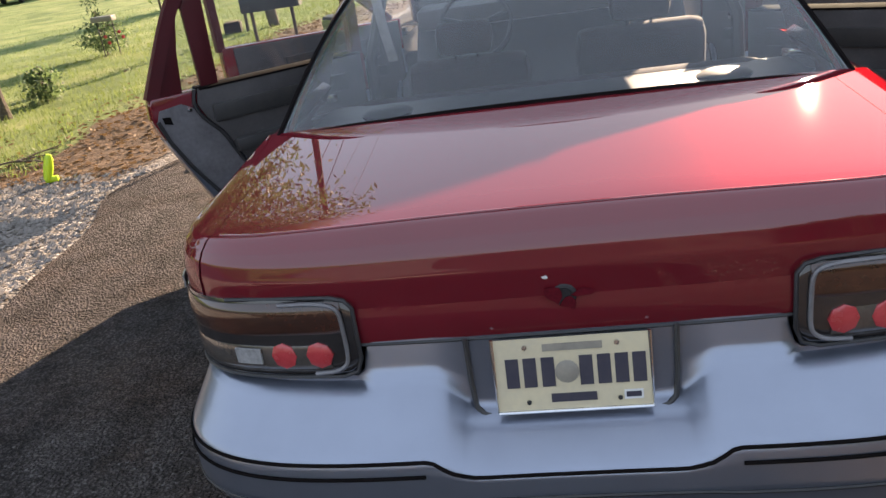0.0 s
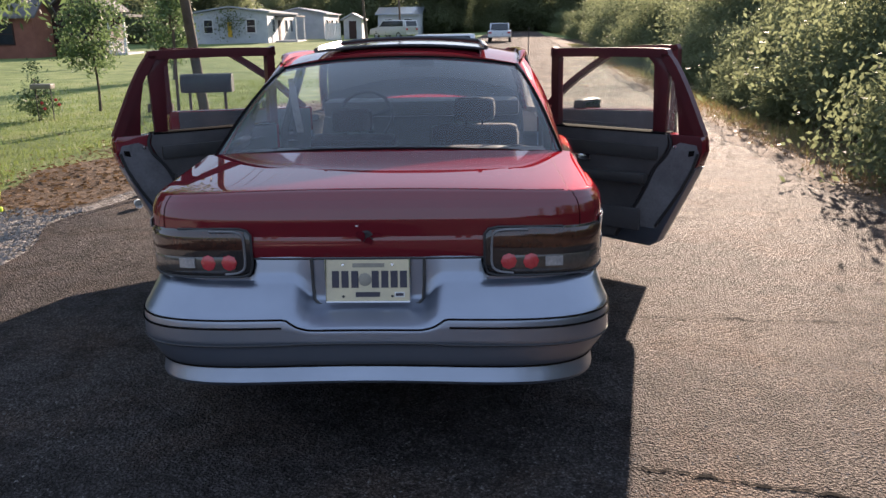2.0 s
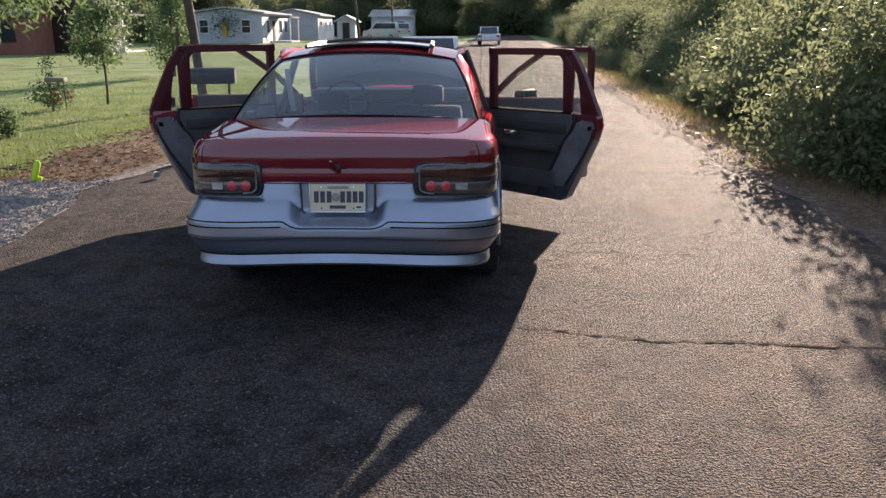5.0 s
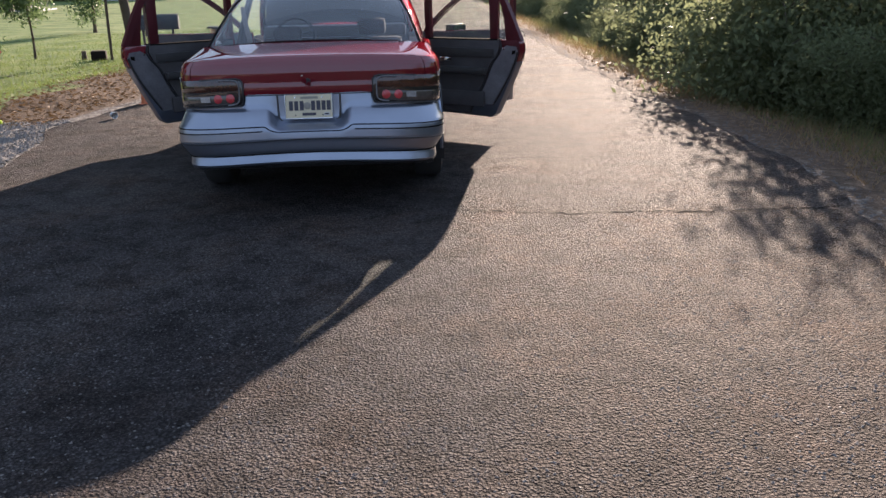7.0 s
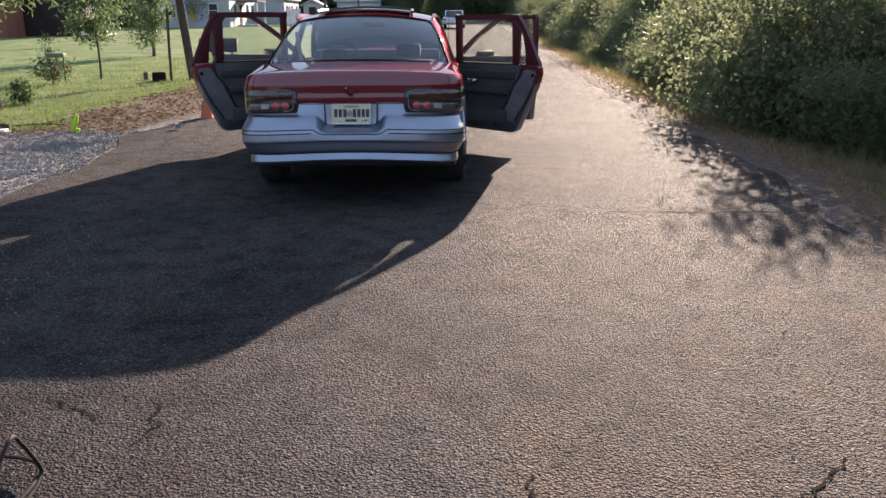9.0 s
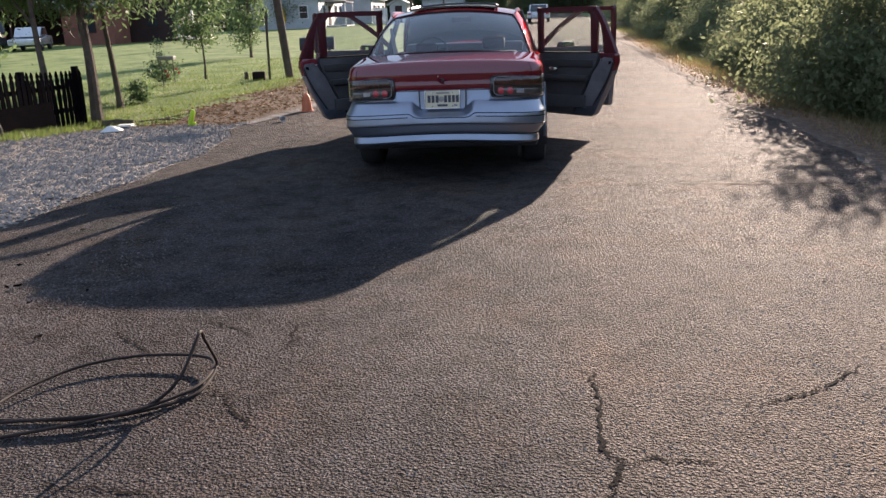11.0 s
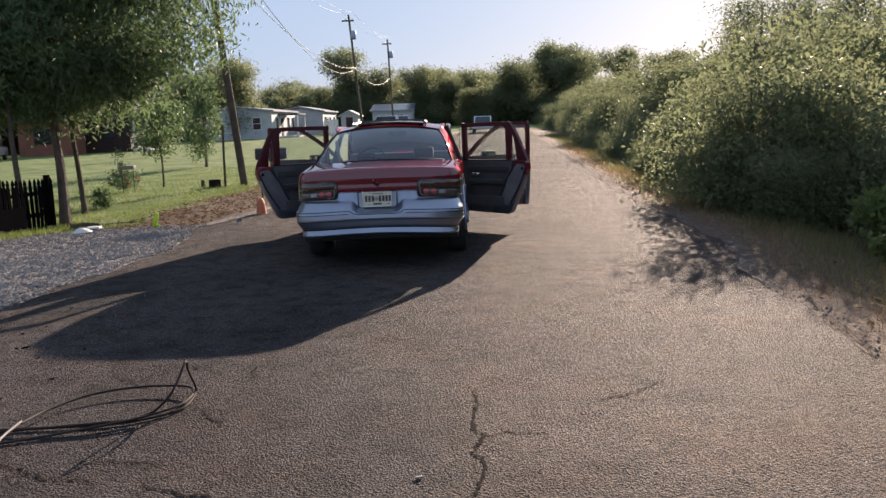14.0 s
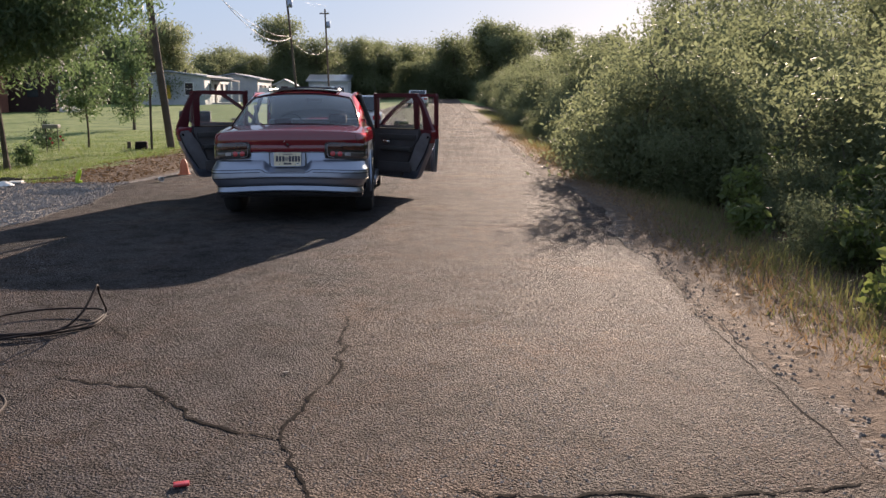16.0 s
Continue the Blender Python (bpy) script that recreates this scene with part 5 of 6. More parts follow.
    put(2, 9.4, 13.6, 5.3)
    put(3, 11.6, 15.2, 5.8)
    put(4, 15.0, 119, 12.0)
    put(5, 9.2, 121, 10.3)
    put(1, 8.0, 9.6, 2.8)
    for x, y, h in ((16, 120, 10.0), (20, 126, 9.5), (12.5, 132, 9.0), (17, 112, 8.5), (25, 118, 9.5), (31, 112, 8.5), (38, 108, 8.0), (46, 104, 8)):
        put(4, x, y, h)
    put(4, -17.0, 122, 11.0)
    put(5, -12.5, 126, 9.0)
    for k in range(34):
        x = -75 + k * 2.65 + rng.uniform(-1, 1)
        put(int(rng.integers(4, 6)), x, 128 + rng.uniform(-10, 16) + 0.2 * abs(x), rng.uniform(6.0, 8.6))
    for k in range(22):
        put(int(rng.integers(4, 6)), -46 + k * 2.5 + rng.uniform(-1, 1), rng.uniform(116, 150), rng.uniform(4.6, 7.2))
    for k in range(9):
        put(int(rng.integers(4, 6)), -52 + k * 3.6, 92 + rng.uniform(-4, 6) - k, rng.uniform(6.5, 9.0))
    for x, y, h in ((2, 150, 8.5), (6, 158, 9), (10, 165, 9), (-3, 146, 9), (-44, 60, 9), (-50, 48, 10), (-38, 30, 9), (-44, 18, 9)):
        put(4 if h > 8.7 else 5, x, y, h)


def build_undergrowth():
    rng = np.random.default_rng(9)
    # lawn fringe and tufts
    n = 26000
    y = rng.uniform(5.0, 26, n)
    d = 2.0 + np.abs(rng.normal(0, 4.5, n))
    xy = [(left_edge(a) - b - 0.6 * math.sin(a), a) for a, b in zip(y, d)]
    blade_field("lawn_grass", "short sunlit lawn grass at the edge of the yard", on_land(xy), rng.uniform(0.03, 0.085, n), 0.006, GRASS, 21)
    n = 2600
    xy = np.stack([rng.normal(-6.55, 0.22, n), rng.uniform(3.4, 6.6, n)], 1)
    blade_field("fence_grass", "longer grass at the foot of the fence", on_land(xy), rng.uniform(0.04, 0.13, n), 0.006, GRASS, 22)
    # right verge: long grass, dry in part
    n = 30000
    y = -12 + 72 * rng.random(n) ** 1.5
    r = 0.55 + np.abs(rng.normal(0, 1.3, n))
    xy = [(right_edge(a) + b, a) for a, b in zip(y, r)]
    tall = np.clip((r - 0.45) / 0.9, 0.15, 1) * np.array([0.55 + 0.9 * max(0.0, noise.noise(Vector((p[0] * 1.3, p[1] * 1.3, 2)))) for p in xy])
    blade_field("verge_grass", "long uneven green grass on the road verge", on_land(xy), rng.uniform(0.08, 0.34, n) * tall, 0.006, VERGE, 23)
    n = 16000
    y = -12 + 46 * rng.random(n) ** 1.4
    r = 0.25 + np.abs(rng.normal(0, 0.85, n))
    xy = [(right_edge(a) + b, a) for a, b in zip(y, r)]
    tall = np.clip(r / 0.8, 0.2, 1) * np.array([0.5 + 1.0 * max(0.0, noise.noise(Vector((p[0] * 1.1, p[1] * 1.1, 12)))) for p in xy])
    blade_field("dry_grass", "dry orange-brown grass along the road edge", on_land(xy), rng.uniform(0.05, 0.26, n) * tall, 0.004, STRAW, 24, 0.7)
    # leaf litter on the bank and the verge
    n = 4200
    y = rng.uniform(4.6, 17, n)
    d = 0.3 + np.abs(rng.normal(0.9, 0.9, n))
    p = on_land([(left_edge(a) - b, a) for a, b in zip(y, d)]) + np.array([0, 0, 0.012])
    y2 = rng.uniform(-12, 40, 500)
    p2 = on_land([(right_edge(a) + b, a) for a, b in zip(y2, 0.2 + np.abs(rng.normal(0, 0.6, 500)))]) + np.array([0, 0, 0.015])
    for name, pp, lab in (("leaf_litter", p, "dead brown leaves on the bare bank"), ("leaf_litter", p2, "dead brown leaves on the verge")):
        q = leaf_quads(rng, pp, 0.075, 0.05, 0.0)
        q[:, :, 2] = pp[:, None, 2] + (q[:, :, 2] - pp[:, None, 2]) * 0.35
        tagged(quads(name, q, DRY), lab, "leaves", kind="stuff")
    # broad-leaved weeds on the right verge
    k = 0
    for x, y, h, c in ((6.15, 1.85, 0.75, 60), (6.9, 2.6, 0.95, 70), (5.5, 0.2, 0.45, 34), (6.0, -1.3, 0.6, 44), (5.2, -3.4, 0.4, 36), (6.6, -2.6, 0.7, 50), (6.4, 5.2, 0.8, 50), (7.1, 0.4, 0.9, 60), (5.9, 8.4, 0.6, 40)):
        k += 1
        make_tree("weed", "leafy green weed on the verge", "weed", [(0, 0, h * 0.55, h * 0.5, h * 0.5, h * 0.45), (0.1, 0.1, h * 0.9, h * 0.25, h * 0.25, h * 0.25)],
                  [(0, 0, -0.05), (0.02, 0, h * 0.4), (0.0, 0.03, h * 0.9)], 0.012, c, 9, 0.07, 0.12, LEAF_WEED, 200 + k, Matrix.Translation((x, y, land(x, y))), 8, 0.1, "verge weeds")
    # loose stones: gravel patch and crumbling road edges
    def stones(name, label, pts, lo, hi, material, seed):
        rg = np.random.default_rng(seed)
        bm = bmesh.new()
        for p_ in pts:
            s = rg.uniform(lo, hi)
            vs = [bm.verts.new(Vector(p_) + Vector(v) * s * rg.uniform(0.7, 1.2)) for v in ((1, 0.2, 0), (-0.2, 1, 0.1), (-1, -0.1, 0), (0.1, -1, 0.1), (0, 0.1, 0.75), (0, 0, -0.5))]
            for a, b in ((0, 1), (1, 2), (2, 3), (3, 0)):
                bm.faces.new((vs[a], vs[b], vs[4]))
                bm.faces.new((vs[b], vs[a], vs[5]))
        tagged(part(name, bm, material, smooth=False), label, "stones", kind="stuff")
    xy = [(left_edge(b) - a, b) for a, b in zip(np.abs(rng.normal(0, 2.0, 14000)), rng.uniform(-6, 4.9, 14000))]
    stones("gravel", "loose pale gravel beside the road", on_land(xy), 0.009, 0.03, GRAVEL, 41)
    xy = [(left_edge(b) - 0.3 - a, b) for a, b in zip(np.abs(rng.normal(0, 2.4, 1500)), rng.uniform(-4, 4.8, 1500))]
    stones("gravel", "larger broken stones lying in the gravel", on_land(xy), 0.022, 0.05, GRAVEL, 43)
    yy = rng.uniform(-11, 26, 2600)
    xy = [(right_edge(b) + a, b) for a, b in zip(np.abs(rng.normal(0, 0.16, 2600)) - 0.06, yy)]
    stones("edge_rubble", "crumbled road stones along the verge", on_land(xy), 0.006, 0.018, RUBBLE, 42)


RUBBLE = mat("tarred_rubble", (0.15, 0.135, 0.125), (0.07, 0.062, 0.056), 0.9, 0, 9, 60, 0.2, 0.003)
GRAVEL = mat("pebble", (0.30, 0.272, 0.247), (0.12, 0.108, 0.098), 0.85, 0, 9, 60, 0.2, 0.003)


# ---- cracks in the road ----
CRACK_LINE = []


def crack(points, width, seed):
    rng = np.random.default_rng(seed)
    pts = spline([(x, y, 0) for x, y in points], 18 * (len(points) - 1))
    bm, rows, drift = bmesh.new(), [], 0.0
    for i, p in enumerate(pts):
        d = (pts[min(i + 1, len(pts) - 1)] - pts[max(i - 1, 0)]).normalized()
        nn = Vector((-d.y, d.x, 0))
        drift = 0.6 * drift + rng.normal(0, 0.010)
        c = p + nn * drift
        w = 1.05 * width * rng.uniform(0.25, 1.2) * (0.25 + 0.75 * math.sin(math.pi * min(1, max(0, i / (len(pts) - 1)))) ** 0.4)
        z = rise(p.y) + 0.0035 - 0.0128 * (abs((c.x - left_edge(c.y)) / (right_edge(c.y) - left_edge(c.y)) - 0.5) * 2) ** 4
        CRACK_LINE.append((c.x, c.y))
        rows.append([bm.verts.new((c.x + nn.x * w * s, c.y + nn.y * w * s, z)) for s in (-0.5, 0.5)])
    for a, b in zip(rows, rows[1:]):
        bm.faces.new((a[0], a[1], b[1], b[0]))
    tagged(part("road_crack", bm, TAR), "dark crack in the worn road surface", "crack", "road cracks", "structure")


def build_cracks():
    for k, (w, pts) in enumerate((
            (0.026, [(0.99, -0.02), (1.32, -0.11), (1.7, -0.22), (2.28, -0.26), (3.12, -0.30), (3.6, -0.28)]),
            (0.016, [(1.35, 1.66), (2.02, 1.60), (2.62, 1.53)]),
            (0.022, [(0.93, -4.05), (0.96, -4.25), (0.95, -4.69), (0.98, -4.79), (0.93, -4.95), (0.98, -5.2), (0.86, -5.6), (0.79, -6.13), (0.95, -6.64), (0.9, -7.1)]),
            (0.014, [(0.98, -4.79), (1.11, -4.76), (1.3, -4.78)]),
            (0.020, [(-1.67, -4.87), (-1.4, -4.96), (-1.2, -5.05), (-0.95, -5.17), (-0.74, -5.24)]), (0.022, [(-0.53, -5.28), (-0.25, -5.37), (0.05, -5.49), (0.35, -5.89), (0.79, -6.13)]),
            (0.013, [(-0.98, -4.98), (-0.75, -5.01), (-0.52, -5.03)]),
            (0.018, [(-0.62, -4.24), (-0.5, -4.4), (-0.37, -4.57)]), (0.016, [(-1.36, -3.59), (-1.2, -3.74), (-1.02, -3.91)]), (0.016, [(-0.93, -3.42), (-0.66, -3.66)]), (0.016, [(-0.453, -3.85), (-0.42, -3.7), (-0.472, -3.49)]),
            (0.014, [(1.5, -4.36), (1.66, -4.31), (1.86, -4.18), (2.08, -3.98)]),
            (0.024, [(1.5, -6.62), (1.75, -6.68), (2.56, -6.70), (3.1, -6.62)]),
            (0.012, [(3.30, -5.6), (3.42, -4.3), (3.55, -3.0), (3.80, -1.3), (3.92, -0.4)]), (0.010, [(3.18, -6.6), (3.28, -4.9), (3.40, -3.7), (3.58, -2.3)]),
            (0.012, [(-2.6, -5.9), (-1.9, -5.7), (-1.3, -5.85), (-0.6, -6.1)]))):
        crack(pts, w, 300 + k)


def chip_mat():
    m, n, l, p = tree_of("stone_chip")
    g = n.new("ShaderNodeNewGeometry")
    r = ramp(n, [(0.0, (0.122, 0.108, 0.101)), (0.6, (0.140, 0.124, 0.115)), (0.93, (0.160, 0.143, 0.132)), (1.0, (0.19, 0.172, 0.16))])
    l.new(g.outputs["Random Per Island"], r.inputs[0])
    l.new(r.outputs[0], p.inputs["Base Color"])
    p.inputs["Roughness"].default_value, p.inputs["Specular IOR Level"].default_value = 0.5, 0.3
    shine = n.new("ShaderNodeMapRange")
    shine.inputs[3].default_value, shine.inputs[4].default_value = 0.6, 0.9
    l.new(g.outputs["Random Per Island"], shine.inputs[0])
    l.new(shine.outputs[0], p.inputs["Roughness"])
    return m


def build_chips():
    """Stone chips standing proud of the tar where the road is seen from close by."""
    rng = np.random.default_rng(505)
    n = 62000
    x, y = rng.uniform(-3.2, 3.7, n), 1.0 - 10.5 * rng.random(n) ** 0.75
    le, re_ = np.array([left_edge(b) for b in y]), np.array([right_edge(b) for b in y])
    ok = (x > le + 0.05) & (x < re_ - 0.05)
    for cx, cy in CRACK_LINE:
        ok &= (x - cx) ** 2 + (y - cy) ** 2 > 0.030 ** 2
    x, y, le, re_ = x[ok], y[ok], le[ok], re_[ok]
    n = len(x)
    z = -0.012 * (np.abs((x - le) / (re_ - le) - 0.5) * 2) ** 4 - 0.001
    size = rng.uniform(0.0042, 0.0095, n)
    turn = rng.uniform(0, 6.283, n)
    verts = np.zeros((n, 5, 3))
    for k in range(4):
        a = turn + k * 1.5708 + rng.normal(0, 0.25, n)
        s = size * rng.uniform(0.6, 1.25, n)
        verts[:, k] = np.stack([x + s * np.cos(a), y + s * np.sin(a), z], 1)
    verts[:, 4] = np.stack([x + size * rng.normal(0, 0.25, n), y + size * rng.normal(0, 0.25, n), z + size * rng.uniform(0.28, 0.6, n)], 1)
    base = np.arange(n)[:, None] * 5
    faces = np.concatenate([base + np.array(t) for t in ((0, 1, 4), (1, 2, 4), (2, 3, 4), (3, 0, 4))])
    me = bpy.data.meshes.new("road_chips")
    me.from_pydata(verts.reshape(-1, 3).tolist(), [], faces.tolist())
    me.materials.append(chip_mat())
    tagged(new("road_chips", me), "small stone chips standing out of the road surface", "stones", kind="stuff")


# ---- hose and litter on the road ----
def ground_line(pts, r):
    return [(x + 0.065, y - 0.10, r + (z if len(rest) else 0) + 0.004) for x, y, *rest in pts for z in (rest[0] if rest else 0,)]


def build_hose():
    hose = thing("garden_hose", "black rubber hose lying in loose loops on the road", "hose", Matrix.Translation((-1.2, -4.4, 0)))
    inv = Matrix.Translation((1.2, 4.4, 0))
    def run(pts, r, mt, label=""):
        part("hose_length", tube([inv @ Vector(p) for p in spline(ground_line(pts, r), 14 * (len(pts) - 1))], r, 7), mt, hose, label)
    run([(-3.3, -4.2), (-2.32, -4.38), (-1.93, -4.47), (-1.48, -4.45), (-1.05, -4.42), (-0.83, -4.31), (-0.74, -4.2), (-0.725, -4.06, 0.012), (-0.728, -4.0, 0.03), (-0.724, -4.0, 0.06), (-0.735, -4.03, 0.13), (-0.735, -4.07, 0.185), (-0.707, -4.171, 0.257), (-0.722, -4.26, 0.19), (-0.74, -4.31, 0.14), (-0.765, -4.335, 0.105), (-0.80, -4.34, 0.07), (-0.86, -4.35, 0.03), (-0.95, -4.40, 0.015), (-1.2, -4.47, 0.02), (-1.84, -4.53), (-2.2, -4.66), (-3.2, -4.8)], 0.0068, HOSE)
    run([(-3.2, -5.2), (-1.92, -4.91), (-1.76, -4.75), (-1.4, -4.60), (-1.03, -4.47, 0.02), (-0.85, -4.35, 0.025), (-0.74, -4.15, 0.02), (-0.78, -3.92, 0.03), (-1.07, -3.88, 0.03), (-1.32, -3.99, 0.03), (-1.46, -4.22, 0.03), (-1.50, -4.46, 0.035)], 0.0068, HOSE)
    run([(-1.50, -4.46, 0.045), (-1.49, -4.7, 0.03), (-1.41, -5.06), (-1.28, -5.42), (-1.17, -5.68), (-1.1, -6.3), (-1.4, -6.9)], 0.0066, HOSE_PALE, "pale sunlit hose length")
    run([(-0.90, -6.1), (-0.84, -5.68), (-0.82, -5.59, 0.03), (-0.77, -5.54, 0.06), (-0.70, -5.55, 0.05), (-0.63, -5.64, 0.01), (-0.66, -5.95), (-1.0, -6.4)], 0.0085, HOSE)


def build_ramp():
    """A pale steel ramp with an expanded-metal floor, one edge just in view."""
    edge = math.degrees(math.atan2(0.51, -0.54))
    c = thing("metal_ramp", "pale steel frame with a mesh floor lying on the road", "ramp", pose(-1.16, -5.72, 0.05, 0, 0, edge))
    for y in (0.0, 0.9):
        part("side_bar", box(-0.35, y, 0.0, 1.25, y + 0.07, 0.07, 0.012), HOSE_PALE, c)
    for x in (-0.35, 1.18):
        part("end_bar", box(x, 0.072, 0.0, x + 0.07, 0.898, 0.06, 0.012), HOSE_PALE, c)
    mesh = bmesh.new()
    for k in range(26):
        x = -0.26 + k * 0.056
        pts = [(x + 0.024 * (1 if j % 2 else -1), 0.06 + 0.03 * j, 0.035) for j in range(29)]
        add_tube(mesh, pts, 0.004, 4)
    part("mesh_floor", mesh, HOSE_PALE, c)


def build_litter():
    toy = bmesh.new()
    add_box(toy, -0.055, -0.02, 0.0, 0.055, 0.03, 0.05, 0.015)
    add_tube(toy, [(-0.03, 0, 0.03), (0.0, 0, 0.12), (0.025, 0, 0.20), (0.035, 0, 0.235)], [0.035, 0.04, 0.036, 0.02], 10)
    z = land(-4.2, 4.72)
    t = thing("toy_shovel", "lime green plastic toy scoop lying on the gravel", "toy", pose(-4.2, 4.74, z, 0, 0, 15))
    part("scoop", toy, LIME, t)
    bag = bmesh.new()
    add_grid(bag, lambda u, v: Vector((0.30 * (u - 0.5), 0.24 * (v - 0.5), 0.07 * math.sin(math.pi * u) * math.sin(math.pi * v) + 0.02 * noise.noise(Vector((u * 6, v * 6, 1))))), 14, 10)
    tagged(part("plastic_bag", bag, WHITE), "crumpled white plastic bag on the gravel", "bag").matrix_world = pose(-5.12, 4.05, land(-5.12, 4.05) + 0.02, 0, 0, 20)
    sh = thing("shoe_box", "flattened black and white box by the trees", "box", pose(-5.33, 4.75, land(-5.33, 4.75), 0, 0, 10))
    part("lid", box(-0.20, -0.12, 0.0, 0.20, 0.12, 0.04, 0.006), BLACK, sh)
    part("label_strip", box(-0.02, -0.13, 0.042, 0.19, 0.05, 0.07, 0.005), WHITE, sh)
    log = tube([(-0.35, 0, 0.05), (0, 0.03, 0.055), (0.34, -0.02, 0.05)], [0.05, 0.055, 0.04], 9)
    tagged(part("log", log, BARK), "short fallen log at the edge of the lawn", "log").matrix_world = pose(-5.85, 5.75, land(-5.85, 5.75), 0, 0, 8) @ Matrix.Diagonal((0.75, 1, 1, 1))
    for k, (x, y, a, n_) in enumerate(((-5.1, 5.7, 20, 0.7), (-4.9, 5.55, -25, 0.6), (-5.0, 5.85, 60, 0.45))):
        s = tube([(-n_ / 2, 0, 0.02), (0, 0.03, 0.03), (n_ / 2, -0.02, 0.045)], [0.012, 0.010, 0.005], 6)
        tagged(part("stick", s, BARK), "bare fallen stick on the bank", "stick", "sticks on the bank").matrix_world = pose(x, y, land(x, y), 0, 0, a)
    cup = lathe([(0.0, 0.0), (0.035, 0.0), (0.042, 0.09), (0.038, 0.09), (0.032, 0.005)], 14, pose(0, 0, 0.04, 90))
    tagged(part("paper_cup", cup, WHITE), "crushed white paper cup at the road edge", "cup").matrix_world = pose(-2.86, 4.85, 0.0, 0, 0, 30)
    cone = thing("traffic_cone", "orange plastic cone at the road edge", "cone", pose(-2.80, 6.2, land(-2.80, 6.2)) @ Matrix.Diagonal((0.72, 0.72, 0.95, 1)))
    part("cone", lathe([(0.13, 0.03), (0.12, 0.06), (0.10, 0.20), (0.075, 0.28), (0.04, 0.32), (0.0, 0.33)], 18), ORANGE, cone)
    part("base", box(-0.14, -0.14, 0.0, 0.14, 0.14, 0.03, 0.01), ORANGE, cone)
    tagged(part("reflector", box(-0.03, -0.015, 0.0, 0.03, 0.015, 0.012, 0.004), LENS_RED), "broken red plastic piece on the road", "debris").matrix_world = pose(0.47, -6.54, 0.004, 0, 0, 12)
    tagged(part("pebble", box(-0.016, -0.008, 0.0, 0.016, 0.008, 0.008, 0.003), GRAVEL), "pale flat stone chip on the road", "stone").matrix_world = pose(0.69, -5.26, 0.004, 0, 0, 20)


# ---- yard things ----
def build_bin():
    b = thing("wheelie_bin", "dark green wheeled bin with its handle side coloured pale for sunlight", "bin", pose(-6.90, 3.55, land(-6.90, 3.55), 0, 0, -10) @ Matrix.Diagonal((0.90, 0.92, 1.04, 1)))
    def body(u, v):
        a = u * 2 * math.pi
        k = 0.26 + 0.07 * v
        c, s = math.cos(a), math.sin(a)
        return Vector((math.copysign(abs(c) ** 0.35, c) * k, math.copysign(abs(s) ** 0.35, s) * (k + 0.03), 0.06 + 0.98 * v))
    part("body", add_grid(bmesh.new(), body, 48, 8, closed=True), BIN_GREEN, b)
    part("lid", sheet(lambda u, v: Vector(((u - 0.5) * 0.70, (v - 0.5) * 0.76, 1.06 + 0.06 * math.sin(math.pi * u) * math.sin(math.pi * v))), 10, 10, 0.02), BIN_GREEN, b)
    part("rim", box(-0.35, -0.39, 1.01, 0.35, 0.39, 1.05, 0.012), BIN_GREEN, b)
    part("sticker", box(-0.12, -0.372, 0.86, 0.06, -0.366, 0.92), WHITE, b, "white sticker")
    # the sun on ribs and handle is put into their pale colour
    for y in (-0.22, 0.10):
        part("side_rib", box(0.30, y, 0.05, 0.35, y + 0.07, 0.86, 0.012), BIN_SUNLIT, b, "rib coloured pale for the sun on it")
    part("handle_bar", box(0.33, -0.34, 0.98, 0.42, 0.34, 1.08, 0.02), BIN_SUNLIT, b, "handle coloured pale for the sun on it")
    for k in range(6):
        part("handle_rib", box(0.33, -0.27 + 0.1 * k, 0.86, 0.385, -0.235 + 0.1 * k, 0.985, 0.008), BIN_SUNLIT, b)
    for y in (-0.27, 0.27):
        part("wheel", lathe([(0.0, 0.03), (0.10, 0.03), (0.12, 0.015), (0.12, -0.015), (0.10, -0.03), (0.0, -0.03)], 18, Matrix.Translation((0.20, y, 0.12)) @ pose(0, 0, 0, 90)), RUBBER, b)


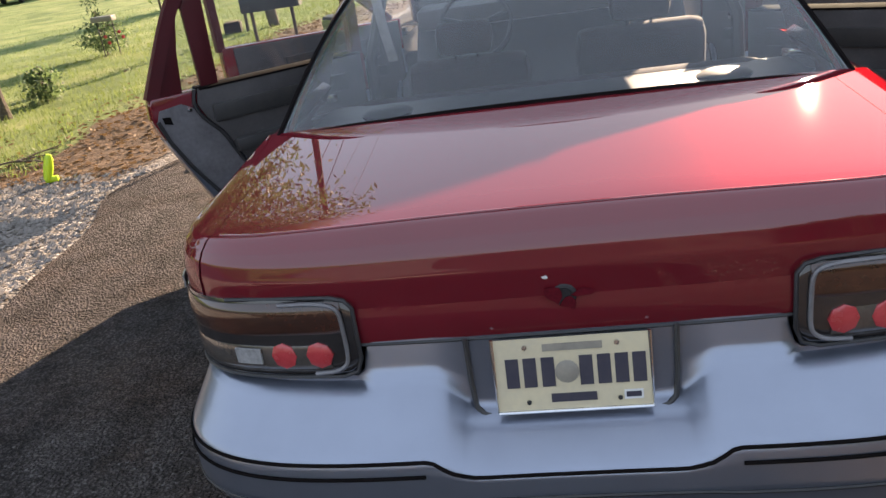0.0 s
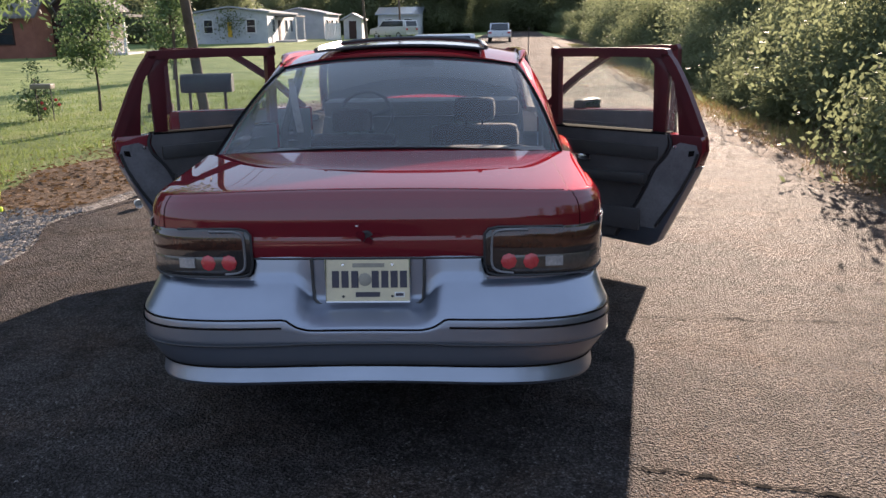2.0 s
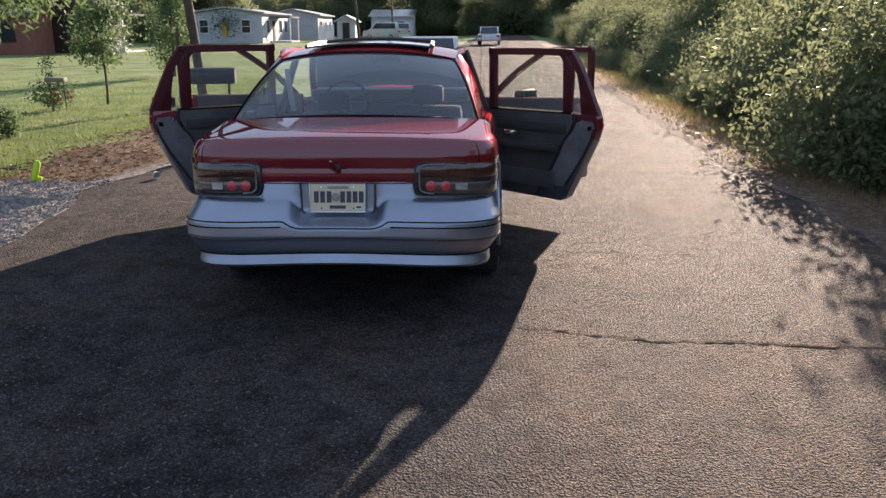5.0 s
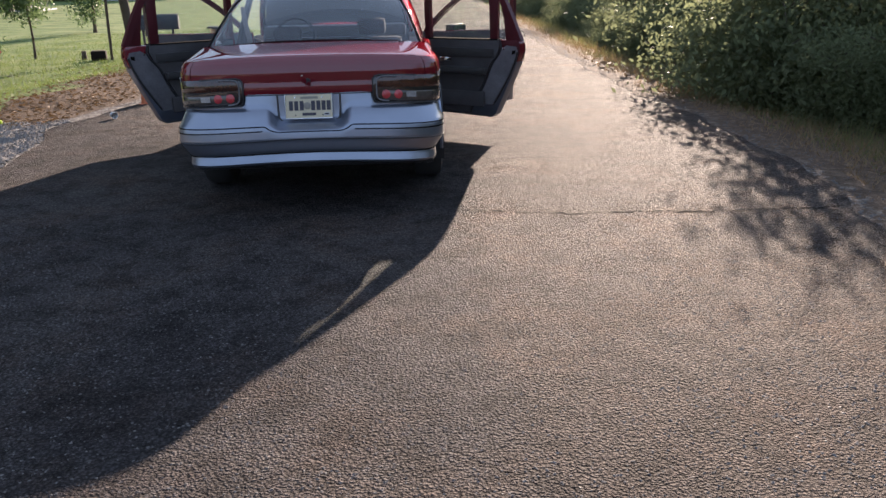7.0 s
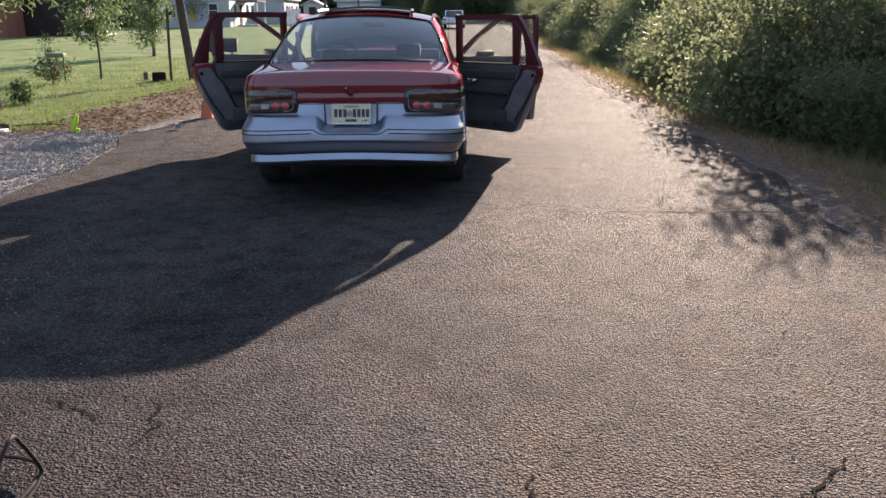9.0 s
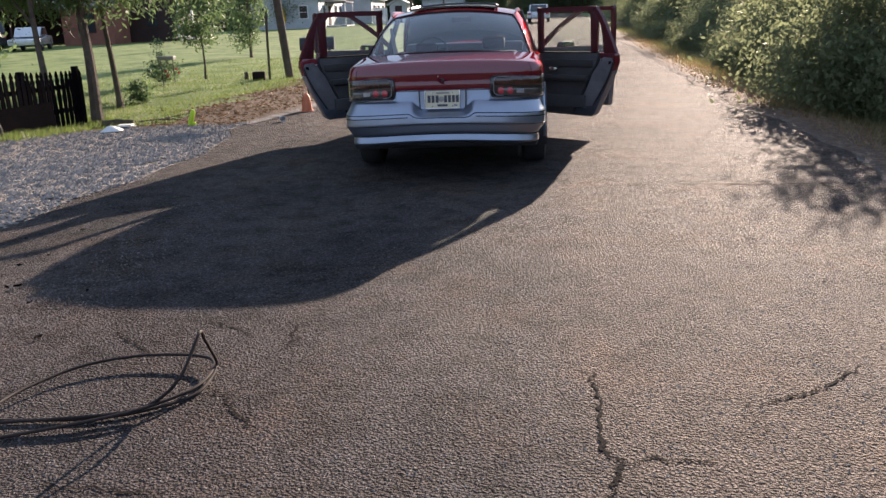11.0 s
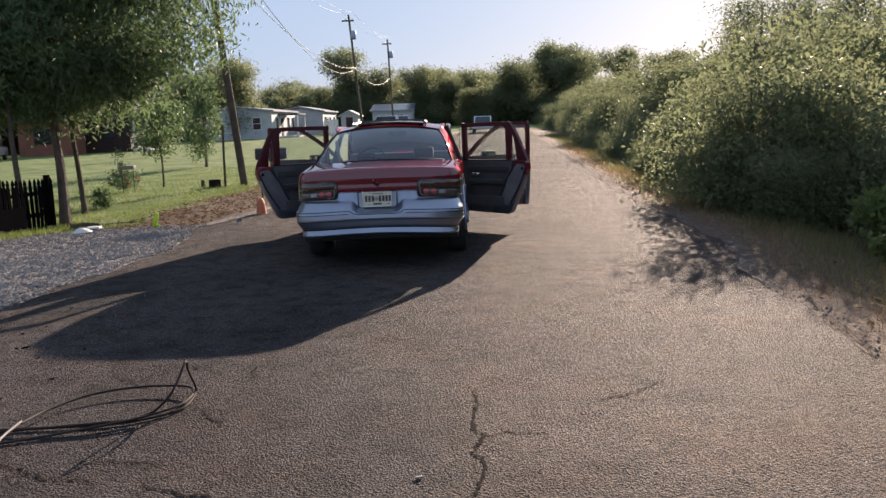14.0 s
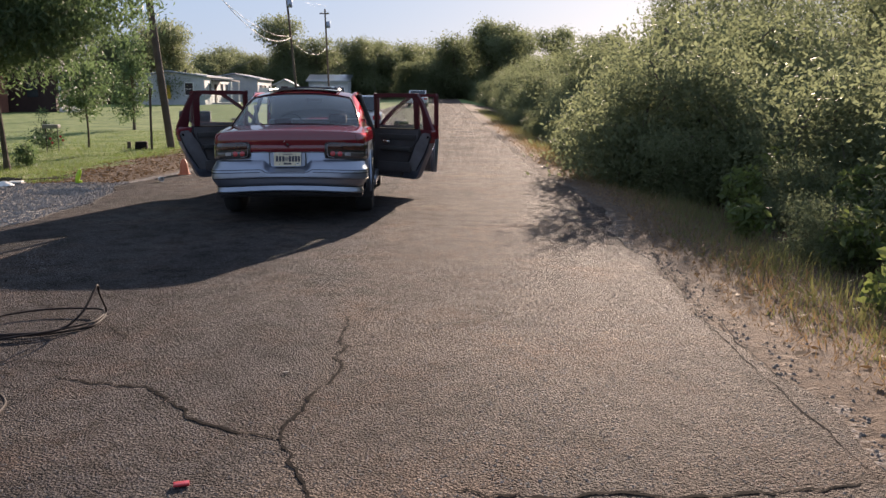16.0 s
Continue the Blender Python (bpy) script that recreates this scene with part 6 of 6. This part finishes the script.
def build_fence():
    f = thing("picket_fence", "low black picket fence beside the drive", "fence")
    a, b = Vector((-6.46, 5.90, 0)), Vector((-6.86, 3.45, 0))
    n = 23
    d = (b - a).normalized()
    rng = random.Random(4)
    me = slab([(-0.038, 0.0), (0.038, 0.0), (0.038, 0.78), (0.022, 0.81), (0.036, 0.85), (0.0, 0.92), (-0.036, 0.85), (-0.022, 0.81), (-0.038, 0.78)], 0.018)
    first = None
    for k in range(n):
        p = a.lerp(b, (k + 0.5) / n)
        m = Matrix.Translation((p.x, p.y, land(p.x, p.y) + 0.02)) @ pose(0, 0, 0, 0, rng.uniform(-1.5, 1.5), math.degrees(math.atan2(d.y, d.x)))
        if first is None:
            first = part("picket", me, FENCE_BLACK, f, smooth=False)
            ob = first
        else:
            ob = new("picket", first.data)
            ob.parent = f
        ob.matrix_world = m
    low = land(-6.66, 4.7)
    for z in (0.25, 0.62):
        r = slab([(0, 0), ((b - a).length, 0), ((b - a).length, 0.07), (0, 0.07)], 0.03, Matrix.Translation((a.x, a.y, low + z)) @ pose(0, 0, 0, 0, 0, math.degrees(math.atan2(d.y, d.x))) @ Matrix.Translation((0, -0.05, 0)))
        part("rail", r, FENCE_BLACK, f)
    for t in (0.0, 0.5, 1.0):
        p = a.lerp(b, t)
        part("post", box(p.x - 0.13, p.y - 0.045, low - 0.1, p.x - 0.04, p.y + 0.045, low + 0.95, 0.008), FENCE_BLACK, f)
    board = slab([(0, 0.03), (1.6, 0.03), (1.6, 0.46), (0, 0.46)], 0.02, Matrix.Translation((a.x + 0.03, a.y, low)) @ pose(0, 0, 0, 0, 0, math.degrees(math.atan2(d.y, d.x))) @ Matrix.Translation((0.8, -0.03, 0)))
    part("board", board, FENCE_BLACK, f)


def build_yard():
    pot = thing("planter", "dark round tub with a leafy plant", "planter", pose(-8.3, 4.0, land(-8.3, 4.0)) @ Matrix.Diagonal((0.72, 0.72, 0.7, 1)))
    part("tub", lathe([(0.0, 0.0), (0.30, 0.0), (0.40, 0.40), (0.44, 0.50), (0.44, 0.56), (0.38, 0.56), (0.36, 0.48), (0.0, 0.46)], 26), POT, pot)
    rng = np.random.default_rng(61)
    _, pts = crown_points(rng, [(0, 0, 0.68, 0.34, 0.34, 0.22)], 40, 14, 0.07)
    quads("plant", leaf_quads(rng, pts, 0.12, 0.06, 0.2), LEAF_NEAR, pot, "leafy green plant")
    for x, y, w, h in ((-6.38, 15.25, 0.34, 0.22),):
        bx = thing("planter_box", "small dark wooden planter box on the lawn", "planter", pose(x, y, land(x, y), 0, 0, 12))
        bm = box(-w / 2, -0.14, 0, w / 2, 0.14, h, 0.01)
        part("box", bm, POT, bx)
        part("soil", box(-w / 2 + 0.03, -0.11, h, w / 2 - 0.03, 0.11, h + 0.02, 0.005), BARK, bx)
    st = lathe([(0.07, -0.02), (0.06, 0.08), (0.055, 0.20), (0.0, 0.21)], 12)
    tagged(part("stump", st, BARK), "small cut stump on the lawn", "stump").matrix_world = pose(-6.85, 15.6, land(-6.85, 15.6))
    # utility poles in a row
    for k, (x, y, h, lx, arm) in enumerate(((-5.56, 15.5, 9.5, -0.92, False), (-7.7, 63, 10.5, -0.8, True), (-7.0, 86, 10.4, -0.3, True), (-7.1, 136, 10.0, 0, True), (10.3, 128, 10.6, 0, True))):
        z = land(x, y)
        p = thing("utility_pole", "weathered leaning wooden utility pole" if k < 2 else "weathered wooden utility pole with a crossarm", "pole", pose(x, y, z), "utility poles")
        part("pole", tube([(0, 0, -0.3), (lx * 0.5, 0, h * 0.5), (lx, 0, h)], [0.115, 0.10, 0.085], 12), WOOD_POLE, p)
        if arm:
            part("crossarm", box(lx - 0.6, -0.05, h - 0.55, lx + 0.45, 0.05, h - 0.43, 0.01), WOOD_POLE, p)
            for dx in (-0.52, -0.25, 0.3):
                part("insulator", lathe([(0.03, 0), (0.05, 0.06), (0.03, 0.12), (0.0, 0.14)], 10, Matrix.Translation((lx + dx, 0, h - 0.43))), WHITE, p)
        if k in (1, 2):
            part("transformer", lathe([(0.0, -0.35), (0.2, -0.35), (0.22, -0.3), (0.22, 0.3), (0.18, 0.36), (0.0, 0.38)], 16, Matrix.Translation((lx + 0.35, -0.1, h - 1.7))), SILVER, p)
    def span(a, b, sag, r=0.007):
        a, b = Vector(a), Vector(b)
        pts = [a.lerp(b, i / 20) - Vector((0, 0, sag * 4 * (i / 20) * (1 - i / 20))) for i in range(21)]
        tagged(part("overhead_wire", tube(pts, r, 5), WIRE), "sagging overhead wire between poles", "wire", "overhead wires")
    span((-6.2, 15.5, 6.6), (-8.1, 63, 6.4), 1.1, 0.014)
    span((-6.2, 15.5, 7.6), (-8.1, 63, 6.3), 1.9, 0.014)
    span((-18.5, 78, 3.6), (-8.1, 63, 6.2), 0.5, 0.014)
    for dx in (-0.52, 0.3):
        span((-8.5 + dx, 63, 11.0), (-7.3 + dx, 86, 11.1), 0.5)
        span((-6.4 + dx, 15.5, 9.4), (-8.5 + dx, 63, 11.0), 1.2)
    span((-8.1, 63, 6.0), (-7.2, 86, 6.6), 0.9, 0.014)
    span((-7.2, 86, 6.6), (-7.1, 136, 6.4), 1.2, 0.014)
    post = thing("garden_post", "thin dark post beside the leaning pole", "post", pose(-6.1, 15.3, land(-6.1, 15.3)))
    part("post", tube([(0, 0, -0.05), (0.02, 0, 0.9), (0.05, 0, 1.8)], 0.035, 8), WOOD_POLE, post)
    sg = thing("yard_sign", "small grey metal tray on thin legs by the roses", "sign", pose(-8.42, 14.0, land(-8.42, 14.0)))
    part("tray", box(-0.22, -0.10, 0.66, 0.22, 0.10, 0.76, 0.02), PLATE_GREY, sg)
    for x in (-0.16, 0.16):
        part("leg", tube([(x, 0, -0.03), (x, 0, 0.66)], 0.012, 6), BLACK, sg)


def build_mailbox():
    mb = thing("mailbox", "large dark mailbox on two thin posts at the roadside", "mailbox", pose(-2.68, 6.73, land(-2.68, 6.73), 0, 0, 8))
    prof = [(0.115 * math.cos(a), 0.11 + 0.10 * math.sin(a)) for a in np.linspace(0, math.pi, 13)] + [(-0.115, 0.0), (0.115, 0.0)]
    def along(x):
        return Matrix(((0, 1, 0, x), (1, 0, 0, 0), (0, 0, 1, 0.98), (0, 0, 0, 1)))
    part("box", slab(prof, 0.56, along(-0.28), 0.006), BLACK, mb)
    part("door", slab(prof, 0.012, along(0.283)), TRIM, mb)
    for x in (-0.2, 0.2):
        part("post", tube([(x, 0, -0.1), (x, 0, 0.98)], 0.018, 8), WOOD_POLE, mb)


def build_dark_patch():
    """A dark ragged patch of unclear make where gravel meets road, built as a low mound with flakes and twigs."""
    rng = np.random.default_rng(91)
    pile = thing("leaf_heap", "dark ragged patch with small flakes and twigs on the gravel", "leaves", pose(-4.0, -3.35, 0.0))
    def base_at(lx, ly):
        wx, wy = lx - 4.0, ly - 3.35
        return 0.0 if wx > left_edge(wy) else land(wx, wy) + 0.006
    def fn(u, v):
        a, r = u * 2 * math.pi, v
        k = r * (0.75 + 0.35 * noise.noise(Vector((math.cos(a) * 1.7, math.sin(a) * 1.7, 4))) + 0.12 * noise.noise(Vector((math.cos(a) * 6, math.sin(a) * 6, 9))))
        lx, ly = 1.65 * k * math.cos(a), 1.5 * k * math.sin(a)
        return Vector((lx, ly, base_at(lx, ly) + 0.035 * (1 - r * r) + 0.012 * noise.noise(Vector((k * 9 * math.cos(a), k * 9 * math.sin(a), 0))) - 0.012 * r))
    part("mound", add_grid(bmesh.new(), fn, 90, 14, closed=True), DARK_PATCH, pile)
    a, r = rng.uniform(0, 2 * math.pi, 2200), np.abs(rng.normal(0, 0.75, 2200))
    p = np.stack([1.1 * r * np.cos(a), 0.95 * r * np.sin(a), 0.03 * np.clip(1 - r * r, 0, 1) + 0.010], 1)
    p[:, 2] += [base_at(e[0], e[1]) + 0.006 for e in p]
    q = leaf_quads(rng, p, 0.055, 0.035, 0.0)
    q[:, :, 2] = p[:, None, 2] + (q[:, :, 2] - p[:, None, 2]) * 0.4
    quads("leaves", q, DARK_PATCH, pile)
    tw = bmesh.new()
    for k in range(26):
        t, rr, d_ = rng.uniform(0, 6.28), abs(rng.normal(0.5, 0.4)), rng.uniform(0, 3.14)
        c = Vector((rr * math.cos(t), rr * math.sin(t), 0.05))
        L = rng.uniform(0.12, 0.3)
        add_tube(tw, [c - Vector((math.cos(d_), math.sin(d_), 0)) * L, c + Vector((0, 0, 0.03)), c + Vector((math.cos(d_), math.sin(d_), 0.08)) * L], 0.005, 4)
    part("twigs", tw, BARK, pile)


def window(parent, x, y, z, w, h, face="y", frame_mat=WHITE):
    """A window with its frame and dark pane, proud of a wall."""
    if face == "y":
        fr = part("window", box(x - w / 2 - 0.08, y - 0.06, z - 0.08, x + w / 2 + 0.08, y + 0.02, z + h + 0.08), frame_mat, parent)
        part("pane", box(x - w / 2, y - 0.075, z, x + w / 2, y - 0.062, z + h), PANE_DARK, fr)
        part("glazing_bar", box(x - w / 2, y - 0.09, z + h / 2 - 0.025, x + w / 2, y - 0.077, z + h / 2 + 0.025), frame_mat, fr)
    else:
        fr = part("window", box(x - 0.02, y - w / 2 - 0.08, z - 0.08, x + 0.06, y + w / 2 + 0.08, z + h + 0.08), frame_mat, parent)
        part("pane", box(x + 0.062, y - w / 2, z, x + 0.075, y + w / 2, z + h), PANE_DARK, fr)


def house(name, label, x0, y0, x1, y1, base, wall_h, ridge, wall_mat, roof_mat, along="y"):
    h = thing(name, label, "house")
    e = base + wall_h
    bm = bmesh.new()
    add_box(bm, x0, y0, base - 0.6, x1, y1, e)
    part("wall", bm, wall_mat, h, smooth=False)
    o = 0.35
    if along == "y":
        xm = (x0 + x1) / 2
        part("gable", slab([(x0, e), (x1, e), (xm, e + ridge - 0.05)], y1 - y0, Matrix.Translation((0, y0, 0))), wall_mat, h, smooth=False)
        for s, xe in ((-1, x0 - o), (1, x1 + o)):
            z_e = e - ridge * o / (xm - x0)
            part("roof", slab([(xe, z_e + 0.02), (xm, e + ridge + 0.02), (xm, e + ridge + 0.16), (xe, z_e + 0.16)], y1 - y0 + 2 * o, Matrix.Translation((0, y0 - o, 0))), roof_mat, h, smooth=False)
    else:
        ym = (y0 + y1) / 2
        rot = Matrix(((0, 1, 0, 0), (1, 0, 0, 0), (0, 0, 1, 0), (0, 0, 0, 1)))
        part("gable", slab([(y0, e), (y1, e), (ym, e + ridge - 0.05)], x1 - x0, rot @ Matrix.Translation((0, x0, 0))), wall_mat, h, smooth=False)
        for ye in (y0 - o, y1 + o):
            z_e = e - ridge * o / (ym - y0)
            part("roof", slab([(ye, z_e + 0.02), (ym, e + ridge + 0.02), (ym, e + ridge + 0.16), (ye, z_e + 0.16)], x1 - x0 + 2 * o, rot @ Matrix.Translation((0, x0 - o, 0))), roof_mat, h, smooth=False)
    return h


def build_houses():
    b = rise(80)
    h = house("house", "white-sided bungalow with a grey gable roof across the lawn", -26.6, 79.2, -19.4, 92, b, 2.75, 0.5, WHITE_WALL, ROOF_PALE)
    for x in (-25.2, -21.0):
        window(h, x, 79.2, b + 0.9, 0.8, 1.2)
    for y in (81.5, 87.5, 90):
        window(h, -19.4, y, b + 0.9, 0.9, 1.2, "x")
    part("door", box(-19.42, 83.8, b, -19.34, 84.8, b + 2.05, 0.01), BROWN_WALL, h, "brown front door")
    part("porch_roof", box(-19.5, 82.4, b + 2.35, -17.2, 87.0, b + 2.5, 0.02), ROOF, h)
    for y in (82.6, 86.8):
        part("porch_post", box(-17.4, y - 0.06, b - 0.5, -17.28, y + 0.06, b + 2.35), WHITE, h)
    part("porch_floor", box(-19.4, 82.4, b - 0.5, -17.2, 87.0, b + 0.05), WHITE_WALL, h)
    for x in (-24.2, -21.8):
        part("roof_vent", lathe([(0.12, -0.3), (0.12, 0.25), (0.2, 0.28), (0.0, 0.4)], 12, Matrix.Translation((x, 81, b + 3.1))), BLACK, h)
    part("wall_sign", box(-23.3, 79.10, b + 0.5, -22.9, 79.16, b + 1.9), YELLOW, h, "yellow board on the wall")
    h2 = house("house", "pale sunlit bungalow behind the white house", -22.5, 95, -16.6, 106, b, 2.8, 0.6, WHITE_WALL, ROOF_PALE)
    for y in (97, 100.5, 104):
        window(h2, -16.6, y, b + 0.9, 0.9, 1.2, "x")
    part("door", box(-16.62, 98.4, b, -16.54, 99.3, b + 2.05, 0.01), BROWN_WALL, h2)
    sd = house("shed", "small white garden shed with a pale roof", -13.6, 90, -11.6, 92.6, b, 2.1, 0.5, WHITE_WALL, WHITE_WALL)
    part("door", box(-13.0, 89.93, b, -12.2, 89.97, b + 1.9, 0.01), BROWN_WALL, sd)
    fp = thing("fence_panel", "white wooden fence panel beside the houses", "fence")
    for k in range(12):
        part("board", box(-15.3 + 0.14 * k, 88, b - 0.2, -15.3 + 0.14 * k + 0.12, 88.03, b + 1.7, 0.004), WHITE, fp, smooth=False)
    h3 = house("house", "grey low house with a metal roof near the road end", -12.0, 110, -6.4, 120, b + 0.2, 2.6, 0.9, WHITE_WALL, SILVER, "x")
    window(h3, -10.6, 110, b + 1.1, 1.0, 1.1)
    window(h3, -8.0, 110, b + 1.1, 1.0, 1.1)
    r = land(-28, 50)
    br = house("brick_house", "red brick house with a deep dark carport", -31.0, 50, -27.3, 52.5, r, 2.7, 1.0, BRICK_RED, ROOF, "x")
    window(br, -29.2, 50, r + 0.9, 1.1, 1.2, "y", BROWN_WALL)
    part("carport_roof", box(-60.5, 49.5, r + 2.75, -31.4, 60.3, r + 2.95, 0.02), ROOF, br)
    part("carport_fascia", box(-60.5, 49.4, r + 2.6, -31.4, 49.49, r + 3.0, 0.01), BROWN_WALL, br)
    part("carport_back_wall", box(-60.4, 58.0, r - 0.4, -31.4, 58.2, r + 2.74), BROWN_WALL, br)
    part("carport_side_wall", box(-60.5, 50.2, r - 0.4, -60.3, 57.99, r + 2.74), BROWN_WALL, br)
    for x in (-55.0, -48.0, -41.0, -34.6):
        part("carport_post", box(x - 0.07, 49.6, r - 0.4, x + 0.07, 49.74, r + 2.6), BROWN_WALL, br)
    dk = house("house", "dark maroon house with a small white porch", -25.9, 53, -22.4, 56.4, r, 3.1, 1.3, BROWN_WALL, ROOF)
    window(dk, -24.0, 53, r + 1.1, 0.8, 1.1, "y", BROWN_WALL)
    part("porch", box(-22.35, 53.2, r - 0.4, -21.0, 57, r + 0.15), WHITE_WALL, dk)
    for k in range(9):
        part("porch_rail", box(-22.3 + 0.15 * k, 53.25, r + 0.15, -22.25 + 0.15 * k, 53.3, r + 1.0), WHITE, dk)
    for k in range(4):
        part("porch_shelf", box(-22.3, 53.6, r + 0.3 + 0.5 * k, -21.1, 53.8, r + 0.36 + 0.5 * k), WHITE, dk)
    for x in (-22.2, -21.15):
        part("porch_post", box(x - 0.06, 53.3, r + 0.15, x + 0.06, 53.42, r + 2.5), WHITE, dk)
    part("porch_roof", box(-22.4, 53.0, r + 2.5, -20.8, 57.2, r + 2.65), ROOF, dk)
    dk.location.x = -1.7


def simple_car(name, label, m, length, width, height, paint, van=False):
    """A parked car: shaped body, cabin with panes, wheels, lamps. Its nose points along +y."""
    c = thing(name, label, "car", m)
    belt = height * 0.62
    prof = ([(0, 0.35), (0, belt), (0.12, height * 0.96), (length * 0.62, height), (length * 0.78, belt), (length * 0.97, belt * 0.86), (length, 0.4)] if van else
            [(0, 0.35), (0.02, belt * 0.93), (0.75, belt), (length, belt * 0.8), (length, 0.35)])
    def hull(pts, w, inset=0.0, bev=0.05):
        bm = slab([(a, z) for a, z in pts], w - 2 * inset, None, bev)
        bmesh.ops.transform(bm, matrix=Matrix(((0, 1, 0, -(w - 2 * inset) / 2), (1, 0, 0, -length / 2), (0, 0, 1, 0), (0, 0, 0, 1))), verts=bm.verts)
        return bm
    part("body", hull(prof, width), paint, c)
    if not van:
        cab = [(0.45, belt - 0.04), (1.15, height), (length * 0.56, height), (length * 0.74, belt - 0.04)]
        part("cabin", hull(cab, width, 0.14, 0.06), paint, c)
        gl = [(0.62, belt + 0.02), (1.2, height - 0.06), (length * 0.54, height - 0.06), (length * 0.70, belt + 0.02)]
        part("side_glass", hull(gl, width, 0.13, 0.01), PANE_DARK, c)
        rg = sheet(lambda u, v: Vector(((u - 0.5) * (width - 0.42 - 0.12 * v), -length / 2 + 0.47 + 0.58 * v, belt + 0.03 + (height - belt - 0.10) * v + 0.03)), 6, 4, 0.01)
        part("rear_glass", rg, PANE_DARK, c)
    else:
        gl = [(0.35, belt + 0.05), (0.4, height - 0.12), (length * 0.60, height - 0.12), (length * 0.72, belt + 0.05)]
        part("side_glass", hull(gl, width, -0.01, 0.004), PANE_DARK, c)
        part("rear_glass", sheet(lambda u, v: Vector(((u - 0.5) * (width - 0.3), -length / 2 - 0.02 + 0.10 * v, belt + 0.06 + (height - belt - 0.2) * v)), 4, 3, 0.01), PANE_DARK, c)
    for s in (-1, 1):
        part("tail_lamp", box(min(s * width * 0.34, s * width * 0.48), -length / 2 - 0.02, belt * 0.72, max(s * width * 0.34, s * width * 0.48), -length / 2 + 0.04, belt * 0.88, 0.01), LENS_RED, c)
        part("headlamp", box(min(s * width * 0.3, s * width * 0.46), length / 2 - 0.04, belt * 0.62, max(s * width * 0.3, s * width * 0.46), length / 2 + 0.02, belt * 0.76, 0.01), LENS_CLEAR, c)
        for y in (-length * 0.3, length * 0.3):
            w = part("wheel", lathe([(0.18, -0.1), (0.31, -0.1), (0.33, -0.06), (0.33, 0.06), (0.31, 0.1), (0.18, 0.1)], 22, Matrix.Translation((s * (width / 2 - 0.1), y, 0.33)) @ pose(0, 0, 0, 0, 90)), RUBBER, c)
            part("rim", lathe([(0.0, 0.08), (0.15, 0.07), (0.19, 0.09), (0.19, -0.09), (0.15, -0.07), (0.0, -0.08)], 18, Matrix.Translation((s * (width / 2 - 0.1), y, 0.33)) @ pose(0, 0, 0, 0, 90)), SILVER, w)
    part("bumper", box(-width * 0.47, -length / 2 - 0.06, 0.36, width * 0.47, -length / 2 + 0.05, 0.56, 0.03), paint, c)
    return c


def build_parked():
    pale = mat("pale_car_paint", (0.55, 0.56, 0.57), (0.48, 0.49, 0.5), 0.3, 0.4, 3, 300, 0.01, 0.0005, coat=0.7)
    grey = mat("grey_car_paint", (0.045, 0.045, 0.05), (0.035, 0.035, 0.04), 0.35, 0.4, 3, 300, 0.01, 0.0005, coat=0.6)
    simple_car("parked_sedan", "pale silver sedan parked farther along the road", pose(-0.30, 20.4, rise(20)), 4.9, 1.85, 1.43, pale)
    simple_car("parked_car", "white car far along the road", pose(2.7, 66, rise(66), 0, 0, -3), 4.6, 1.8, 1.45, pale)
    simple_car("suv", "light grey sport utility vehicle beside the houses", pose(-7.6, 84, rise(84), 0, 0, 55), 4.9, 1.95, 1.85, pale, True)
    simple_car("minivan", "dark grey van in the shade of the trees", pose(-34.3, 45.0, land(-34.3, 45.0), 0, 0, 55), 4.9, 1.95, 1.8, grey, True)
    simple_car("parked_car", "silver car parked in a shady drive", pose(-29.9, 44, land(-29.9, 44), 0, 0, 200), 4.6, 1.8, 1.42, pale)


build_near_trees()
build_woods()
build_undergrowth()
build_cracks()
build_chips()
build_hose()
build_ramp()
build_litter()
build_bin()
build_fence()
build_yard()
build_mailbox()
build_dark_patch()
build_houses()
build_parked()
